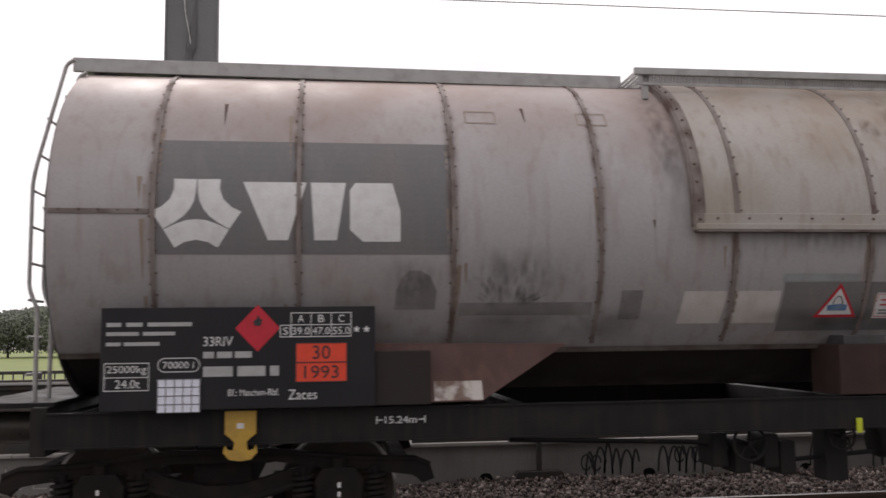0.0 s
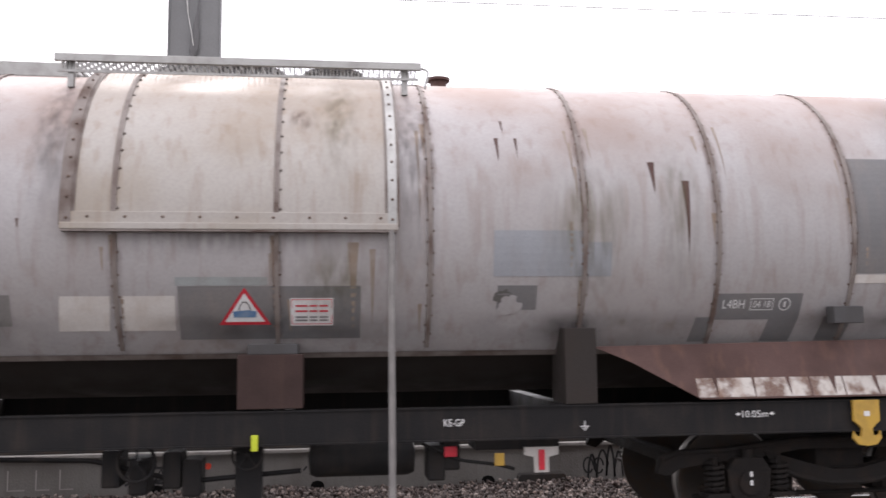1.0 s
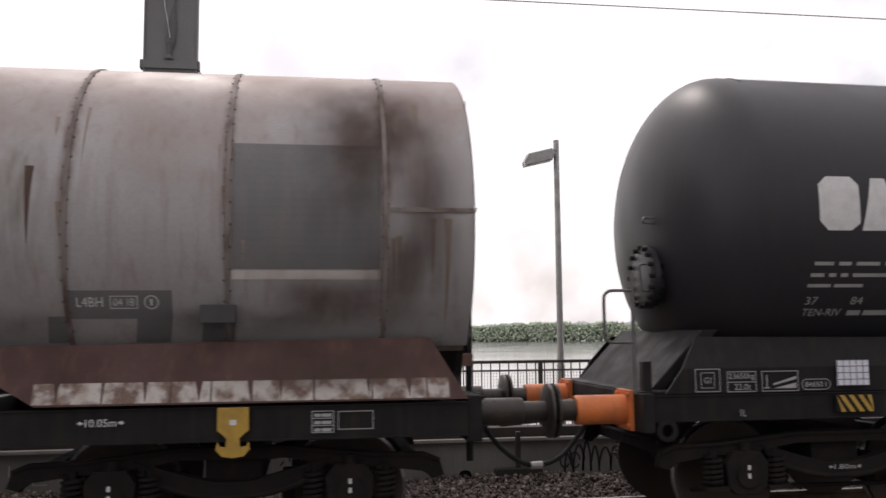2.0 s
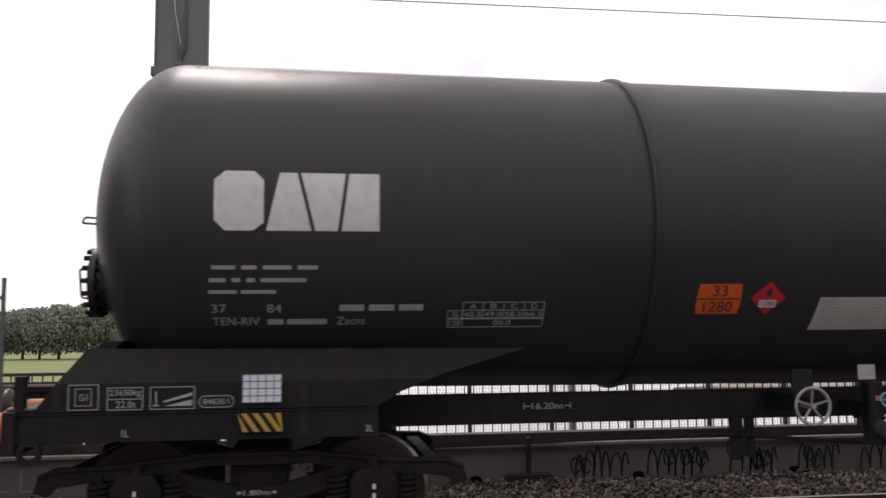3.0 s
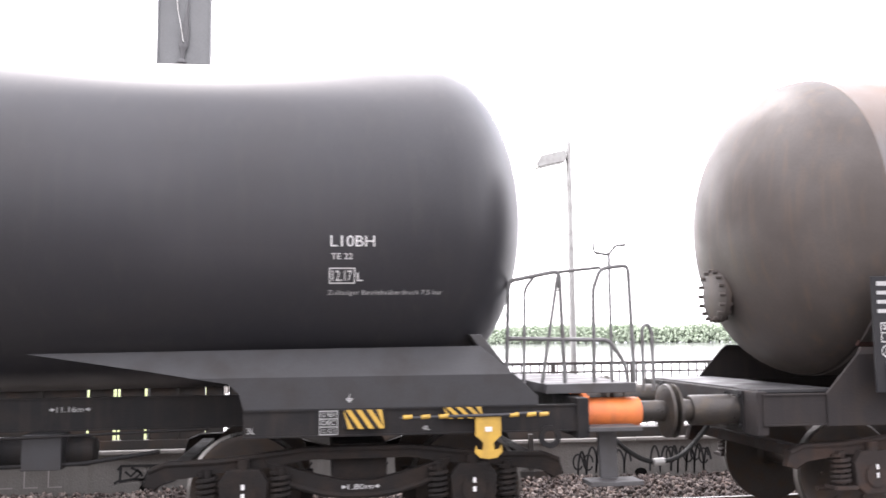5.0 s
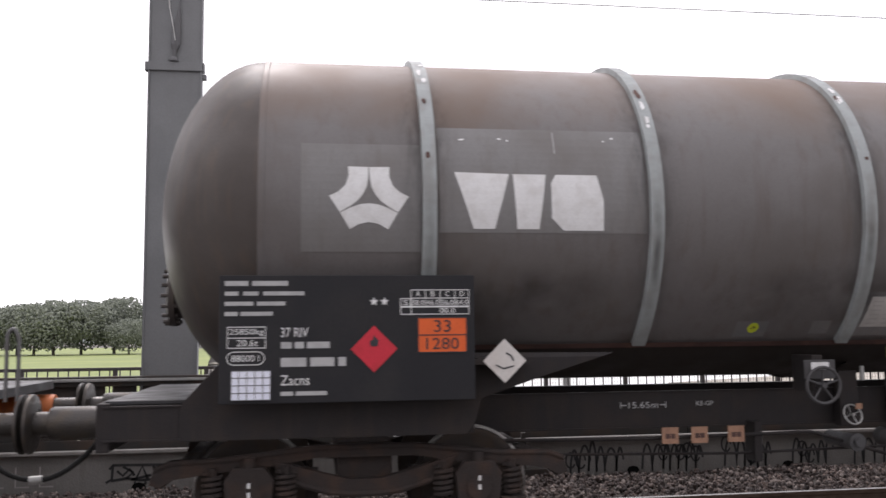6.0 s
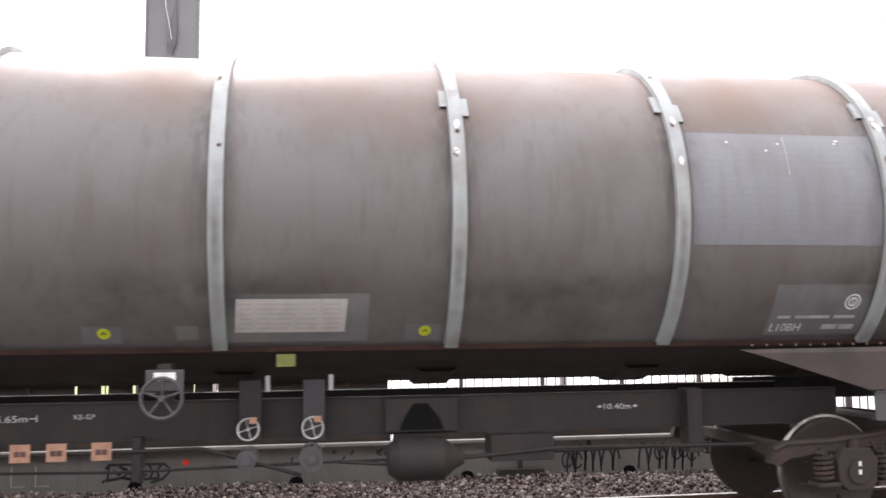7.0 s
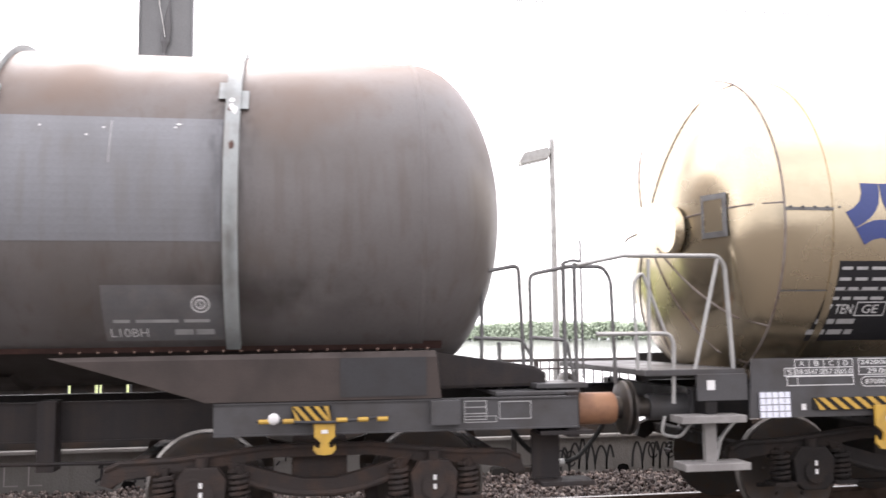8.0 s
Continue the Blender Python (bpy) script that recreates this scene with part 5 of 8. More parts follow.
    for k in range(9):
        bmesh.ops.create_icosphere(bm, subdivisions=1, radius=0.012, matrix=Matrix.Translation((2.95 + k * 0.27, -R - 0.062, Z + 0.01)))
    part("gutter_rivet", bm, "rivet", hatch)["kind"] = "stuff"
    piped("drain_pipe", [(5.19, -R - 0.06, Z - 0.08), (5.19, -R - 0.06, 0.30)], 0.026, "smear", w, "dull grey drain pipe")
    # walkway and platform on top
    bm = bmesh.new()
    box(bm, -2.36, 2.55, -0.42, 0.42, R + Z + 0.035, R + Z + 0.05)
    box(bm, -2.36, 2.55, -0.44, -0.40, R + Z - 0.07, R + Z + 0.055, 0.005)
    box(bm, -2.36, 2.55, 0.40, 0.44, R + Z + 0.0, R + Z + 0.065, 0.005)
    for k in range(8):
        box(bm, -2.2 + k * 0.65, -2.15 + k * 0.65, -0.4, 0.4, R + Z - 0.06, R + Z + 0.035)
    for v in bm.verts:
        v.co.z += 0.035 * (2.55 - v.co.x) / 4.9      # it climbs a little towards the end
    part("roof_walkway", bm, "galv", w, "grey steel roof walkway")
    bm = bmesh.new()
    zt = 4.012
    for y in (-0.45, 0.0, 0.45):
        box(bm, 2.52, 5.47, y - 0.004, y + 0.004, zt - 0.02, zt - 0.012)
    box(bm, 2.50, 5.49, -0.94, -0.90, zt - 0.03, zt + 0.035, 0.005)
    box(bm, 2.50, 5.49, 0.90, 0.94, zt - 0.03, zt + 0.035, 0.005)
    plat = part("roof_platform", bm, "galv", w, "perforated grey roof platform")
    bm = bmesh.new()
    box(bm, 2.527, 2.533, -0.91, 0.91, zt - 0.012, zt + 0.018)
    slat = part("slat", bm, "galv", plat)
    for k in range(1, 66):
        ob = new("slat", slat.data)
        ob.parent, ob.location.x = plat, 0.045 * k
    bm = bmesh.new()
    k = 2.56
    while k < 5.46:
        box(bm, k - 0.005, k + 0.005, -0.90, -0.87, zt - 0.10, zt - 0.015)
        k += 0.03
    box(bm, 2.52, 5.47, -0.90, -0.885, zt - 0.11, zt - 0.09)
    part("grating", bm, "galv", plat)["kind"] = "stuff"
    for x in (2.62, 5.35):
        bm = bmesh.new()
        box(bm, x - 0.025, x + 0.025, -0.88, -0.83, 3.78, zt, 0.004)
        part("platform_leg", bm, "galv", plat)
        boxed("platform_leg", (x - 0.025, x + 0.025, 0.83, 0.88, 3.78, zt), "galv", plat)
    for x, r in ((3.35, 0.16), (3.95, 0.3), (4.75, 0.24)):
        bm = bmesh.new()
        rod(bm, (x, 0, R + Z - 0.05), (x, 0, R + Z + 0.10), r, 24)
        rod(bm, (x, 0, R + Z + 0.10), (x, 0, R + Z + 0.13), r + 0.05, 24)
        part("dome_cover", bm, "frame_grey", w, "", True)
    bm = bmesh.new()
    rod(bm, (5.72, -0.25, R + Z - 0.08), (5.72, -0.25, R + Z + 0.03), 0.08, 16)
    rod(bm, (5.72, -0.25, R + Z + 0.03), (5.72, -0.25, R + Z + 0.055), 0.11, 16)
    part("vent_cap", bm, "rust_apron", w, "rusty vent cap", True)
    piped("platform_hook", [(5.47, -0.9, zt), (5.56, -0.9, zt - 0.02), (5.52, -0.9, zt - 0.18)], 0.012, "galv", plat)
    # ladder at the left end
    bm = bmesh.new()
    for y in (-0.95, -0.6):
        tube(bm, rounded([(-2.20, y, 3.97), (-2.26, y, 3.93), (-2.46, y, 3.12), (-2.49, y, 2.95), (-2.49, y, 2.12), (-2.42, y, 1.95), (-2.42, y, 1.2)], 0.06), 0.018, 8)
    for k in range(8):
        z = 1.45 + 0.29 * k
        x = -2.49 if z < 3.05 else -2.48 + (z - 3.05) * 0.21
        rod(bm, (x, -0.95, z), (x, -0.6, z), 0.012, 6)
    part("ladder", bm, "galv", w, "grey end ladder", True)
    # markings on the cladding
    patch("painted_panel", -1.45, 0.79, 2.345, 3.24, at, w, "grey_panel", "dark grey painted panel")
    emblem(-1.15, 2.69, 0.285, at1, w)
    word_blocks([[(-0.81, 2.90), (-0.33, 2.90), (-0.47, 2.45), (-0.62, 2.45)], [(-0.30, 2.90), (-0.03, 2.90), (-0.10, 2.45), (-0.27, 2.45)],
                 [(0.0, 2.53), (0.10, 2.44), (0.39, 2.44), (0.39, 2.68), (0.33, 2.90), (0.04, 2.90), (0.0, 2.84)]], at1, w)
    patch("painted_panel", 9.06, 10.19, 2.21, 3.19, at, w, "grey_panel", "dark grey painted panel")
    patch("overpaint", 9.06, 10.19, 2.13, 2.20, at, w, "pale_patch", "pale overpainted strip")
    patch("overpaint", 6.00, 6.96, 2.19, 2.46, at, w, "blue_overpaint", "blue-grey overpainted block")
    patch("overpaint", 6.00, 6.76, 2.44, 2.55, at, w, "blue_overpaint", "blue-grey overpainted block")
    patch("torn_label", 6.04, 6.36, 1.93, 2.12, at, w, "grey_panel", "half torn grey label")
    blot("torn_label", 6.14, 1.96, 0.22, 0.2, at1, w, "grey_tank", 2)
    patch("overpaint", 2.72, 3.09, 1.79, 2.05, at, w, "pale_patch", "pale overpainted block", -0.03)
    patch("overpaint", 3.17, 3.56, 1.79, 2.05, at, w, "pale_patch", "pale overpainted block", -0.01)
    patch("painted_panel", 3.58, 4.96, 1.72, 2.12, at, w, "grey_panel", "grey painted block")
    patch("painted_panel", 3.56, 4.25, 2.125, 2.19, at, w, "ring_grey", "faded grey strip")
    bm = bmesh.new()
    flat(bm, [(3.88, 1.83), (4.27, 1.83), (4.075, 2.11)], at1, 0.06)
    sign = part("warning_triangle", bm, "red", w, "white warning triangle with a red rim and blue symbol")
    bm = bmesh.new()
    flat(bm, [(3.925, 1.852), (4.225, 1.852), (4.075, 2.068)], at2, 0.06)
    part("triangle_face", bm, "white", sign)
    at3 = side(R + 0.012, Z)
    bm = bmesh.new()
    flat(bm, [(3.99, 1.885), (4.16, 1.885), (4.165, 1.93), (4.10, 1.94), (3.985, 1.93)], at3)
    part("symbol", bm, "blue", sign, "blue wagon symbol")
    bm = bmesh.new()
    ribbon(bm, [(4.03, 1.935), (4.04, 1.97), (4.06, 2.0), (4.09, 2.0), (4.11, 1.97), (4.12, 1.935)], 0.008, at3)
    part("symbol_line", bm, "ink", sign)
    patch("notice", 4.42, 4.75, 1.82, 2.03, at1, w, "white", "white notice with red and dark lines")
    framed("notice_rim", 4.43, 4.74, 1.83, 2.02, at2, w, "red", 0.005)
    for z, m in ((1.97, "red"), (1.93, "red"), (1.885, "grey_panel"), (1.86, "grey_panel")):
        bars("notice_line", 4.46, 4.71, z - 0.011, z + 0.011, at2, w, m, (0.4, 0.7))
    soft = lambda name, x0, x1, z0, z1, m, k, label: patch(name, x0, x1, z0, z1, side(R + 0.004 + 0.00015 * k, Z), w, m, label)
    rng = random.Random(40)
    soft("soot_smear", 0.20, 0.78, 1.86, 2.36, "soft_soot", 1, "scrubbed dark smear")
    soft("soot_smear", 0.80, 1.95, 1.80, 2.46, "soft_soot", 3, "fan of dark soot")
    for k in range(12):
        a = radians(25 + 11.5 * k)
        c = (1.25 + 0.10 * math.cos(a), 1.93)
        bm = bmesh.new()
        n = 0.16 + 0.22 * rng.random()
        ribbon(bm, [c, (c[0] + 0.6 * n * math.cos(a), c[1] + 0.6 * n * math.sin(a)), (c[0] + n * math.cos(a) + rng.uniform(-0.03, 0.03), c[1] + n * math.sin(a))], rng.uniform(0.018, 0.045), side(R + 0.0045 + 0.0001 * k, Z))
        part("soot_streak", bm, "soft_soot", w, "soft streak of soot")
    patch("scrubbed_band", 0.86, 1.95, 1.87, 1.97, at, w, "smear", "grey scrubbed band")
    for k, x in enumerate((-1.47, -0.39, 0.81, 2.00, 3.13, 4.32, 5.50, 6.74, 7.86, 9.03, 10.23)):
        top = 2.55 if x in (3.13, 4.32) else 4.05
        soft("strap_stain", x - 0.075, x + 0.075, 1.70, top, "soft_rust", 6 + k % 2, "rust bleeding along a strap")
    # shadow left of the housing, put into colour as dark streaks
    soft("soot_smear", 2.42, 2.86, 2.3, 4.0, "soft_soot", 8, "soot beside the valve housing")
    soft("soot_smear", 5.16, 5.60, 1.7, 4.0, "soft_soot", 9, "soot beside the valve housing")
    # shade below the gutter, painted as a dark film
    soft("soot_smear", 2.8, 5.2, 2.30, 2.66, "soft_soot", 10, "soot under the drip gutter")
    for k, (a, b) in enumerate(((-2.3, 0.6), (0.4, 3.2), (3.0, 5.8), (5.6, 8.2), (8.0, 10.8))):
        soft("soot_smear", a, b, 1.60, 1.95, "soft_soot_wide", 11 + k % 2, "grimy film along the lower edge")
    for k, (a, b, z0, z1) in enumerate(((4.4, 5.15, 1.72, 2.5), (6.3, 7.3, 1.75, 3.2), (7.3, 7.8, 1.8, 3.4), (4.6, 5.0, 2.7, 4.0))):
        patch("algae_stain", a, b, z0, z1, side(R + (0.0525 if z0 > 2.6 else 0.0064 + 0.0002 * k), Z), w, "soft_green", "yellow-green film in streaks")
    soft("soot_smear", 9.3, 10.9, 2.02, 4.05, "soft_soot_wide", 15, "sooty film towards the wagon end")
    for k, (a, b, z0, z1) in enumerate(((9.9, 10.92, 1.66, 2.6), (9.6, 10.92, 2.3, 4.0), (10.3, 10.92, 1.7, 3.4), (9.2, 10.5, 1.66, 2.2))):
        soft("soot_smear", a, b, z0, z1, "soft_crust", 17 + k, "brown soot crust at the wagon end")
    for k, (a, b) in enumerate(((8.6, 10.7), (9.4, 10.78))):
        patch("soot_smear", a, b, 1.20, 1.62, lambda u, z, d=0.003 * k: (u, -1.391 - d + (z - 1.2) * 0.42, z), w, "soft_crust", "soot crust on the apron")
    bm = bmesh.new()
    flat(bm, [(0.35, 1.92), (0.67, 1.92), (0.68, 2.06), (0.63, 2.17), (0.55, 2.22), (0.46, 2.22), (0.40, 2.16), (0.36, 2.06)], at, 0.06)
    part("overpaint", bm, "smear", w, "dark arched overpainted mark")
    patch("dark_square", 2.19, 2.37, 1.83, 2.06, at, w, "smear", "dark square stain", -0.01)
    blot("soot_blot", 6.08, 2.03, 0.2, 0.14, at, w, "grime", 19)
    patch("painted_panel", 7.86, 8.62, 1.84, 2.05, at, w, "grey_panel", "dark label panel")
    mark("tank_code", "L4BH", 7.93, 8.12, 1.93, 2.0, at1, w)
    framed("date_frame", 8.17, 8.37, 1.915, 2.01, at1, w, w=0.006)
    mark("test_date", "04 18", 8.195, 8.345, 1.935, 1.99, at1, w)
    bm = bmesh.new()
    ribbon(bm, [(8.47 + 0.05 * math.cos(a), 1.962 + 0.048 * math.sin(a)) for a in (math.tau * k / 16 for k in range(17))], 0.008, at1)
    part("code_ring", bm, "white", w)
    mark("code_digit", "1", 8.462, 8.478, 1.938, 1.986, at1, w)
    for x0, x1 in ((7.72, 7.88), (8.36, 8.62), (8.85, 9.1)):
        patch("painted_panel", x0, x1, 1.66, 1.86, at, w, "grey_panel", "dark label panel", -0.03)
    boxed("lug", (8.84, 9.10, -1.40, -1.28, 1.80, 1.94), "frame_grey", w)
    for k, (x, z, a, h) in enumerate([(6.06, 3.33, 0.035, 0.22), (6.22, 3.33, 0.025, 0.2), (6.12, 3.50, 0.02, 0.12), (7.33, 3.13, 0.06, 0.28), (7.60, 2.97, 0.065, 0.62), (-0.98, 3.6, 0.03, 0.22),
                                      (1.45, 3.62, 0.03, 0.16), (6.75, 2.95, 0.05, 0.4), (10.30, 3.55, 0.07, 0.35), (10.5, 3.6, 0.06, 0.3), (2.44, 2.62, 0.022, 0.08), (10.72, 2.6, 0.06, 0.9), (10.6, 2.6, 0.05, 0.5),
                                      (4.30, 2.5, 0.06, 0.7), (4.9, 2.45, 0.09, 0.7), (3.12, 2.5, 0.06, 0.5), (5.05, 2.4, 0.05, 0.6)]):
        drip(x, z, a, min(h, z - 1.72), at, w, k, "stain" if k > 7 and k not in (10,) else "rust_apron")
    for k in range(46):
        x = rng.choice((-1.47, -0.39, 0.81, 2.0, 3.13, 4.32, 5.5, 6.74, 7.86, 9.03, 10.23)) + rng.uniform(-0.12, 0.12)
        z = rng.uniform(1.95, 2.5 if 2.9 < x < 5.2 else 3.5)
        drip(x, z, rng.uniform(0.015, 0.05), min(z - 1.72, rng.uniform(0.15, 0.6)), at, w, k, "stain")
    for k, x in enumerate((0.3, 0.95, 1.2, 1.9)):
        framed("rust_rim", x, x + 0.26, 3.45, 3.58, at, w, "stain", 0.012) if k in (1, 3) else None
    patch("rust_patch", 4.36, 4.66, 3.30, 3.58, side(R + 0.055, Z), w, "soft_rust", "soft rusty square stain")
    # name board
    bd = boxed("name_board", (-1.82, 0.19, -1.44, -1.42, 1.19, 1.945), "board", w, "black board with white wagon data", 0.004)
    p = on_plane(-1.444)
    bars("phone_line", -1.78, -1.17, 1.795, 1.845, p, bd, gaps=(0.2, 0.45))
    bars("web_line", -1.78, -1.29, 1.73, 1.775, p, bd, gaps=(0.5,))
    bars("web_line", -1.78, -1.40, 1.655, 1.70, p, bd, gaps=(0.3,))
    weight_box(-1.79, -1.47, 1.335, 1.54, "25000kg", "24.0t", p, bd)
    capsule(-1.41, -1.11, 1.47, 1.57, "70000 l", p, bd)
    grid_sheet(-1.41, -1.10, 1.17, 1.42, -1.444, bd)
    mark("wagon_code", "33RIV", -1.085, -0.87, 1.655, 1.725, p, bd)
    bars("owner_code", -1.085, -0.73, 1.55, 1.63, p, bd, gaps=(0.25, 0.62))
    bars("wagon_number", -1.085, -0.53, 1.405, 1.53, p, bd, gaps=(0.42, 0.85))
    mark("home_station", "Bf.: Maschen-Rbf.", -0.90, -0.53, 1.285, 1.335, p, bd)
    mark("wagon_type", "Zaces", -0.46, -0.25, 1.25, 1.325, p, bd)
    diamond(-0.69, 1.785, 0.165, p, bd, rz=0.175)
    load_table(-0.525, 0.01, 1.715, 1.90, p, bd, "ABC", ("39.0", "47.0", "55.0"))
    for x in (0.05, 0.125):
        bm = bmesh.new()
        flat(bm, [(x + (0.03 if k % 2 == 0 else 0.012) * math.sin(k * math.pi / 5), 1.77 + (0.03 if k % 2 == 0 else 0.012) * math.cos(k * math.pi / 5)) for k in range(10)], p)
        part("star", bm, "white", bd)
    hazard_plate(-0.41, -0.02, 1.375, 1.675, "30", "1993", p, bd, "red_orange")
    # underframe
    sill("sole_bar", -2.22, 10.88, 1.33, 0.915, 1.175, "frame_black", w, label="")
    pw = on_plane(-1.345)
    span_mark("15.24m", 0.39, 1.075, 0.37, pw, w, False)
    mark("brake_code", "KE-GP", 5.60, 5.76, 1.03, 1.085, pw, w)
    span_mark("10.05m", 8.14, 1.075, 0.33, pw, w)
    bm = bmesh.new()
    for k, d in enumerate((0.035, 0.024, 0.012)):
        rect(bm, 6.72 - d, 6.72 + d, 1.005 - k * 0.014, 1.011 - k * 0.014, pw)
    rect(bm, 6.717, 6.723, 1.01, 1.05, pw)
    part("earth_sign", bm, "white", w)
    framed("revision_panel", 9.67, 9.84, 0.965, 1.13, pw, w, "dim_white", 0.006, (0.33, 0.66))
    for z in (0.985, 1.04, 1.095):
        bars("revision_text", 9.69, 9.82, z - 0.018, z + 0.022, pw, w, "dim_white", (0.4,))
    framed("blank_panel", 9.87, 10.14, 0.985, 1.125, pw, w, "dim_white", 0.006)
    for x in (-2.15, 1.4, 4.3, 6.7, 10.8):
        boxed("cross_beam", (x - 0.06, x + 0.06, -1.32, 1.32, 0.93, 1.15), "frame_black", w)
    for x in (-2.28, 10.94):
        boxed("headstock", (x - 0.06, x + 0.06, -1.30, 1.30, 0.86, 1.22), "frame_black", w, bev=0.01)
    boxed("end_platform", (-2.9, -2.2, -1.2, 1.2, 1.21, 1.25), "frame_black", w)
    sheared("apron", [(0.19, 1.20), (1.02, 1.205), (1.76, 1.64), (0.19, 1.66)], 1.38, 1.36, 1.2, -0.42, "rust_apron", w, "rusty brown saddle apron")
    patch("apron_band", 0.65, 1.03, 1.215, 1.36, lambda u, z: (min(u, 1.03 + (z - 1.215) * 1.7), -1.384 + (z - 1.2) * 0.42, z), w, "flaking_white", "flaking white band")
    sheared("apron", [(7.68, 1.20), (10.88, 1.20), (10.60, 1.68), (6.84, 1.63), (7.15, 1.5)], 1.38, 1.36, 1.2, -0.42, "rust_apron", w, "rusty brown saddle apron")
    k = 7.66
    rng = random.Random(2)
    while k < 10.7:
        n = k + rng.uniform(0.28, 0.5)
        patch("apron_band", k, min(n, 10.74) - 0.012, 1.215, 1.365, lambda u, z: (u, -1.384 + (z - 1.2) * 0.42, z), w, "flaking_white", "flaking white band on rust")
        k = n
    for k in range(9):
        drip(7.8 + k * 0.33 + rng.uniform(-0.1, 0.1), 1.37, rng.uniform(0.02, 0.06), 0.15, lambda u, z: (u, -1.388 + (z - 1.2) * 0.42, z), w, k)
    boxed("side_cover", (0.19, 0.62, -1.40, -1.2, 1.19, 1.60), "belly", w, "dark side cover")
    boxed("tool_box", (4.03, 4.52, -1.34, -0.9, 1.19, 1.60), "rust_box", w, "dull maroon side box")
    boxed("box_lid", (4.10, 4.48, -1.30, -0.95, 1.60, 1.68), "frame_grey", w)
    boxed("saddle_leg", (6.58, 6.84, -1.32, -0.9, 1.18, 1.78), "belly", w, "dark saddle leg")
    rope_hook(-0.815, 1.17, -1.345, w)
    rope_hook(9.09, 1.17, -1.345, w)
    # brake gear under the frame
    bm = bmesh.new()
    lathe(bm, [(4.55, 0), (4.57, 0.13), (4.62, 0.15), (5.35, 0.15), (5.40, 0.13), (5.42, 0)], 0.76, 24, yc=-0.9)
    part("air_reservoir", bm, "frame_black", w, "", True)
    handwheel("brake_wheel", 4.10, -1.20, 0.84, 0.115, "frame_black", w)
    handwheel("brake_wheel", 3.28, -1.20, 0.80, 0.14, "frame_black", w)
    boxed("lever_tag", (4.14, 4.19, -1.36, -1.345, 0.88, 1.0), "green_yellow", w, "lime yellow lever grip")
    boxed("wheel_bracket", (4.0, 4.2, -1.1, -0.9, 0.46, 0.92), "frame_black", w)
    for k, (a, b) in enumerate(((3.0, 0.72), (3.2, 0.66), (3.45, 0.7), (3.6, 0.64), (5.5, 0.7), (5.62, 0.78))):
        boxed("valve_block", (a, a + 0.14, -1.1, -0.8, b - 0.12, b + 0.16), "frame_black", w, bev=0.02)
    piped("brake_pipe", [(1.3, -1.0, 0.86), (2.9, -1.0, 0.80), (3.6, -1.0, 0.62), (4.5, -1.0, 0.68)], 0.02, "frame_black", w)
    piped("brake_cable", [(5.45, -1.1, 0.88), (5.75, -1.1, 0.74), (6.05, -1.1, 0.70), (6.2, -1.1, 0.66)], 0.014, "rubber", w)
    boxed("tag", (5.62, 5.72, -1.2, -1.19, 0.78, 0.86), "red", w, "red tag")
    boxed("tag", (6.02, 6.10, -1.2, -1.19, 0.70, 0.80), "yellow", w, "yellow tag")
    bm = bmesh.new()
    prism(bm, [(6.26, 0.84), (6.54, 0.84), (6.54, 0.78), (6.46, 0.76), (6.46, 0.64), (6.34, 0.64), (6.34, 0.76), (6.26, 0.78)], -1.2, -1.18)
    part("changeover_plate", bm, "dull_plate", w, "white T-shaped changeover plate")
    boxed("changeover_lever", (6.375, 6.425, -1.215, -1.202, 0.66, 0.82), "red", w, "red lever")
    boxed("brake_box", (5.9, 6.6, -1.0, -0.6, 0.80, 0.92), "frame_black", w)
    bogie(w, -0.98)
    bogie(w, 9.07)
    buffer(w, 11.02, 11.672, "grease", 0.115)
    buffer(w, -2.36, -3.56, "grease", 0.115)
    bm = bmesh.new()
    rod(bm, (11.02, -0.62, 0.62), (11.02, -0.62, 1.9), 0.03, 10)
    part("end_post", bm, "frame_black", w, "", True)
    boxed("corner_lamp_iron", (10.84, 10.92, -1.36, -1.30, 1.45, 1.55), "rust_apron", w)


grey_wagon()


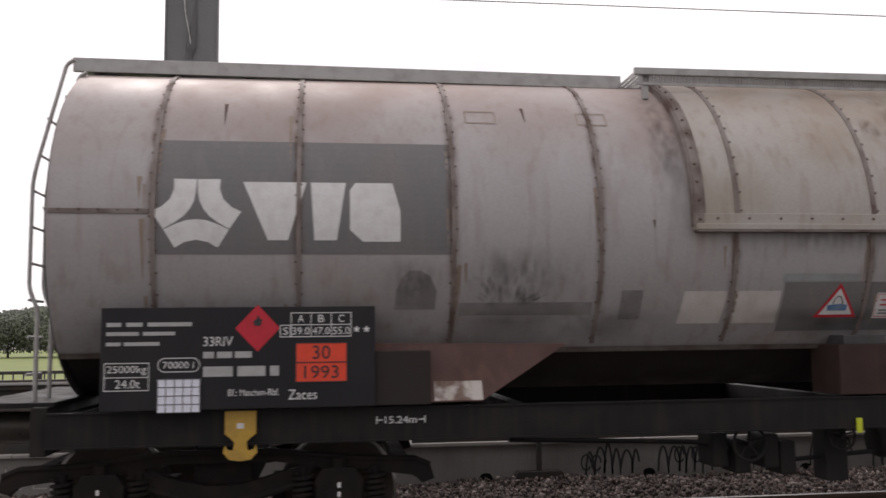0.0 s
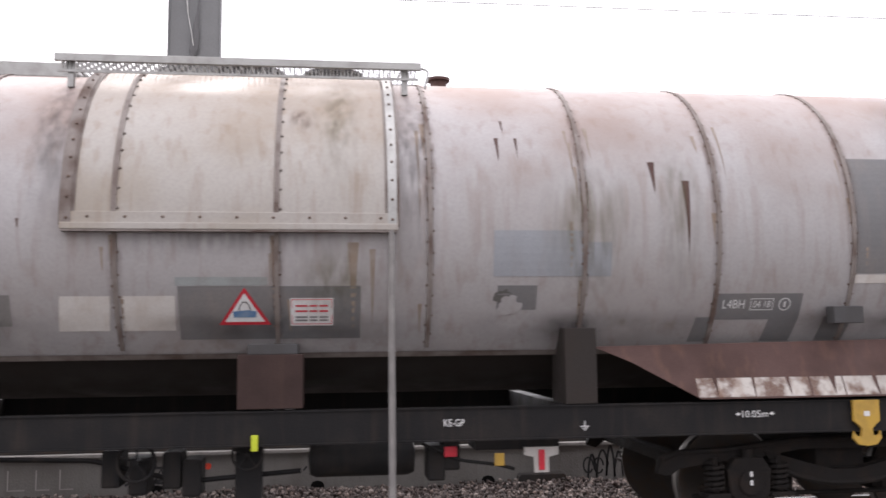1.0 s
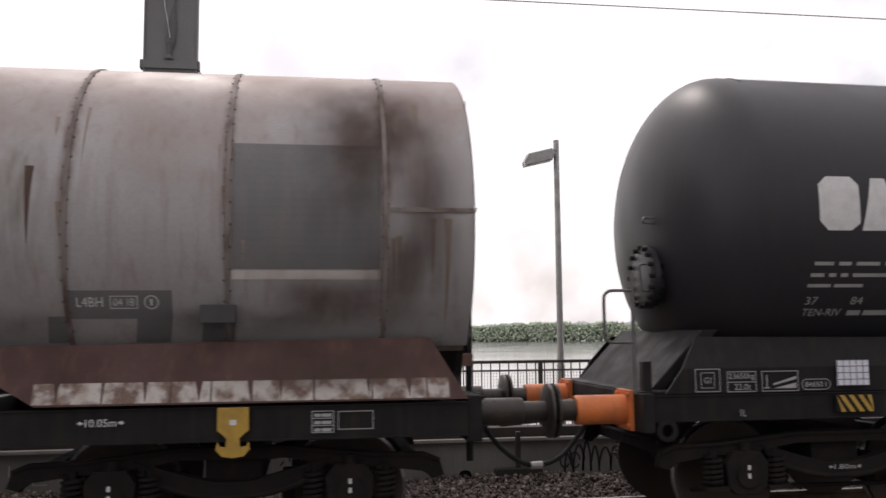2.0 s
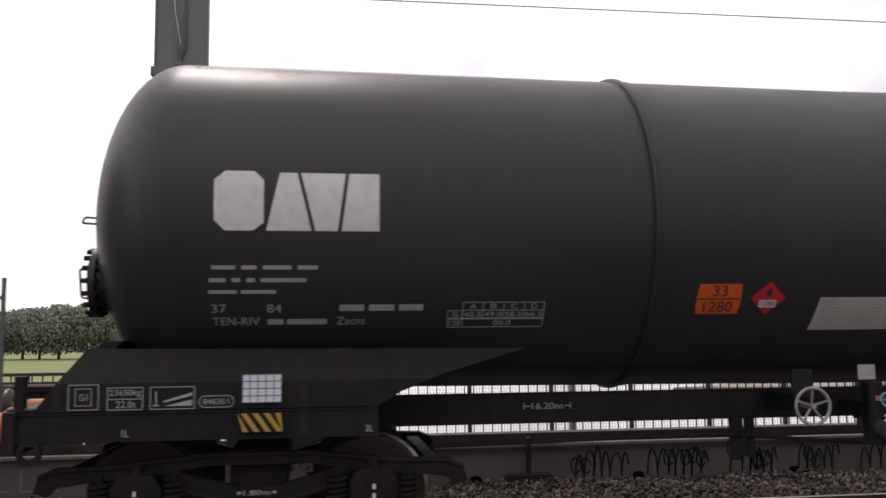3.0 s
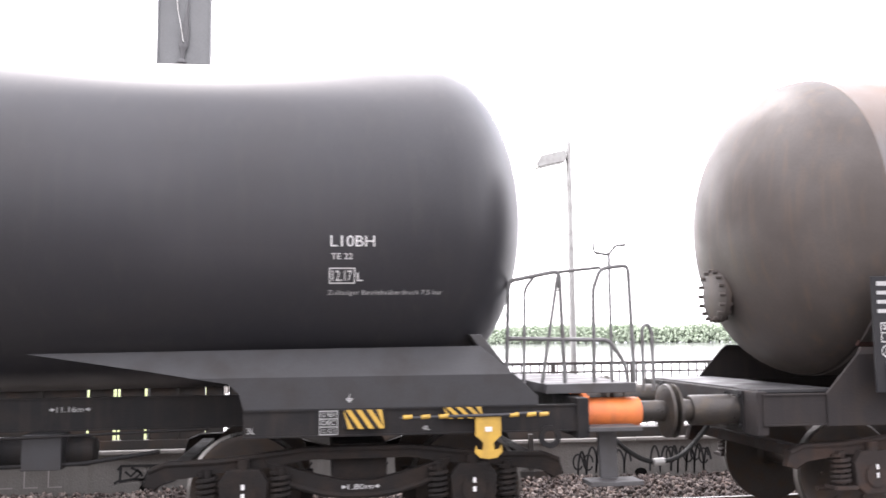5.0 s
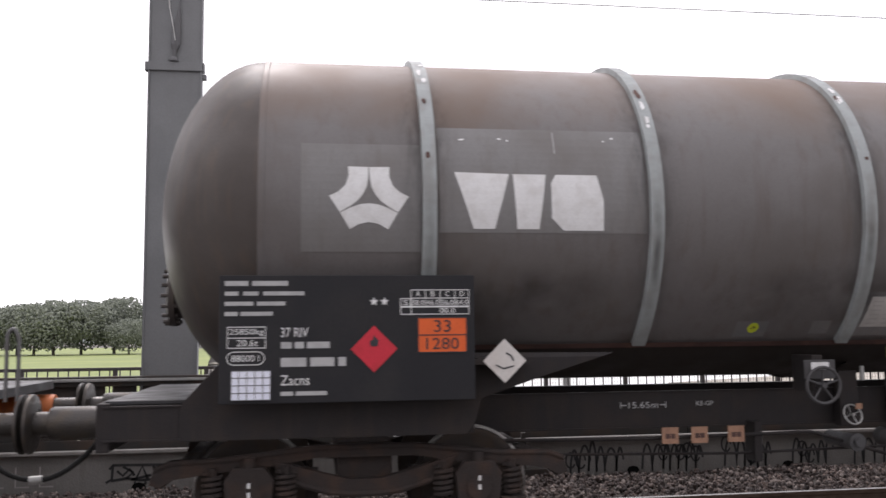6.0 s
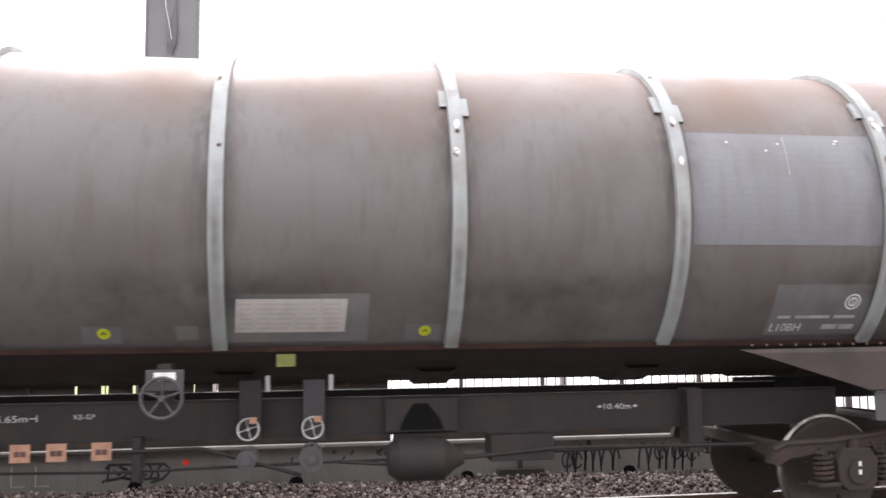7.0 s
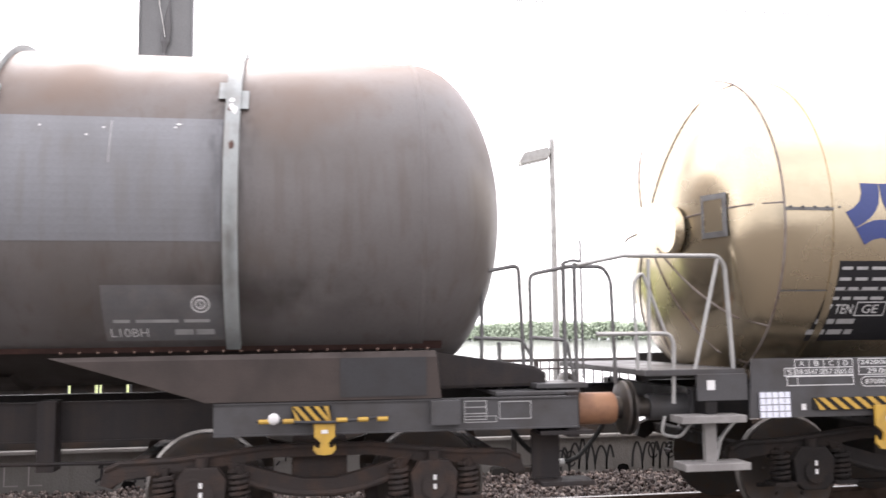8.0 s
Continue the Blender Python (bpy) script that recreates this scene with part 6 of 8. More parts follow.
# ---------------------------------------------------------------- black wagon
def black_wagon():
    R, Z = 1.45, 2.745
    w = wagon("tank_wagon", 19.76, "smooth black tank wagon with white markings and orange buffers")
    MID = 19.76

    def low(x):
        return 0.055 * max(0.0, 1 - abs(x - MID) / 6.2)

    def sag(bm):
        """The shell drops a little towards its middle, where it drains."""
        for v in bm.verts:
            v.co.z -= low(v.co.x)

    def side_low(r):
        return lambda u, z: side(r, Z - low(u))(u, z)

    at, at1, at2 = side_low(R + 0.003), side_low(R + 0.006), side_low(R + 0.010)
    bm = bmesh.new()
    lathe(bm, dish(13.52, R, 0.775, -1)[::-1] + [(MID, R)] + dish(25.84, R, 0.865, 1), Z, 112)
    sag(bm)
    part("tank", bm, "black_tank", w, "", True)
    for x in (17.38, 22.04):
        bm = bmesh.new()
        lathe(bm, [(x - 0.035, R - 0.004), (x - 0.03, R + 0.03), (x + 0.005, R + 0.034), (x + 0.02, R + 0.012), (x + 0.11, R + 0.010), (x + 0.125, R - 0.004)], Z, 96)
        sag(bm)
        part("stiffening_ring", bm, "black_tank", w, "", True)
    bm = bmesh.new()
    shell(bm, 13.52, MID, 74, 75, R - 0.006, Z, 0.012, 1)
    shell(bm, MID, 25.84, 74, 75, R - 0.006, Z, 0.012, 1)
    sag(bm)
    part("weld_seam", bm, "black_tank", w)
    bm = bmesh.new()
    shell(bm, 13.62, 16.1, 63, 63.5, R - 0.003, Z, 0.008, 1)
    shell(bm, 13.615, 13.63, 63, 74, R - 0.003, Z, 0.008, 6)
    sag(bm)
    part("weld_seam", bm, "black_tank", w)
    # pale patches paint the sheen along the black shell
    for k, (a, b, z0, z1) in enumerate(((13.6, 17.2, 3.2, 4.14), (17.0, 19.7, 3.0, 4.12), (19.8, 22.0, 2.8, 4.12), (22.1, 25.8, 2.4, 4.14), (22.5, 25.8, 1.8, 3.2), (13.6, 17.3, 1.9, 2.8))):
        patch("dust_film", a, b, z0, z1, side_low(R + 0.0032 + 0.0003 * k), w, "soft_dust", "thin pale dust film on black paint")
    # manhole on the left end, with bolts and grab irons
    bm = bmesh.new()
    lathe(bm, [(12.74, 0), (12.74, 0.25), (12.76, 0.30), (12.81, 0.30), (12.82, 0.25), (13.05, 0.24)], 2.22, 32, yc=-0.30)
    man = part("manhole", bm, "black_tank", w, "bolted black manhole cover", True)
    for k in range(16):
        a = math.tau * k / 16
        bm = bmesh.new()
        rod(bm, (12.705, -0.30 + 0.275 * math.cos(a), 2.22 + 0.275 * math.sin(a)), (12.84, -0.30 + 0.275 * math.cos(a), 2.22 + 0.275 * math.sin(a)), 0.022, 6)
        part("bolt", bm, "frame_black", man)
    piped("grab_iron", [(12.74, -0.45, 2.33), (12.66, -0.45, 2.33), (12.68, -0.45, 2.08), (12.76, -0.45, 2.08)], 0.010, "dull_rail", w, bend=0.03)
    piped("grab_iron", [(12.86, -0.5, 2.75), (12.70, -0.5, 2.76), (12.68, -0.5, 2.71), (12.86, -0.5, 2.70)], 0.010, "dull_rail", w, bend=0.02)
    # markings
    blk = [[(13.87, 2.93), (13.95, 3.0), (14.17, 3.0), (14.24, 2.93), (14.24, 2.60), (14.16, 2.54), (13.95, 2.54), (13.87, 2.62)],
           [(14.26, 2.54), (14.36, 2.99), (14.49, 2.99), (14.60, 2.54)],
           [(14.52, 2.99), (14.86, 2.99), (14.80, 2.54), (14.63, 2.54)],
           [(14.89, 2.99), (15.12, 2.99), (15.12, 2.54), (14.83, 2.54)]]
    word_blocks(blk, at, w)
    bars("company_line", 13.85, 14.65, 2.24, 2.29, at, w, "dim_white", (0.25, 0.45, 0.78))
    bars("phone_line", 13.83, 14.56, 2.145, 2.195, at, w, "dim_white", (0.2, 0.35, 0.5))
    bars("web_line", 13.82, 14.33, 2.06, 2.105, at, w, "dim_white", (0.45,))
    mark("wagon_code", "37", 13.84, 13.95, 1.925, 1.99, at, w, "dim_white")
    mark("wagon_code", "84", 14.26, 14.37, 1.925, 1.99, at, w, "dim_white")
    bars("wagon_number", 14.82, 15.48, 1.92, 2.0, at, w, "dim_white", (0.32, 0.68))
    mark("wagon_code", "TEN-RIV", 13.84, 14.2, 1.83, 1.89, at, w, "dim_white")
    bars("owner_code", 14.26, 14.72, 1.82, 1.89, at, w, "dim_white", (0.3,))
    mark("wagon_type", "Zacns", 14.80, 15.02, 1.83, 1.89, at, w, "dim_white")
    load_table(15.68, 16.47, 1.87, 2.0, at, w, "ABCD", ("40.5", "49.0", "58.0", "66.5"), "dim_white")
    framed("table_cell", 15.68, 16.47, 1.80, 1.87, at, w, "dim_white", 0.006, (), (0.16,))
    mark("table_number", "120", 15.70, 15.79, 1.815, 1.855, at, w, "dim_white")
    mark("table_number", "00.0", 16.06, 16.2, 1.815, 1.855, at, w, "dim_white")
    hazard_plate(17.755, 18.14, 1.885, 2.145, "33", "1280", at, w)
    d = diamond(18.38, 2.02, 0.155, at, w, label="red diamond placard with a flame and white number strip", rz=0.135)
    patch("number_strip", 18.305, 18.455, 1.945, 2.005, at1, d, "white")
    mark("placard_number", "1280", 18.32, 18.44, 1.957, 1.993, at2, d, "ink")
    info = patch("data_plate", 18.85, 19.72, 1.755, 2.025, at, w, "dull_plate", "pale data plate with unreadable lines", -0.035)
    for k in range(8):
        bars("plate_line", 18.87, 19.62, 1.775 + k * 0.03, 1.793 + k * 0.03, at1, info, "faint_print", (0.2 + 0.03 * k, 0.55, 0.8))
    patch("chevron_plate", 19.91, 20.24, 1.855, 2.015, at, w, "white", "white plate with a dark chevron", -0.02)
    bm = bmesh.new()
    ribbon(bm, [(19.92, 1.965), (20.07, 1.905), (20.23, 1.965)], 0.018, at1)
    part("chevron", bm, "ink", w)
    mark("tank_code", "L10BH", 24.96, 25.30, 2.40, 2.485, at, w)
    mark("tank_code", "TE 22", 24.965, 25.13, 2.305, 2.35, at, w, "white")
    framed("date_frame", 24.95, 25.15, 2.12, 2.24, at, w, w=0.008)
    mark("test_date", "12.17", 24.975, 25.125, 2.14, 2.22, at, w)
    mark("date_letter", "L", 25.165, 25.21, 2.14, 2.205, at, w)
    mark("pressure_note", "Zul\u00e4ssiger Betriebs\u00fcberdruck 7,5 bar", 24.94, 25.84, 2.025, 2.07, at, w, "dim_white")
    # saddles and skirts
    sheared("saddle_skirt", [(12.56, 1.19), (15.12, 1.19), (15.30, 1.30), (15.62, 1.43), (16.35, 1.63), (12.90, 1.66)], 1.22, 1.19, 1.40, -0.55, "frame_black", w, "black saddle skirt")
    sheared("saddle_skirt", [(26.62, 1.15), (26.62, 1.22), (26.18, 1.625), (22.66, 1.60), (23.6, 1.455), (24.18, 1.36), (24.27, 1.28), (24.30, 1.15)], 1.22, 1.19, 1.40, -0.75, "skirt_grey", w, "dusty grey saddle skirt")
    bm = bmesh.new()
    prism(bm, [(12.50, 1.20), (12.62, 1.20), (13.15, 1.72), (13.0, 1.72)], -1.0, 1.0, 0.01)
    part("end_gusset", bm, "frame_black", w)
    bm = bmesh.new()
    prism(bm, [(26.5, 1.20), (26.62, 1.20), (26.2, 1.72), (26.1, 1.72)], -1.0, 1.0, 0.01)
    part("end_gusset", bm, "frame_grey", w)
    sill("side_beam", 12.42, 15.12, 1.22, 0.965, 1.185, "frame_black", w)
    sill("side_beam", 24.30, 26.95, 1.22, 0.94, 1.15, "frame_black", w)
    sill("inner_sill", 15.0, 24.5, 0.55, 0.965, 1.232, "frame_black", w, far_top=1.14)
    for x in (15.06, 24.38):
        bm = bmesh.new()
        prism(bm, [(x - 0.05, 0.96), (x + 0.05, 0.96), (x + 0.05, 1.30), (x - 0.05, 1.30)], -1.2, 1.2, 0.005)
        part("bolster", bm, "frame_black", w)
    for x in (12.40, 26.98):
        boxed("headstock", (x - 0.05, x + 0.05, -1.25, 1.25, 0.88, 1.20), "frame_black", w, bev=0.01)
    boxed("end_deck", (12.36, 13.0, -1.18, 1.18, 1.19, 1.215), "frame_black", w)
    p, pl = on_plane(-1.238), on_plane(-1.236)
    framed("gauge_panel", 12.81, 13.03, 1.205, 1.395, p, w, "dim_white", 0.006)
    framed("gauge_frame", 12.86, 12.98, 1.235, 1.365, p, w, "dim_white", 0.005)
    mark("gauge", "G1", 12.89, 12.95, 1.275, 1.325, p, w, "dim_white")
    weight_box(13.09, 13.35, 1.20, 1.37, "23650kg", "22.0t", p, w, "dim_white")
    framed("ramp_panel", 13.40, 13.73, 1.20, 1.37, p, w, "dim_white", 0.006)
    bm = bmesh.new()
    flat(bm, [(13.50, 1.225), (13.71, 1.225), (13.71, 1.27)], p)
    flat(bm, [(13.50, 1.25), (13.71, 1.30), (13.71, 1.325), (13.50, 1.265)], p)
    rect(bm, 13.44, 13.45, 1.225, 1.335, p)
    rect(bm, 13.42, 13.47, 1.225, 1.235, p)
    part("ramp_symbol", bm, "dim_white", w)
    capsule(13.76, 14.02, 1.21, 1.295, "84650 l", p, w, "dim_white")
    grid_sheet(14.08, 14.38, 1.235, 1.455, -1.235, w)
    mark("axle_code", "1L", 13.20, 13.25, 1.0, 1.055, pl, w, "dim_white")
    mark("axle_code", "2L", 15.02, 15.08, 1.0, 1.05, pl, w, "dim_white")
    mark("axle_code", "3L", 24.33, 24.39, 0.975, 1.02, pl, w, "dim_white")
    mark("axle_code", "4L", 25.68, 25.74, 0.975, 1.01, pl, w, "dim_white")
    striped("shunter_step", 14.05, 14.39, 1.02, 1.16, -1.27, w)
    striped("shunter_step", 25.06, 25.38, 1.0, 1.145, -1.27, w)
    striped("shunter_step", 25.84, 26.16, 1.06, 1.15, -1.27, w)
    rope_hook(26.19, 1.075, -1.29, w, size=0.88)
    bm = bmesh.new()
    tube(bm, [(25.5, -1.31, 1.075), (25.9, -1.33, 1.085), (26.3, -1.33, 1.088), (26.62, -1.31, 1.10)], 0.012, 8)
    bar = part("shunter_bar", bm, "ink", w, "black grab bar with yellow sleeves", True)
    for a in (25.52, 25.66, 25.80, 26.36, 26.50, 26.60):
        bm = bmesh.new()
        rod(bm, (a, -1.318 - 0.008, 1.083), (a + 0.07, -1.318 - 0.008, 1.088), 0.017, 8)
        part("sleeve", bm, "yellow", bar)
    framed("revision_panel", 24.88, 25.02, 0.955, 1.14, pl, w, "dim_white", 0.006, (0.33, 0.66))
    for k, b in enumerate(("12 12 3", "DEC", "G REV")):
        mark("revision_text", b, 24.90, 25.0, 0.968 + k * 0.062, 1.004 + k * 0.062, pl, w, "dim_white")
    pi = on_plane(-0.566)
    span_mark("16.20m", 16.65, 1.115, 0.42, pi, w, False, "dim_white")
    span_mark("11.16m", 22.86, 1.14, 0.32, pi, w, True, "dim_white", 0.045)
    mark("brake_code", "MH-GP", 21.84, 22.05, 1.105, 1.145, pi, w, "dim_white")
    bm = bmesh.new()
    flat(bm, [(22.115 + 0.045 * math.cos(a), 1.128 + 0.045 * math.sin(a)) for a in (math.tau * k / 16 for k in range(16))], pi)
    part("brake_disc_sign", bm, "yellow", w, "yellow round brake sign")
    mark("brake_letter", "K", 22.10, 22.132, 1.105, 1.15, on_plane(-0.57), w, "ink")
    bars("brake_text", 22.18, 22.28, 1.11, 1.145, pi, w, "dim_white")
    bm = bmesh.new()
    for k, d in enumerate((0.03, 0.02, 0.01)):
        rect(bm, 25.11 - d, 25.11 + d, 1.225 - k * 0.012, 1.23 - k * 0.012, p)
    rect(bm, 25.108, 25.112, 1.23, 1.265, p)
    part("earth_sign", bm, "white", w)
    span_mark("1.80m", 14.19, 0.545, 0.30, on_plane(-1.125), w, True, "dim_white", 0.04)
    span_mark("1.80m", 25.20, 0.54, 0.30, on_plane(-1.125), w, True, "dim_white", 0.04)
    # discharge valves and handwheel
    handwheel("handwheel", 18.755, -1.24, 1.118, 0.152, "galv", w, "grey spoked handwheel")
    boxed("wheel_plate", (18.66, 18.85, -1.10, -1.06, 1.18, 1.42), "frame_black", w)
    boxed("wheel_arm", (18.70, 18.81, -1.06, -0.55, 1.06, 1.20), "frame_black", w)
    for x in (19.465, 20.04):
        boxed("valve_column", (x - 0.07, x + 0.07, -1.05, -0.93, 0.76, 1.30), "frame_black", w)
        boxed("column_arm", (x - 0.05, x + 0.05, -0.93, -0.55, 1.0, 1.12), "frame_black", w)
        boxed("valve_tag", (x - 0.08, x + 0.08, -0.93, -0.92, 1.315, 1.445), "dull_plate", w, "blank white tag", 0)
        handwheel("valve_wheel", x + 0.03, -1.2, 1.142, 0.086, "pale_blue", w, "worn pale blue valve handwheel", 0.5, 3, 0.03, 0.8)
        boxed("seal_tag", (x - 0.12, x - 0.075, -1.22, -1.21, 1.15, 1.19), "copper", w, "", 0)
        bm = bmesh.new()
        rod(bm, (x + 0.03, -1.17, 0.885), (x + 0.03, -0.8, 0.93), 0.07, 20)
        rod(bm, (x + 0.03, -1.21, 0.88), (x + 0.03, -1.17, 0.885), 0.082, 20)
        o = part("outlet", bm, "frame_grey", w, "capped discharge outlet", True)
        boxed("cap_lever", (x + 0.02, x + 0.055, -1.245, -1.215, 0.80, 0.93), "galv", o)
        piped("lamp_stub", [(x + 0.24, -0.93, 1.34), (x + 0.24, -0.93, 1.44)], 0.02, "galv", w)
    # brake gear
    boxed("equipment_beam", (20.25, 22.3, -0.95, -0.58, 0.90, 0.965), "skirt_grey", w)
    boxed("tag_rail", (20.75, 22.0, -0.955, -0.93, 0.77, 0.91), "frame_black", w)
    boxed("type_plate", (21.29, 21.5, -0.58, -0.57, 1.02, 1.12), "galv", w, "grey type plate", 0.002)
    bm = bmesh.new()
    lathe(bm, [(20.95, 0), (20.96, 0.09), (21.0, 0.12), (21.42, 0.12), (21.46, 0.09), (21.47, 0)], 0.74, 24, yc=-0.62)
    part("brake_cylinder", bm, "frame_black", w, "", True)
    bm = bmesh.new()
    lathe(bm, [(22.15, 0), (22.17, 0.1), (22.22, 0.125), (23.0, 0.125), (23.06, 0.1), (23.08, 0)], 0.80, 24, yc=-0.5)
    part("air_reservoir", bm, "frame_black", w, "", True)
    boxed("frame_box", (22.55, 22.85, -0.75, -0.5, 0.68, 0.96), "skirt_grey", w)
    boxed("hanger", (18.35, 18.45, -0.6, -0.5, 0.6, 0.97), "frame_black", w)
    boxed("hanger", (18.5, 18.56, -0.6, -0.5, 0.62, 0.97), "frame_black", w)
    for x, z, m, l in ((20.85, 0.855, "copper", "yellowed tag"), (21.06, 0.832, "dull_plate", "white tag with red print"), (21.765, 0.858, "dull_plate", "white tag with red arrow")):
        t = boxed("tag", (x, x + 0.15, -0.97, -0.96, z - 0.07, z + 0.06), m, w, l, 0)
        bars("tag_print", x + 0.03, x + 0.12, z - 0.03, z + 0.02, on_plane(-0.973), t, "red", (0.5,))
    boxed("tag_lever", (21.12, 21.15, -0.99, -0.975, 0.70, 0.80), "red", w, "red lever")
    boxed("grip", (20.79, 20.84, -0.98, -0.94, 0.91, 0.97), "yellow", w, "yellow grip")
    piped("brake_pipe", [(15.6, -0.62, 0.80), (18.2, -0.62, 0.84), (20.2, -0.62, 0.68), (20.9, -0.62, 0.66)], 0.018, "frame_black", w)
    piped("brake_pipe", [(21.4, -0.7, 0.72), (22.0, -0.7, 0.70), (23.0, -0.7, 0.72), (23.6, -0.7, 0.8)], 0.018, "frame_black", w)
    piped("control_rod", [(19.4, -0.8, 0.98), (20.9, -0.8, 0.90), (24.0, -0.8, 0.98)], 0.012, "frame_black", w)
    bogie(w, 14.19)
    bogie(w, 25.20)
    buffer(w, 12.34, 11.68, "buffer_orange", 0.125, 0.70)
    buffer(w, 27.05, 27.845, "buffer_orange", 0.125, 0.66)
    screw_coupling(10.98, 12.36, w)
    brake_hose(11.15, 12.1, -0.55, 0.93, 0.55, w)
    screw_coupling(27.02, 28.5, w)
    brake_hose(27.35, 28.35, -0.6, 0.93, 0.58, w)
    # handrails
    bm = bmesh.new()
    tube(bm, [(12.31, -1.18, 1.2), (12.31, -1.18, 2.2)], 0.018, 10)
    tube(bm, rounded([(12.30, -1.18, 2.05), (12.06, -1.18, 2.05), (12.06, -1.18, 1.62), (12.30, -1.18, 1.62)], 0.08), 0.014, 8)
    part("handrail", bm, "dull_rail", w, "dark looped shunter's handrail", True)
    boxed("lamp_bracket", (12.40, 12.47, -1.15, -1.05, 1.2, 1.46), "frame_black", w)
    dk = boxed("end_platform", (26.74, 27.52, -1.0, 1.0, 1.22, 1.30), "frame_grey", w, "grey end platform")
    piped("platform_rail", [(26.45, -0.8, 1.32), (26.48, -0.8, 2.17), (26.93, -0.8, 2.26), (26.96, -0.8, 1.30)], 0.018, "dull_rail", w)
    piped("platform_rail", [(26.92, -0.8, 2.24), (26.76, -0.8, 1.30)], 0.016, "dull_rail", w)
    piped("platform_rail", [(27.22, -0.8, 1.30), (27.23, -0.8, 2.1), (27.30, -0.8, 2.28), (27.55, -0.8, 2.31), (27.58, -0.8, 1.30)], 0.018, "dull_rail", w)
    piped("platform_rail", [(26.93, -0.8, 2.25), (27.30, -0.8, 2.29)], 0.014, "dull_rail", w)
    piped("platform_rail", [(26.48, -0.8, 1.68), (27.36, -0.8, 1.66), (27.50, -0.8, 1.45), (27.52, -0.8, 1.30)], 0.018, "dull_rail", w)
    piped("platform_rail", [(26.6, -0.8, 1.3), (26.62, -0.8, 2.1), (26.7, -0.8, 2.2)], 0.014, "dull_rail", w)
    piped("coupling_hook", [(27.66, -0.8, 1.22), (27.66, -0.8, 1.76), (27.71, -0.8, 1.80), (27.75, -0.8, 1.72), (27.75, -0.8, 1.22)], 0.016, "dull_rail", w)
    piped("valve_pole", [(27.38, -0.8, 1.3), (27.38, -0.8, 2.42)], 0.014, "dull_rail", w)
    piped("valve_fork", [(27.24, -0.8, 2.50), (27.25, -0.8, 2.42), (27.38, -0.8, 2.40), (27.44, -0.8, 2.48), (27.54, -0.8, 2.49)], 0.012, "dull_rail", w, bend=0.02)
    for z in (0.93, 0.50):
        boxed("footstep", (27.02, 27.46, -1.28, -1.02, z, z + 0.035), "frame_grey", w)
    bm = bmesh.new()
    prism(bm, [(27.17, 0.5), (27.31, 0.5), (27.31, 0.95), (27.15, 0.95)], -1.08, -1.03)
    part("step_back", bm, "frame_grey", w)
    for x, s in ((12.55, 1), (26.7, -1)):
        bm = bmesh.new()
        lathe(bm, [(-0.02, 0.05), (-0.02, 0.09), (0.02, 0.09), (0.02, 0.05), (-0.02, 0.05)], 0, 20)
        bmesh.ops.rotate(bm, verts=bm.verts, cent=(0, 0, 0), matrix=Matrix.Rotation(radians(90), 3, "Z"))
        bmesh.ops.translate(bm, verts=bm.verts, vec=(x, -1.24, 0.90))
        part("towing_eye", bm, "frame_black", w, "", True)


black_wagon()


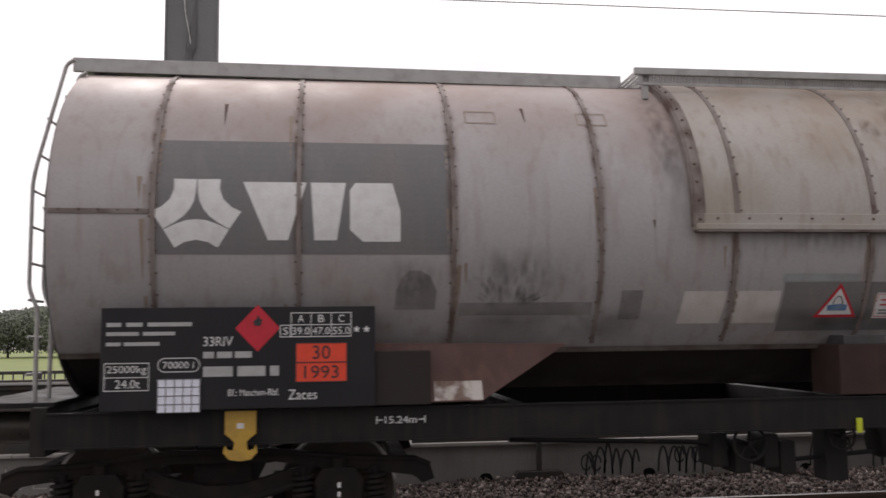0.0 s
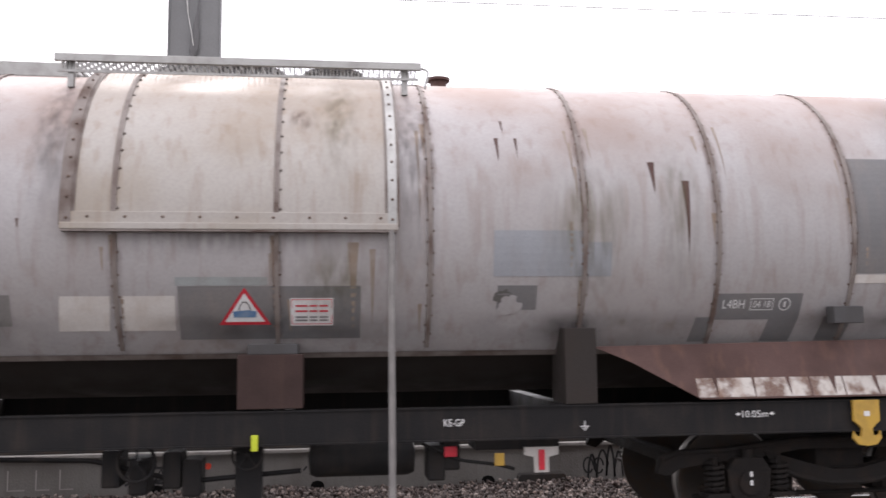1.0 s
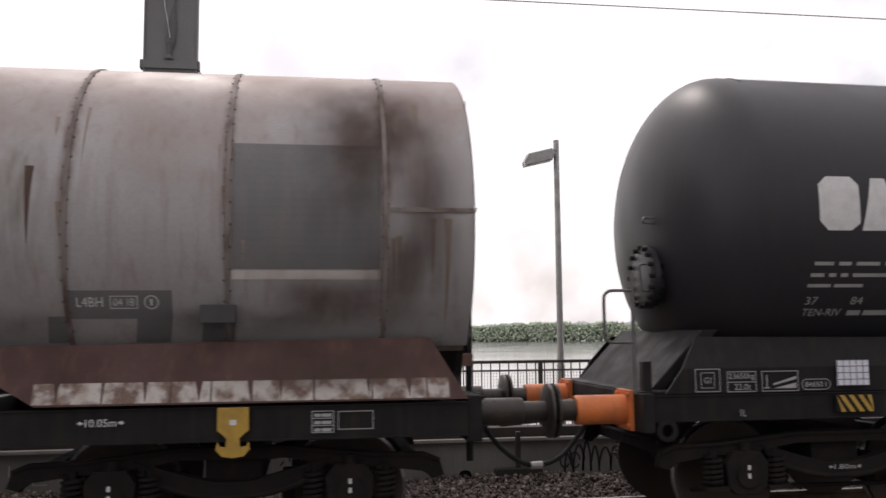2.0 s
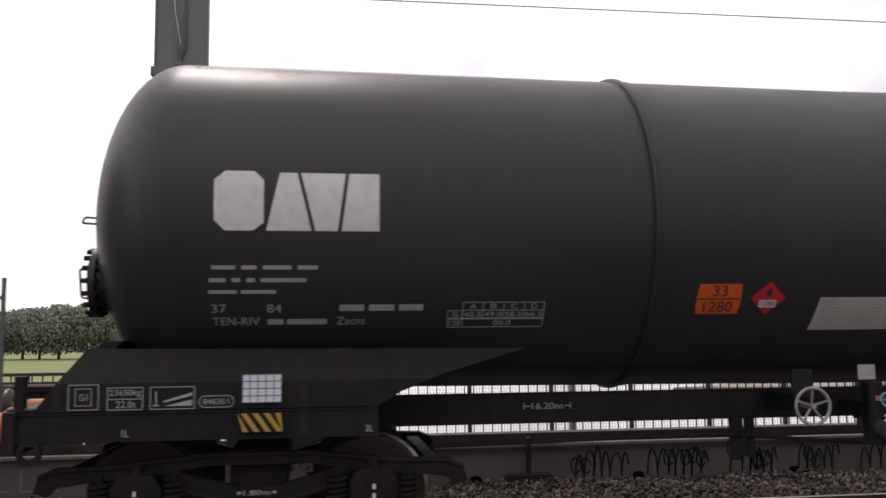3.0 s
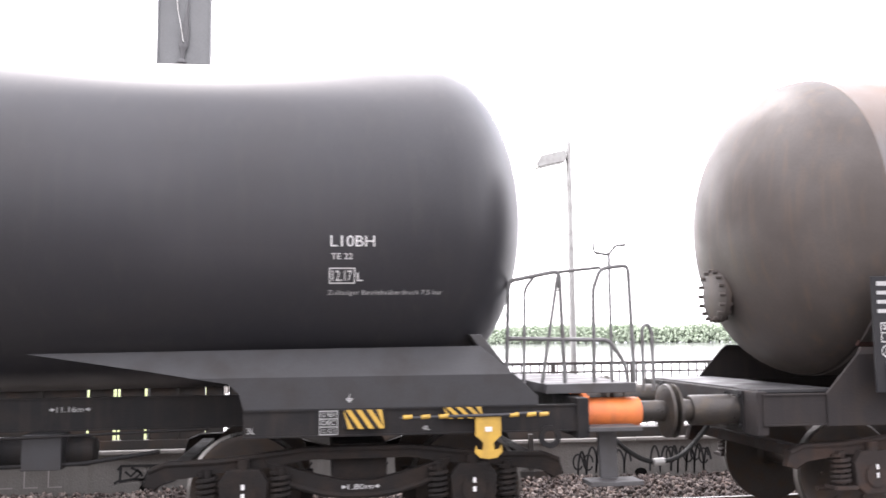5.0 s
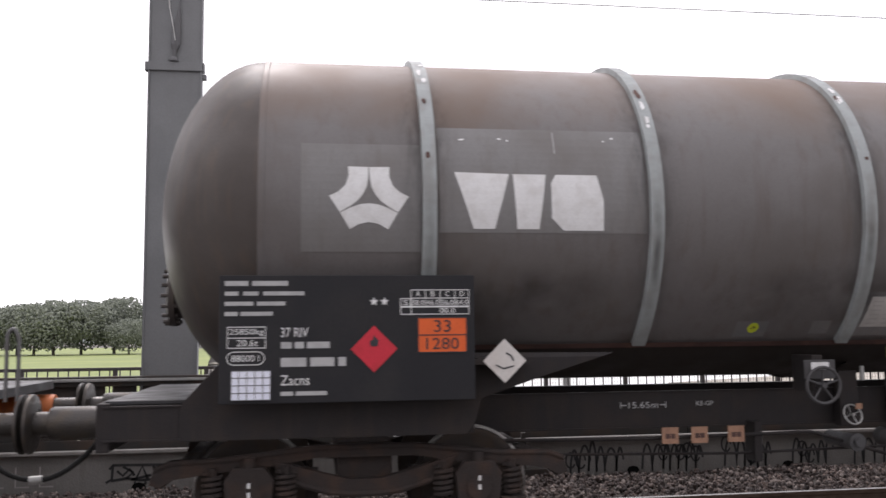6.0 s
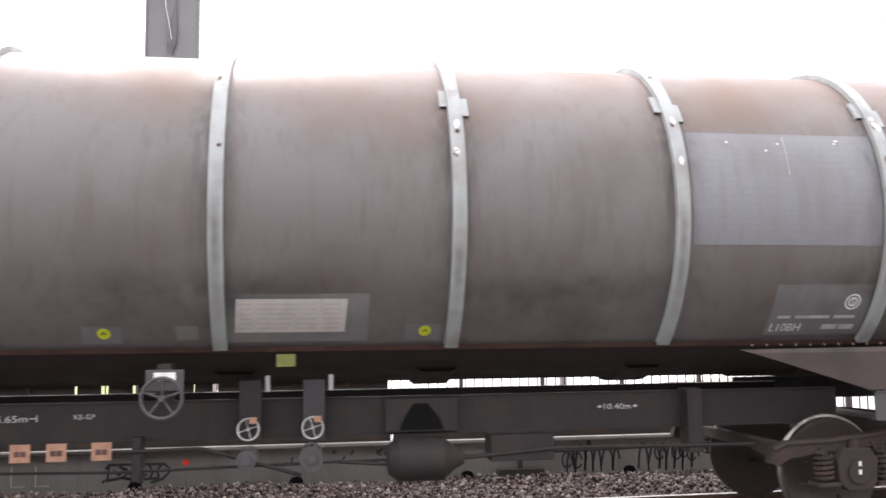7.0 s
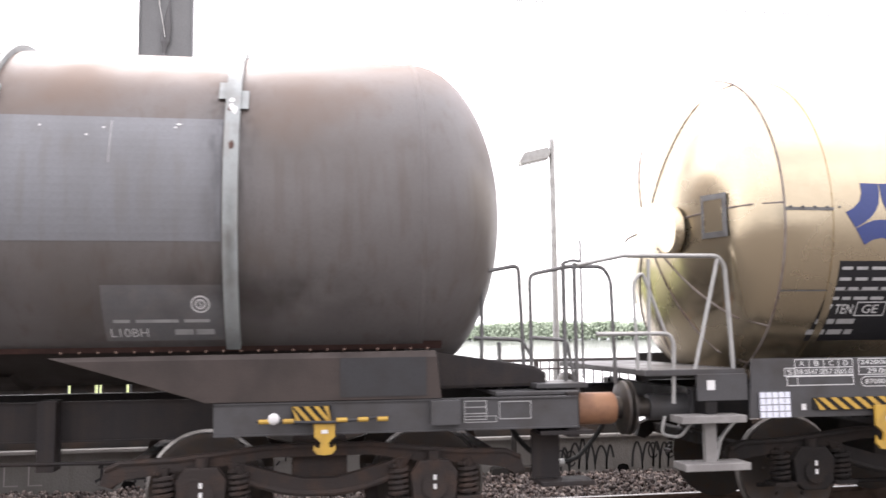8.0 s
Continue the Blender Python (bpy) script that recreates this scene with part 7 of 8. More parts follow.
# ---------------------------------------------------------------- sooty ribbed wagon
def ribbed_wagon():
    R, Z = 1.458, 2.748
    w = wagon("tank_wagon", 35.68, "sooty grey-brown tank wagon with pale stiffening rings")
    at, at1, at2 = side(R + 0.003, Z), side(R + 0.006, Z), side(R + 0.010, Z)
    bm = bmesh.new()
    lathe(bm, [(29.65, R)] + dish(41.71, R, 0.84, 1), Z, 112)
    part("tank", bm, "brown_tank", w, "", True)
    # the end facing left holds its shade in the colour, with brown staining
    bm = bmesh.new()
    lathe(bm, dish(29.65, R, 0.93, -1)[::-1], Z, 112)
    part("dished_end", bm, "sooty_end", w, "sooty brown dished tank end", True)
    bm = bmesh.new()
    for x in (29.65, 41.71):
        lathe(bm, [(x - 0.03, R - 0.004), (x - 0.02, R + 0.006), (x + 0.02, R + 0.006), (x + 0.03, R - 0.004)], Z, 96)
    part("weld_seam", bm, "brown_tank", w, "", True)
    for k, x in enumerate((30.94, 32.79, 34.66, 36.52, 38.36, 40.22)):
        bm = bmesh.new()
        lathe(bm, [(x - 0.055, R - 0.004), (x - 0.055, R + 0.05), (x + 0.055, R + 0.05), (x + 0.055, R - 0.004)], Z, 112, -50, 230)
        r = part("stiffening_ring", bm, "ring_grey", w, "pale blue-grey flat ring with chipped paint")
        at3 = side(R + 0.053, Z)
        for j in range(5):
            rng = random.Random(k * 9 + j)
            blot("chipped_paint", x + rng.uniform(-0.02, 0.02), rng.uniform(3.0, 4.1), 0.05, rng.uniform(0.04, 0.12), at3, r, "white" if j < 3 else "rust_apron", k * 7 + j, "", 9)
        patch("ring_soot", x - 0.054, x + 0.054, 1.66, 2.9, side(R + 0.0515, Z), r, "soft_soot_wide", "sooty film on the lower ring")
        if k > 2:
            for s in (-1, 1):
                bm = bmesh.new()
                shell(bm, x + s * 0.085 - 0.03, x + s * 0.085 + 0.03, 31 - 2 * s, 39 - 2 * s, R - 0.004, Z, 0.03, 2)
                part("ring_lug", bm, "ring_grey", r)
    for k, x in enumerate((30.94, 32.79, 34.66, 36.52, 38.36, 40.22)):
        patch("ring_stain", x - 0.30, x + 0.30, 1.66, 4.1, side(R + 0.004 + 0.0002 * (k % 2), Z), w, "soft_soot", "soot gathered beside a ring")
    for k in range(4):
        patch("soot_film", 29.8 + 3.0 * k, 33.2 + 3.0 * k, 1.63, 2.3, side(R + 0.0050 + 0.0002 * (k % 2), Z), w, "soft_soot_wide", "sooty film along the lower side")
    bm = bmesh.new()
    shell(bm, 29.6, 41.9, -52, -49.5, R - 0.004, Z, 0.03, 2)
    part("drip_ledge", bm, "rust_apron", w, "rusty ledge along the tank")
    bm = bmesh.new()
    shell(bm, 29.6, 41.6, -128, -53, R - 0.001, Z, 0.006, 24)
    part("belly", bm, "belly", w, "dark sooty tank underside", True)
    for x in (34.75, 36.45, 38.3, 40.1):
        bm = bmesh.new()
        lathe(bm, [(x - 0.2, R - 0.01), (x - 0.14, R + 0.04), (x + 0.14, R + 0.04), (x + 0.2, R - 0.01)], Z, 24, -115, -65)
        part("belly_pad", bm, "belly", w, "", True)
    patch("painted_panel", 31.02, 32.71, 2.50, 3.36, at, w, "panel_brown", "slightly paler painted panel")
    patch("painted_panel", 29.95, 30.88, 2.35, 3.2, at, w, "panel_brown", "slightly paler painted panel")
    emblem(30.47, 2.80, 0.265, at1, w)
    word_blocks([[(31.14, 2.98), (31.58, 2.97), (31.46, 2.53), (31.29, 2.53)], [(31.61, 2.97), (31.88, 2.97), (31.82, 2.53), (31.64, 2.53)],
                 [(31.92, 2.62), (32.02, 2.52), (32.35, 2.52), (32.35, 2.77), (32.30, 2.97), (31.96, 2.97), (31.92, 2.90)]], at1, w)
    patch("painted_panel", 38.46, 40.15, 2.41, 3.37, at, w, "panel_blue", "faded blue-grey painted panel")
    for k in range(10):
        rng = random.Random(k + 70)
        blot("chipped_paint", rng.uniform(31.1, 32.6) if k < 5 else rng.uniform(38.6, 40.1), 3.33 - rng.uniform(0, 0.12), rng.uniform(0.02, 0.06), 0.02, at1, w, "white", k, "", 8)
    patch("scraped_line", 39.327, 39.334, 3.0, 3.34, at1, w, "dim_white", "scraped white line")
    patch("scraped_line", 31.963, 31.972, 3.15, 3.34, at1, w, "dim_white", "scraped white line")
    patch("data_frame", 34.71, 35.83, 1.66, 2.03, at, w, "grey_panel", "grey data plate frame")
    info = patch("data_plate", 34.80, 35.66, 1.735, 1.99, at1, w, "dull_plate", "pale data plate with unreadable lines", -0.02)
    for k in range(6):
        bars("plate_line", 34.82, 35.6, 1.755 + k * 0.037, 1.775 + k * 0.037, at2, info, "faint_print", (0.15, 0.5 + 0.03 * k, 0.8))
    for x in (33.79, 36.29):
        b = patch("sticker_back", x - 0.16, x + 0.13, 1.66, 1.79, at, w, "grey_panel", "grey sticker back")
        bm = bmesh.new()
        flat(bm, [(x + 0.05 * math.cos(a), 1.735 + 0.042 * math.sin(a)) for a in (math.tau * k / 16 for k in range(16))], at1)
        part("round_sticker", bm, "green_yellow", b, "round lime sticker")
        bm = bmesh.new()
        ribbon(bm, [(x - 0.02, 1.725), (x, 1.745), (x + 0.02, 1.73)], 0.01, at2)
        part("sticker_sign", bm, "ink", b)
    patch("grey_square", 34.33, 34.5, 1.68, 1.79, at, w, "grey_panel", "grey painted square")
    patch("label_panel", 39.26, 40.15, 1.67, 2.09, at, w, "grey_panel", "dark grey label panel")
    bm = bmesh.new()
    for r in (0.066, 0.036):
        ribbon(bm, [(39.985 + r * math.cos(a), 1.945 + r * math.sin(a) * 0.9) for a in (math.tau * k / 20 for k in range(21))], 0.012, at1)
    part("code_ring", bm, "white", w)
    mark("code_digit", "5", 39.972, 39.998, 1.925, 1.965, at1, w)
    bars("pressure_note", 39.33, 40.05, 1.80, 1.84, at1, w, "dim_white", (0.2, 0.7))
    mark("tank_code", "L10BH", 39.30, 39.58, 1.70, 1.765, at1, w)
    bars("test_date", 39.78, 40.08, 1.70, 1.77, at1, w, "dim_white", (0.5,))
    # name board
    bd = boxed("name_board", (29.36, 31.27, -1.53, -1.51, 1.215, 2.16), "board", w, "black board with white wagon data", 0.004)
    p = on_plane(-1.534)
    bars("company_line", 29.40, 29.86, 2.07, 2.13, p, bd, "dim_white", (0.4,))
    bars("phone_line", 29.40, 29.98, 2.0, 2.05, p, bd, gaps=(0.2, 0.45))
    bars("web_line", 29.40, 29.84, 1.925, 1.975, p, bd, gaps=(0.5,))
    bars("web_line", 29.40, 29.75, 1.85, 1.90, p, bd, gaps=(0.3,))
    weight_box(29.42, 29.70, 1.62, 1.78, "25850kg", "20.6t", p, bd)
    capsule(29.42, 29.69, 1.50, 1.595, "88000 l", p, bd)
    grid_sheet(29.45, 29.74, 1.24, 1.46, -1.534, bd)
    mark("wagon_code", "37 RIV", 29.81, 30.01, 1.70, 1.77, p, bd)
    bars("owner_code", 29.81, 30.17, 1.60, 1.68, p, bd, gaps=(0.25, 0.5))
    bars("wagon_number", 29.81, 30.29, 1.46, 1.57, p, bd, gaps=(0.42, 0.85))
    mark("wagon_type", "Zacns", 29.81, 30.02, 1.345, 1.42, p, bd)
    bars("home_station", 29.81, 30.15, 1.26, 1.31, p, bd, "dim_white", (0.3,))
    diamond(30.50, 1.605, 0.175, p, bd, rz=0.175)
    for x in (30.50, 30.58):
        bm = bmesh.new()
        flat(bm, [(x + (0.035 if k % 2 == 0 else 0.014) * math.sin(k * math.pi / 5), 1.96 + (0.035 if k % 2 == 0 else 0.014) * math.cos(k * math.pi / 5)) for k in range(10)], p)
        part("star", bm, "white", bd)
    load_table(30.70, 31.23, 1.92, 2.05, p, bd, "ABCD", ("38.0", "46.0", "56.0", "64.0"))
    framed("table_cell", 30.70, 31.23, 1.86, 1.92, p, bd, "white", 0.006, (), (0.16,))
    mark("table_number", "00.0", 31.0, 31.12, 1.872, 1.91, p, bd)
    hazard_plate(30.83, 31.21, 1.57, 1.84, "33", "1280", p, bd)
    dp = on_plane(-1.49)
    bm = bmesh.new()
    flat(bm, [(31.51, 1.33), (31.68, 1.50), (31.51, 1.67), (31.34, 1.50)], dp)
    pl = part("placard", bm, "pale_patch", w, "grey-white diamond placard")
    bm = bmesh.new()
    ribbon(bm, [(31.44, 1.47), (31.50, 1.44), (31.58, 1.46)], 0.012, on_plane(-1.494))
    ribbon(bm, [(31.52, 1.56), (31.56, 1.54), (31.58, 1.50)], 0.014, on_plane(-1.494))
    part("placard_sign", bm, "ink", pl)
    boxed("placard_arm", (31.2, 31.7, -1.485, -1.1, 1.47, 1.52), "frame_dusty", w)
    # saddles
    sheared("saddle_skirt", [(38.90, 1.55), (39.5, 1.37), (39.98, 1.22), (40.04, 1.196), (41.84, 1.196), (41.80, 1.57)], 1.30, 1.27, 1.52, -0.6, "skirt_brown", w, "grimy brown saddle skirt")
    bm = bmesh.new()
    prism(bm, [(41.60, 1.56), (41.90, 1.54), (42.70, 1.42), (42.80, 1.36), (42.80, 1.25), (41.60, 1.235)], -0.92, 0.92, 0.03)
    part("end_support", bm, "frame_dusty", w, "dark tapering support under the tank end")
    patch("skirt_panel", 41.05, 41.72, 1.22, 1.52, on_plane(-1.306), w, "skirt_grey", "dark blue-grey painted square")
    bm = bmesh.new()
    for k in range(22):
        bmesh.ops.create_icosphere(bm, subdivisions=1, radius=0.012, matrix=Matrix.Translation((39.0 + 0.13 * k, -1.30, 1.585)))
    part("rivet", bm, "rivet", w)["kind"] = "stuff"
    sheared("saddle_skirt", [(32.46, 1.55), (31.86, 1.37), (31.36, 1.21), (31.3, 1.0), (31.24, 0.93), (29.06, 0.93), (29.06, 1.2), (29.41, 1.58)], 1.30, 1.27, 1.52, -0.6, "frame_dusty", w, "black saddle skirt")
    sill("side_beam", 28.5, 31.3, 1.28, 0.94, 1.2, "frame_dusty", w)
    sill("side_beam", 40.1, 42.95, 1.28, 0.94, 1.19, "frame_grey", w)
    sill("inner_sill", 31.0, 40.2, 0.55, 0.855, 1.18, "frame_dusty", w)
    for x in (28.5, 42.92):
        boxed("headstock", (x - 0.05, x + 0.05, -1.27, 1.27, 0.86, 1.22), "frame_dusty", w, bev=0.01)
    boxed("end_deck", (28.5, 29.2, -1.2, 1.2, 1.205, 1.235), "skirt_grey", w, "dark worn end deck")
    boxed("end_deck", (42.3, 43.0, -1.2, 1.2, 1.195, 1.225), "frame_grey", w, "pale worn end deck")
    bm = bmesh.new()
    lathe(bm, [(28.73, 0), (28.74, 0.2), (28.77, 0.27), (28.82, 0.27), (28.84, 0.2), (29.10, 0.2)], 2.08, 32, yc=0.12)
    man = part("manhole", bm, "sooty_end", w, "bolted manhole cover", True)
    for k in range(16):
        a = math.tau * k / 16
        bm = bmesh.new()
        rod(bm, (28.71, 0.12 + 0.245 * math.cos(a), 2.08 + 0.245 * math.sin(a)), (28.85, 0.12 + 0.245 * math.cos(a), 2.08 + 0.245 * math.sin(a)), 0.018, 6)
        part("bolt", bm, "sooty_end", man)
    ps = on_plane(-1.296)
    framed("revision_panel", 42.02, 42.20, 1.02, 1.17, ps, w, "dim_white", 0.006, (0.33, 0.66))
    framed("blank_panel", 42.30, 42.56, 1.02, 1.16, ps, w, "dim_white", 0.006)
    framed("revision_panel", 42.02, 42.28, 1.0, 1.05, ps, w, "dim_white", 0.005)
    boxed("step_box", (41.75, 41.98, -1.36, -1.3, 0.99, 1.18), "frame_grey", w)
    pi = on_plane(-0.566)
    span_mark("15.65m", 32.97, 1.06, 0.42, pi, w, False, "dim_white")
    mark("brake_code", "KE-GP", 33.47, 33.63, 1.045, 1.085, pi, w, "dim_white")
    span_mark("10.40m", 38.08, 1.05, 0.38, pi, w, True, "dim_white", 0.05)
    rope_hook(40.93, 1.045, -1.34, w, size=0.68)
    striped("shunter_step", 40.68, 40.98, 1.045, 1.16, -1.34, w)
    bm = bmesh.new()
    tube(bm, [(40.42, -1.36, 1.06), (40.75, -1.38, 1.045), (41.0, -1.38, 1.04), (41.42, -1.36, 1.075)], 0.012, 8)
    bar = part("shunter_bar", bm, "ink", w, "black grab bar with yellow sleeves", True)
    for a in (40.44, 40.62, 41.02, 41.18, 41.33):
        bm = bmesh.new()
        rod(bm, (a, -1.38, 1.055), (a + 0.08, -1.38, 1.055), 0.018, 8)
        part("sleeve", bm, "yellow", bar)
    bm = bmesh.new()
    bmesh.ops.create_icosphere(bm, subdivisions=2, radius=0.045, matrix=Matrix.Translation((40.55, -1.39, 1.075)) @ Matrix.Diagonal((1, 0.4, 1, 1)))
    part("knob", bm, "white", w, "round white reflector", True)
    # valves and handwheel
    handwheel("handwheel", 34.27, -1.30, 1.25, 0.15, "frame_grey", w, "dark five-spoked handwheel")
    boxed("wheel_plate", (34.14, 34.42, -1.24, -1.22, 1.30, 1.46), "frame_grey", w)
    boxed("wheel_tag", (34.2, 34.36, -1.246, -1.242, 1.38, 1.44), "white", w, "", 0)
    boxed("wheel_arm", (34.22, 34.32, -1.22, -0.9, 1.2, 1.5), "frame_dusty", w)
    for x, m in ((34.88, "frame_dusty"), (35.40, "skirt_grey")):
        boxed("valve_column", (x - 0.09, x + 0.09, -0.70, -0.60, 0.84, 1.34), m, w)
        handwheel("valve_wheel", x - 0.01, -0.76, 0.95, 0.085, "galv", w, "small valve handwheel", 0.4, 4)
        boxed("seal_tag", (x, x + 0.06, -0.80, -0.79, 1.0, 1.05), "copper", w, "", 0)
        bm = bmesh.new()
        rod(bm, (x - 0.02, -0.80, 0.71), (x - 0.02, -0.4, 0.71), 0.085 if m == "skirt_grey" else 0.07, 20)
        rod(bm, (x - 0.02, -0.83, 0.71), (x - 0.02, -0.80, 0.71), 0.10 if m == "skirt_grey" else 0.08, 20)
        rod(bm, (x - 0.02, -0.86, 0.71), (x - 0.02, -0.83, 0.71), 0.04, 12)
        part("outlet", bm, "frame_grey", w, "capped grey discharge outlet", True)
        piped("lamp_stub", [(x + 0.14, -0.7, 1.25), (x + 0.14, -0.7, 1.38)], 0.022, "galv", w)
    boxed("lime_sticker", (35.10, 35.25, -0.96, -0.95, 1.46, 1.56), "faded_lime", w, "faded lime sticker", 0)
    for x, m in ((33.05, "copper"), (33.32, "copper"), (33.66, "copper")):
        t = boxed("tag", (x, x + 0.15, -0.78, -0.77, 0.74, 0.88), m, w, "tan warning tag", 0)
        bars("tag_print", x + 0.03, x + 0.12, 0.77, 0.84, on_plane(-0.783), t, "rust_apron", (0.5,))
    boxed("hanger", (33.95, 34.02, -0.7, -0.5, 0.55, 0.9), "frame_dusty", w)
    bm = bmesh.new()
    prism(bm, [(36.0, 1.16), (36.62, 1.16), (36.62, 0.88), (36.0, 0.88)], -0.64, -0.58, 0.01)
    br = part("cylinder_bracket", bm, "frame_dusty", w)
    # black plate paints the dark of the bracket's opening
    bm = bmesh.new()
    prism(bm, [(36.12, 0.90), (36.50, 0.90), (36.46, 1.0), (36.36, 1.12), (36.24, 1.12), (36.16, 1.0)], -0.65, -0.642)
    part("bracket_opening", bm, "void", br)
    bm = bmesh.new()
    lathe(bm, [(36.0, 0), (36.02, 0.12), (36.1, 0.185), (36.48, 0.185), (36.58, 0.1), (36.66, 0.06), (36.66, 0)], 0.66, 28, yc=-0.66)
    part("brake_cylinder", bm, "frame_dusty", w, "dusty black brake cylinder", True)
    boxed("equipment_box", (36.9, 37.45, -0.7, -0.4, 0.62, 0.84), "frame_dusty", w)
    boxed("hanger", (38.68, 38.82, -0.7, -0.5, 0.64, 1.2), "frame_dusty", w)
    piped("brake_pipe", [(35.6, -0.7, 0.66), (36.1, -0.7, 0.62), (37.5, -0.7, 0.72), (39.3, -0.7, 0.70)], 0.016, "frame_dusty", w)
    piped("brake_pipe", [(31.6, -0.7, 0.80), (33.0, -0.7, 0.78), (34.5, -0.7, 0.80), (35.3, -0.7, 0.56)], 0.016, "frame_dusty", w)
    piped("control_rod", [(32.0, -0.62, 0.66), (33.8, -0.62, 0.62), (38.8, -0.62, 0.70)], 0.012, "frame_dusty", w)
    bogie(w, 30.46, material="bogie_dusty")
    bogie(w, 40.90, material="bogie_dusty")
    buffer(w, 28.46, 27.865, "grease", 0.13, 0.72)
    buffer(w, 42.97, 43.495, "buffer_brown", 0.135, 0.80)
    screw_coupling(42.97, 44.1, w)
    brake_hose(42.55, 43.4, -0.6, 0.9, 0.56, w)
    # end platform with railing and steps
    piped("platform_rail", [(42.26, -0.8, 1.3), (42.28, -0.8, 2.22), (42.60, -0.8, 2.28), (42.64, -0.8, 1.25)], 0.018, "dull_rail", w)
    piped("platform_rail", [(42.70, -0.8, 1.25), (42.70, -0.8, 2.2), (43.05, -0.8, 2.27), (43.36, -0.8, 2.27), (43.43, -0.8, 2.15), (43.45, -0.8, 1.25)], 0.018, "dull_rail", w)
    piped("platform_rail", [(42.2, -0.8, 1.66), (42.62, -0.8, 1.64), (42.70, -0.8, 1.50)], 0.016, "dull_rail", w)
    piped("platform_rail", [(42.68, -0.8, 1.66), (43.02, -0.8, 1.63), (43.08, -0.8, 1.25)], 0.016, "dull_rail", w)
    for x in (42.42, 43.0, 43.1):
        piped("rail_post", [(x, -0.8, 1.2), (x, -0.8, 2.3 if x > 42.9 else 1.62)], 0.02, "dull_rail", w)
    piped("signal_iron", [(43.0, -0.8, 2.3), (43.1, -0.8, 2.33), (43.18, -0.8, 2.3)], 0.014, "dull_rail", w)
    piped("signal_iron", [(43.16, -0.8, 1.3), (43.16, -0.8, 2.5)], 0.012, "dull_rail", w)
    boxed("deck_step", (42.66, 43.1, -1.1, -0.6, 1.24, 1.28), "frame_grey", w)
    boxed("footstep", (42.64, 43.08, -1.28, -1.0, 0.88, 0.915), "frame_dusty", w)
    boxed("footstep", (42.64, 43.08, -1.28, -1.0, 0.48, 0.515), "frame_dusty", w)
    boxed("step_back", (42.62, 42.86, -1.05, -1.02, 0.5, 0.9), "frame_dusty", w)


ribbed_wagon()


# ---------------------------------------------------------------- beige clad wagon
def beige_wagon():
    R, Z = 1.473, 2.68
    w = wagon("tank_wagon", 51.3, "brushed beige metal-clad tank wagon with blue emblem and black frame")
    at, at1, at2 = side(R + 0.003, Z), side(R + 0.006, Z), side(R + 0.010, Z)
    x0, x1, tip = 44.72, 57.9, 44.10
    bm = bmesh.new()
    lathe(bm, [(x0, R), (x1, R), (x1 + 0.5, 0.5), (x1 + 0.5, 0)], Z, 112)
    part("tank_cladding", bm, "steel_clad", w, "", True)
    bm = bmesh.new()
    dome = lambda r: x0 - (x0 - tip) * math.sqrt(max(0.0, 1 - (r / R) ** 2))
    lathe(bm, [(dome(R * k / 16), R * k / 16) for k in range(17)], Z, 96)
    end = part("end_dome", bm, "steel_clad", w, "beige riveted end cladding", True)
    for a in (3, 62, 118, -40, -95, 180, 235, 300):
        c, s = math.cos(radians(a)), math.sin(radians(a))
        bm = bmesh.new()
        tube(bm, [(dome(r) - 0.002, -r * c, Z + r * s) for r in (R * (0.2 + 0.08 * k) for k in range(11))], 0.009, 5)
        for k in range(9):
            r = R * (0.25 + 0.083 * k)
            bmesh.ops.create_icosphere(bm, subdivisions=1, radius=0.011, matrix=Matrix.Translation((dome(r) - 0.004, -r * c, Z + r * s)))
        part("end_seam", bm, "strap", end)
    bm = bmesh.new()
    lathe(bm, [(x0 - 0.009, R - 0.004), (x0 - 0.007, R + 0.006), (x0 + 0.007, R + 0.006), (x0 + 0.009, R - 0.004)], Z, 96)
    part("rim_seam", bm, "strap", end, "", True)
    bm = bmesh.new()
    lathe(bm, [(tip - 0.03, 0), (tip - 0.03, 0.20), (tip + 0.0, 0.22), (tip + 0.05, 0.22)], Z - 0.06, 32, yc=-0.55)
    part("inspection_cover", bm, "steel_clad", end, "round beige inspection cover", True)
    bm = bmesh.new()
    ya, yb = -1.20, -0.95
    for z0, z1, d, y0, y1 in ((2.50, 2.88, 0.02, ya, yb),):
        xs = lambda y: dome(abs(y)) - d
        vs = [bm.verts.new((xs(y), y, z)) for y, z in ((y0, z0), (y1, z0), (y1, z1), (y0, z1))]
        vi = [bm.verts.new((xs(y) - 0.005, y, z)) for y, z in ((y0 + 0.035, z0 + 0.05), (y1 - 0.035, z0 + 0.05), (y1 - 0.035, z1 - 0.05), (y0 + 0.035, z1 - 0.05))]
        for k in range(4):
            bm.faces.new((vs[k], vs[(k + 1) % 4], vi[(k + 1) % 4], vi[k]))
    part("hatch_frame", bm, "dull_rail", end, "riveted dark hatch frame")
    bm = bmesh.new()
    bm.faces.new([bm.verts.new((xs(y) - 0.001, y, z)) for y, z in ((ya + 0.035, 2.55), (yb - 0.035, 2.55), (yb - 0.035, 2.83), (ya + 0.035, 2.83))])
    part("hatch_pane", bm, "steel_clad", end, "pale square hatch cover")
    straps(w, (45.19, 47.6, 50.0, 52.4, 54.8, 57.2), R, Z, -178, 178, 0.07, 0.010, "steel_clad", False, "cladding_band")
    bm = bmesh.new()
    shell(bm, x0, 45.16, 0.4, 1.4, R - 0.003, Z, 0.012, 1)
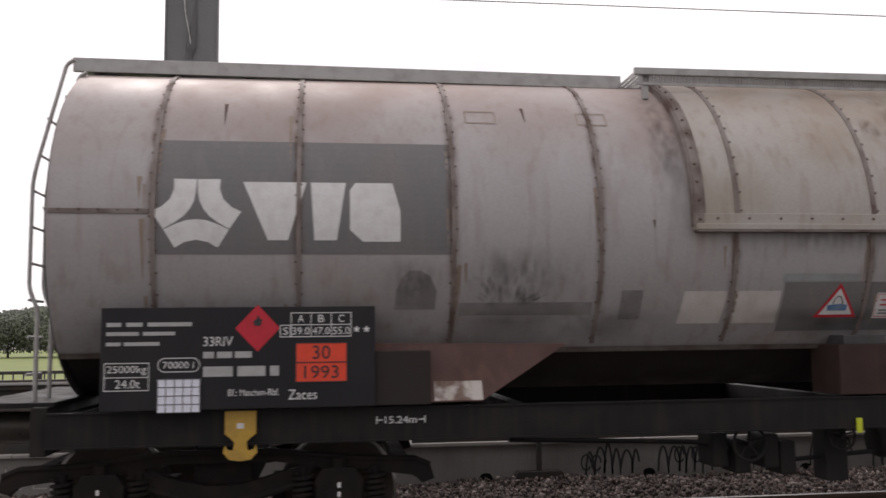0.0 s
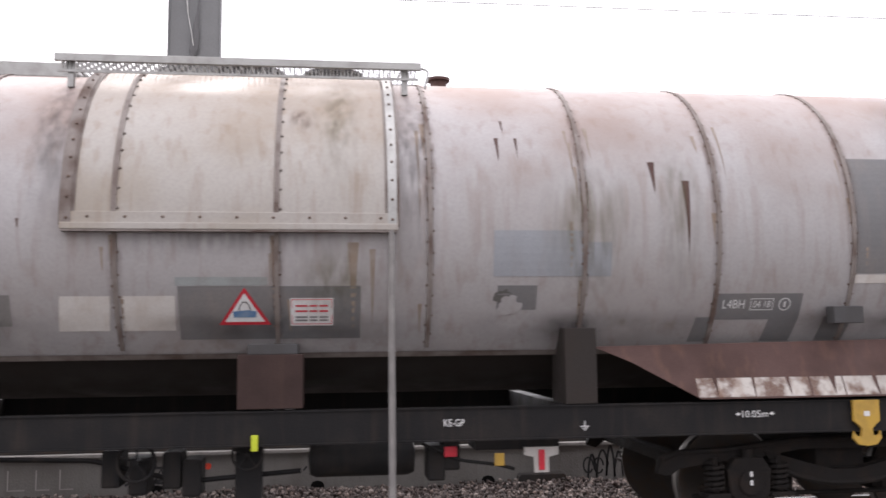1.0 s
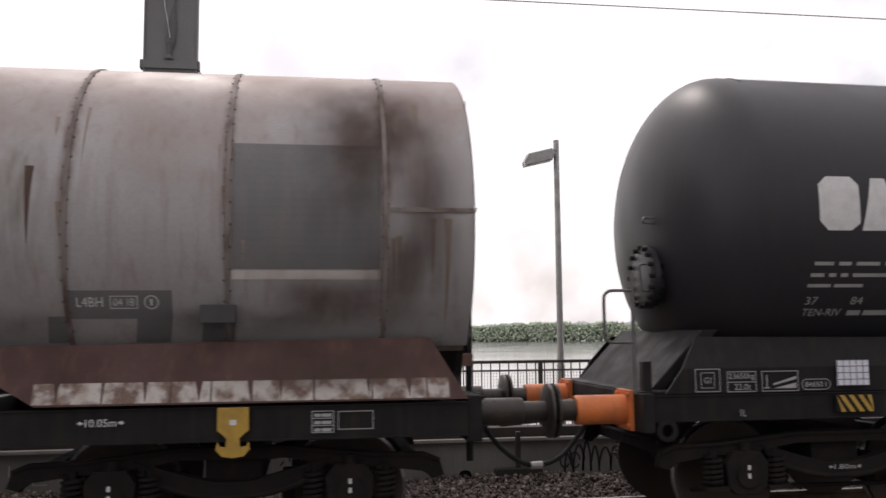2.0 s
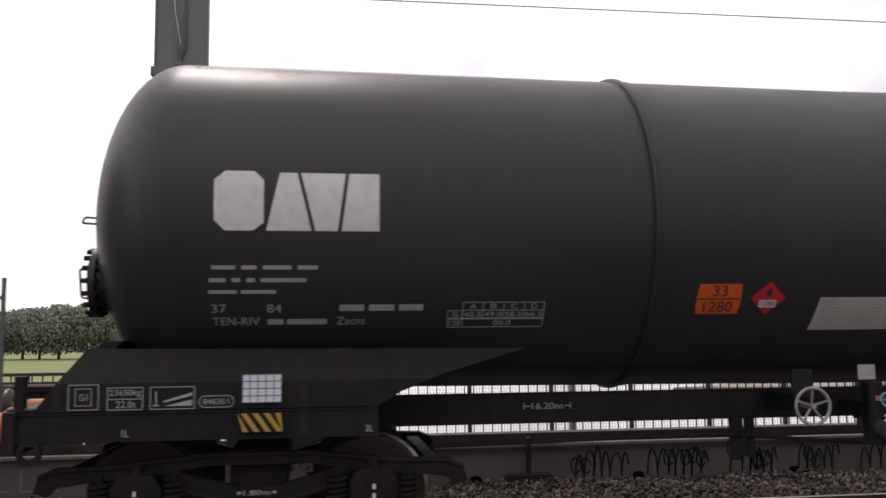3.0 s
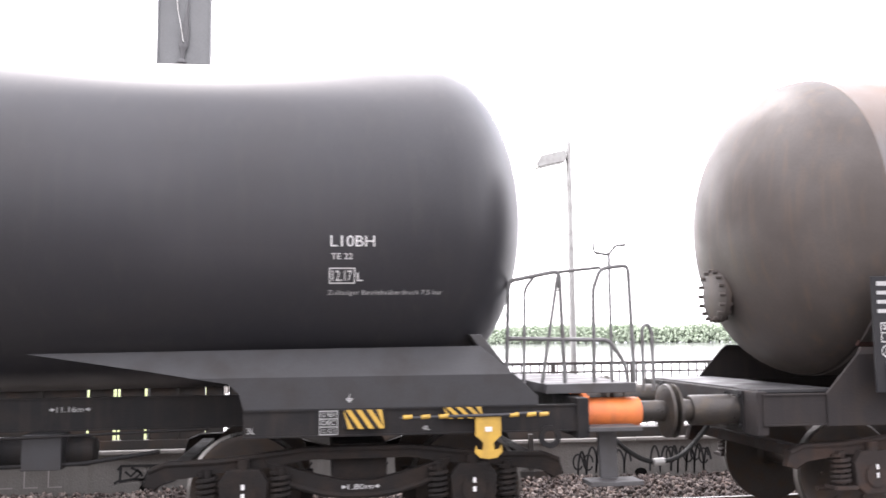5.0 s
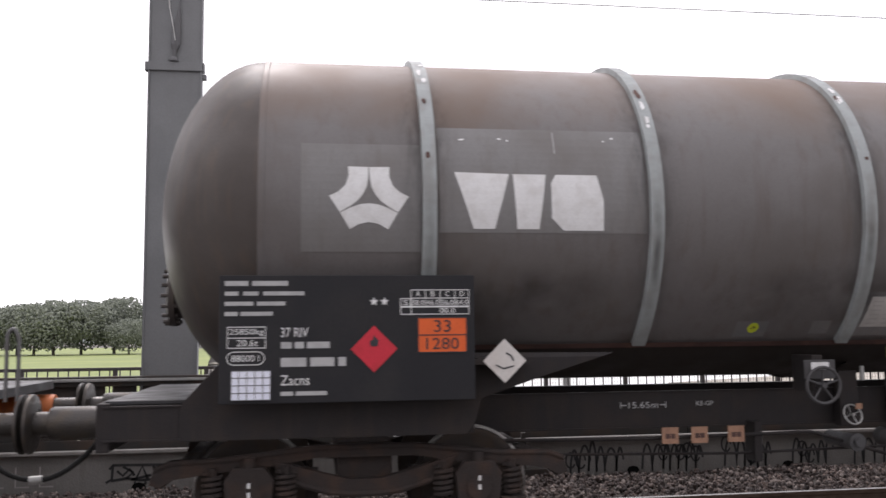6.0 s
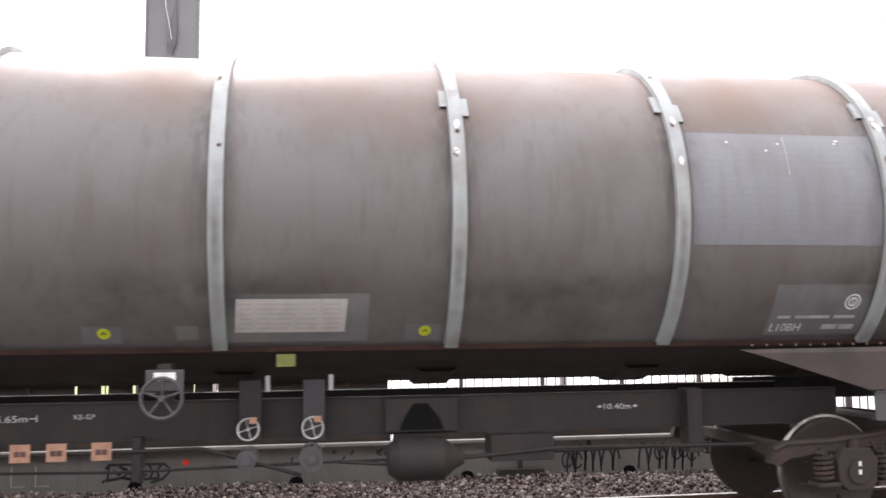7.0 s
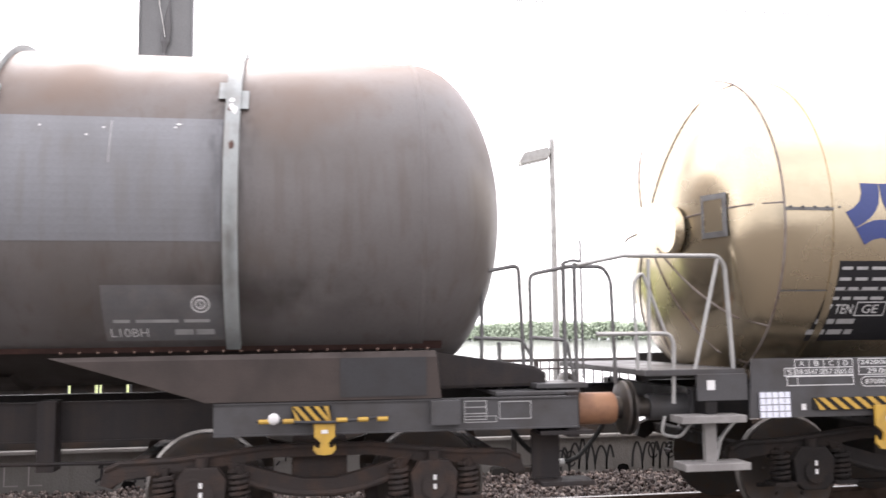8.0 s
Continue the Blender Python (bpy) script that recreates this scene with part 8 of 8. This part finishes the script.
    for k in range(5):
        bmesh.ops.create_icosphere(bm, subdivisions=1, radius=0.012, matrix=Matrix.Translation((x0 + 0.05 + 0.11 * k, -R - 0.01, Z + 0.04)))
    shell(bm, x0, 58, -26.5, -26.0, R - 0.003, Z, 0.008, 1)
    part("lap_seam", bm, "dull_rail", w)
    emblem(45.60, 2.70, 0.285, at, w, "blue_emblem", "blue three-bladed emblem")
    bd = patch("data_panel", 45.20, 46.9, 1.60, 2.27, at, w, "board", "black data panel with white lines", -0.10)
    for k, (z, a, b) in enumerate(((2.21, 45.26, 45.9), (2.12, 45.25, 45.95), (2.04, 45.23, 45.8), (1.96, 45.21, 45.7))):
        bars("panel_line", a, b, z - 0.022, z + 0.022, at1, bd, "dim_white", (0.18, 0.4, 0.72))
    mark("wagon_code", "37 TEN", 45.16, 45.44, 1.83, 1.91, at1, bd)
    framed("code_frame", 45.47, 45.75, 1.81, 1.93, at1, bd)
    mark("code_text", "GE", 45.53, 45.68, 1.835, 1.905, at1, bd)
    bars("owner_code", 45.14, 45.5, 1.73, 1.80, at1, bd, "dim_white", (0.25, 0.5))
    bars("wagon_number", 45.09, 45.52, 1.64, 1.71, at1, bd, "dim_white", (0.42, 0.8))
    # underframe
    bm = bmesh.new()
    for s in (-1, 1):
        a, b = sorted((s * 1.30, s * 1.27))
        prism(bm, [(44.42, 0.97), (44.46, 1.46), (58.0, 1.46), (58.0, 0.97)], a, b, 0.004)
    part("side_skirt", bm, "frame_grey", w, "dark grey side skirt")
    p = on_plane(-1.305)
    load_table(44.74, 45.37, 1.31, 1.45, p, w, "ABCD", ("38.0", "47.0", "57.0", "65.0"))
    framed("table_cell", 44.76, 45.37, 1.23, 1.31, p, w, "white", 0.006, (), (0.16,))
    weight_box(45.42, 45.75, 1.31, 1.45, "24200kg", "29.0t", p, w)
    capsule(45.44, 45.74, 1.215, 1.295, "87000 l", p, w)
    grid_sheet(44.50, 44.78, 0.97, 1.19, -1.306, w)
    striped("shunter_step", 44.98, 45.75, 1.03, 1.13, -1.33, w, 0.03, 0.12, 7)
    rope_hook(45.62, 1.06, -1.35, w)
    boxed("reflector", (44.88, 44.92, -1.31, -1.306, 1.03, 1.08), "white", w, "", 0)
    sill("inner_sill", 44.3, 58.0, 0.55, 0.9, 1.2, "frame_black", w)
    boxed("headstock", (44.05, 44.15, -1.27, 1.27, 0.88, 1.2), "frame_black", w, bev=0.01)
    dk = boxed("end_platform", (43.55, 44.42, -1.25, 1.25, 1.33, 1.38), "frame_grey", w, "worn grey end platform")
    boxed("platform_side", (43.98, 44.42, -1.28, -1.24, 1.12, 1.34), "frame_grey", w)
    boxed("platform_sign", (44.06, 44.13, -1.285, -1.281, 1.21, 1.29), "white", w, "small white sign", 0)
    for z, l in ((0.95, 43.78), (0.57, 43.80)):
        boxed("footstep", (l, l + 0.56, -1.40, -1.15, z, z + 0.06), "smear", w, "dull grey steel footstep")
    boxed("step_hanger", (44.02, 44.12, -1.30, -1.24, 0.6, 1.0), "smear", w)
    piped("platform_rail", [(44.34, -1.2, 1.38), (44.30, -1.2, 2.25), (44.24, -1.2, 2.33), (43.4, -1.2, 2.33)], 0.02, "galv", w)
    piped("platform_rail", [(44.24, -1.2, 2.31), (44.0, -1.2, 1.38)], 0.018, "galv", w)
    piped("platform_rail", [(43.4, -1.2, 2.33), (43.0, -1.2, 2.25)], 0.018, "galv", w)
    piped("platform_rail", [(43.15, -1.2, 1.68), (43.78, -1.2, 1.68), (43.82, -1.2, 1.6), (43.80, -1.2, 1.1)], 0.018, "galv", w)
    piped("platform_rail", [(43.5, -1.2, 1.38), (43.48, -1.2, 2.1), (43.56, -1.2, 2.2), (43.75, -1.2, 1.68)], 0.016, "galv", w)
    piped("platform_rail", [(43.60, -1.2, 1.38), (43.62, -1.2, 2.3)], 0.016, "galv", w)
    bogie(w, 45.97)
    bogie(w, 56.2)
    buffer(w, 44.06, 43.505, "frame_grey", 0.115, 0.66)
    piped("air_hose", [(43.72, -1.2, 1.0), (43.68, -1.2, 0.85), (43.85, -1.2, 0.82), (43.95, -1.2, 0.95)], 0.014, "galv", w)
    piped("brake_hose", [(44.4, -1.1, 0.95), (44.25, -1.1, 0.8), (44.2, -1.1, 0.6)], 0.018, "galv", w)


beige_wagon()


# ---------------------------------------------------------------- motion
def motions():
    for w, x in WAGONS:
        walk(w, [(t, pose(x - s, 0, 0)) for t, s in RUN])
    ts, ss = zip(*RUN)
    for wheel, x in SPINS:
        rows = []
        for k in range(81):
            t = k * 0.1
            rows.append((t, pose(x, 0, 0.46, 0, -math.degrees(float(np.interp(t, ts, ss)) / 0.46) % 360, 0)))
        walk(wheel, rows)


motions()
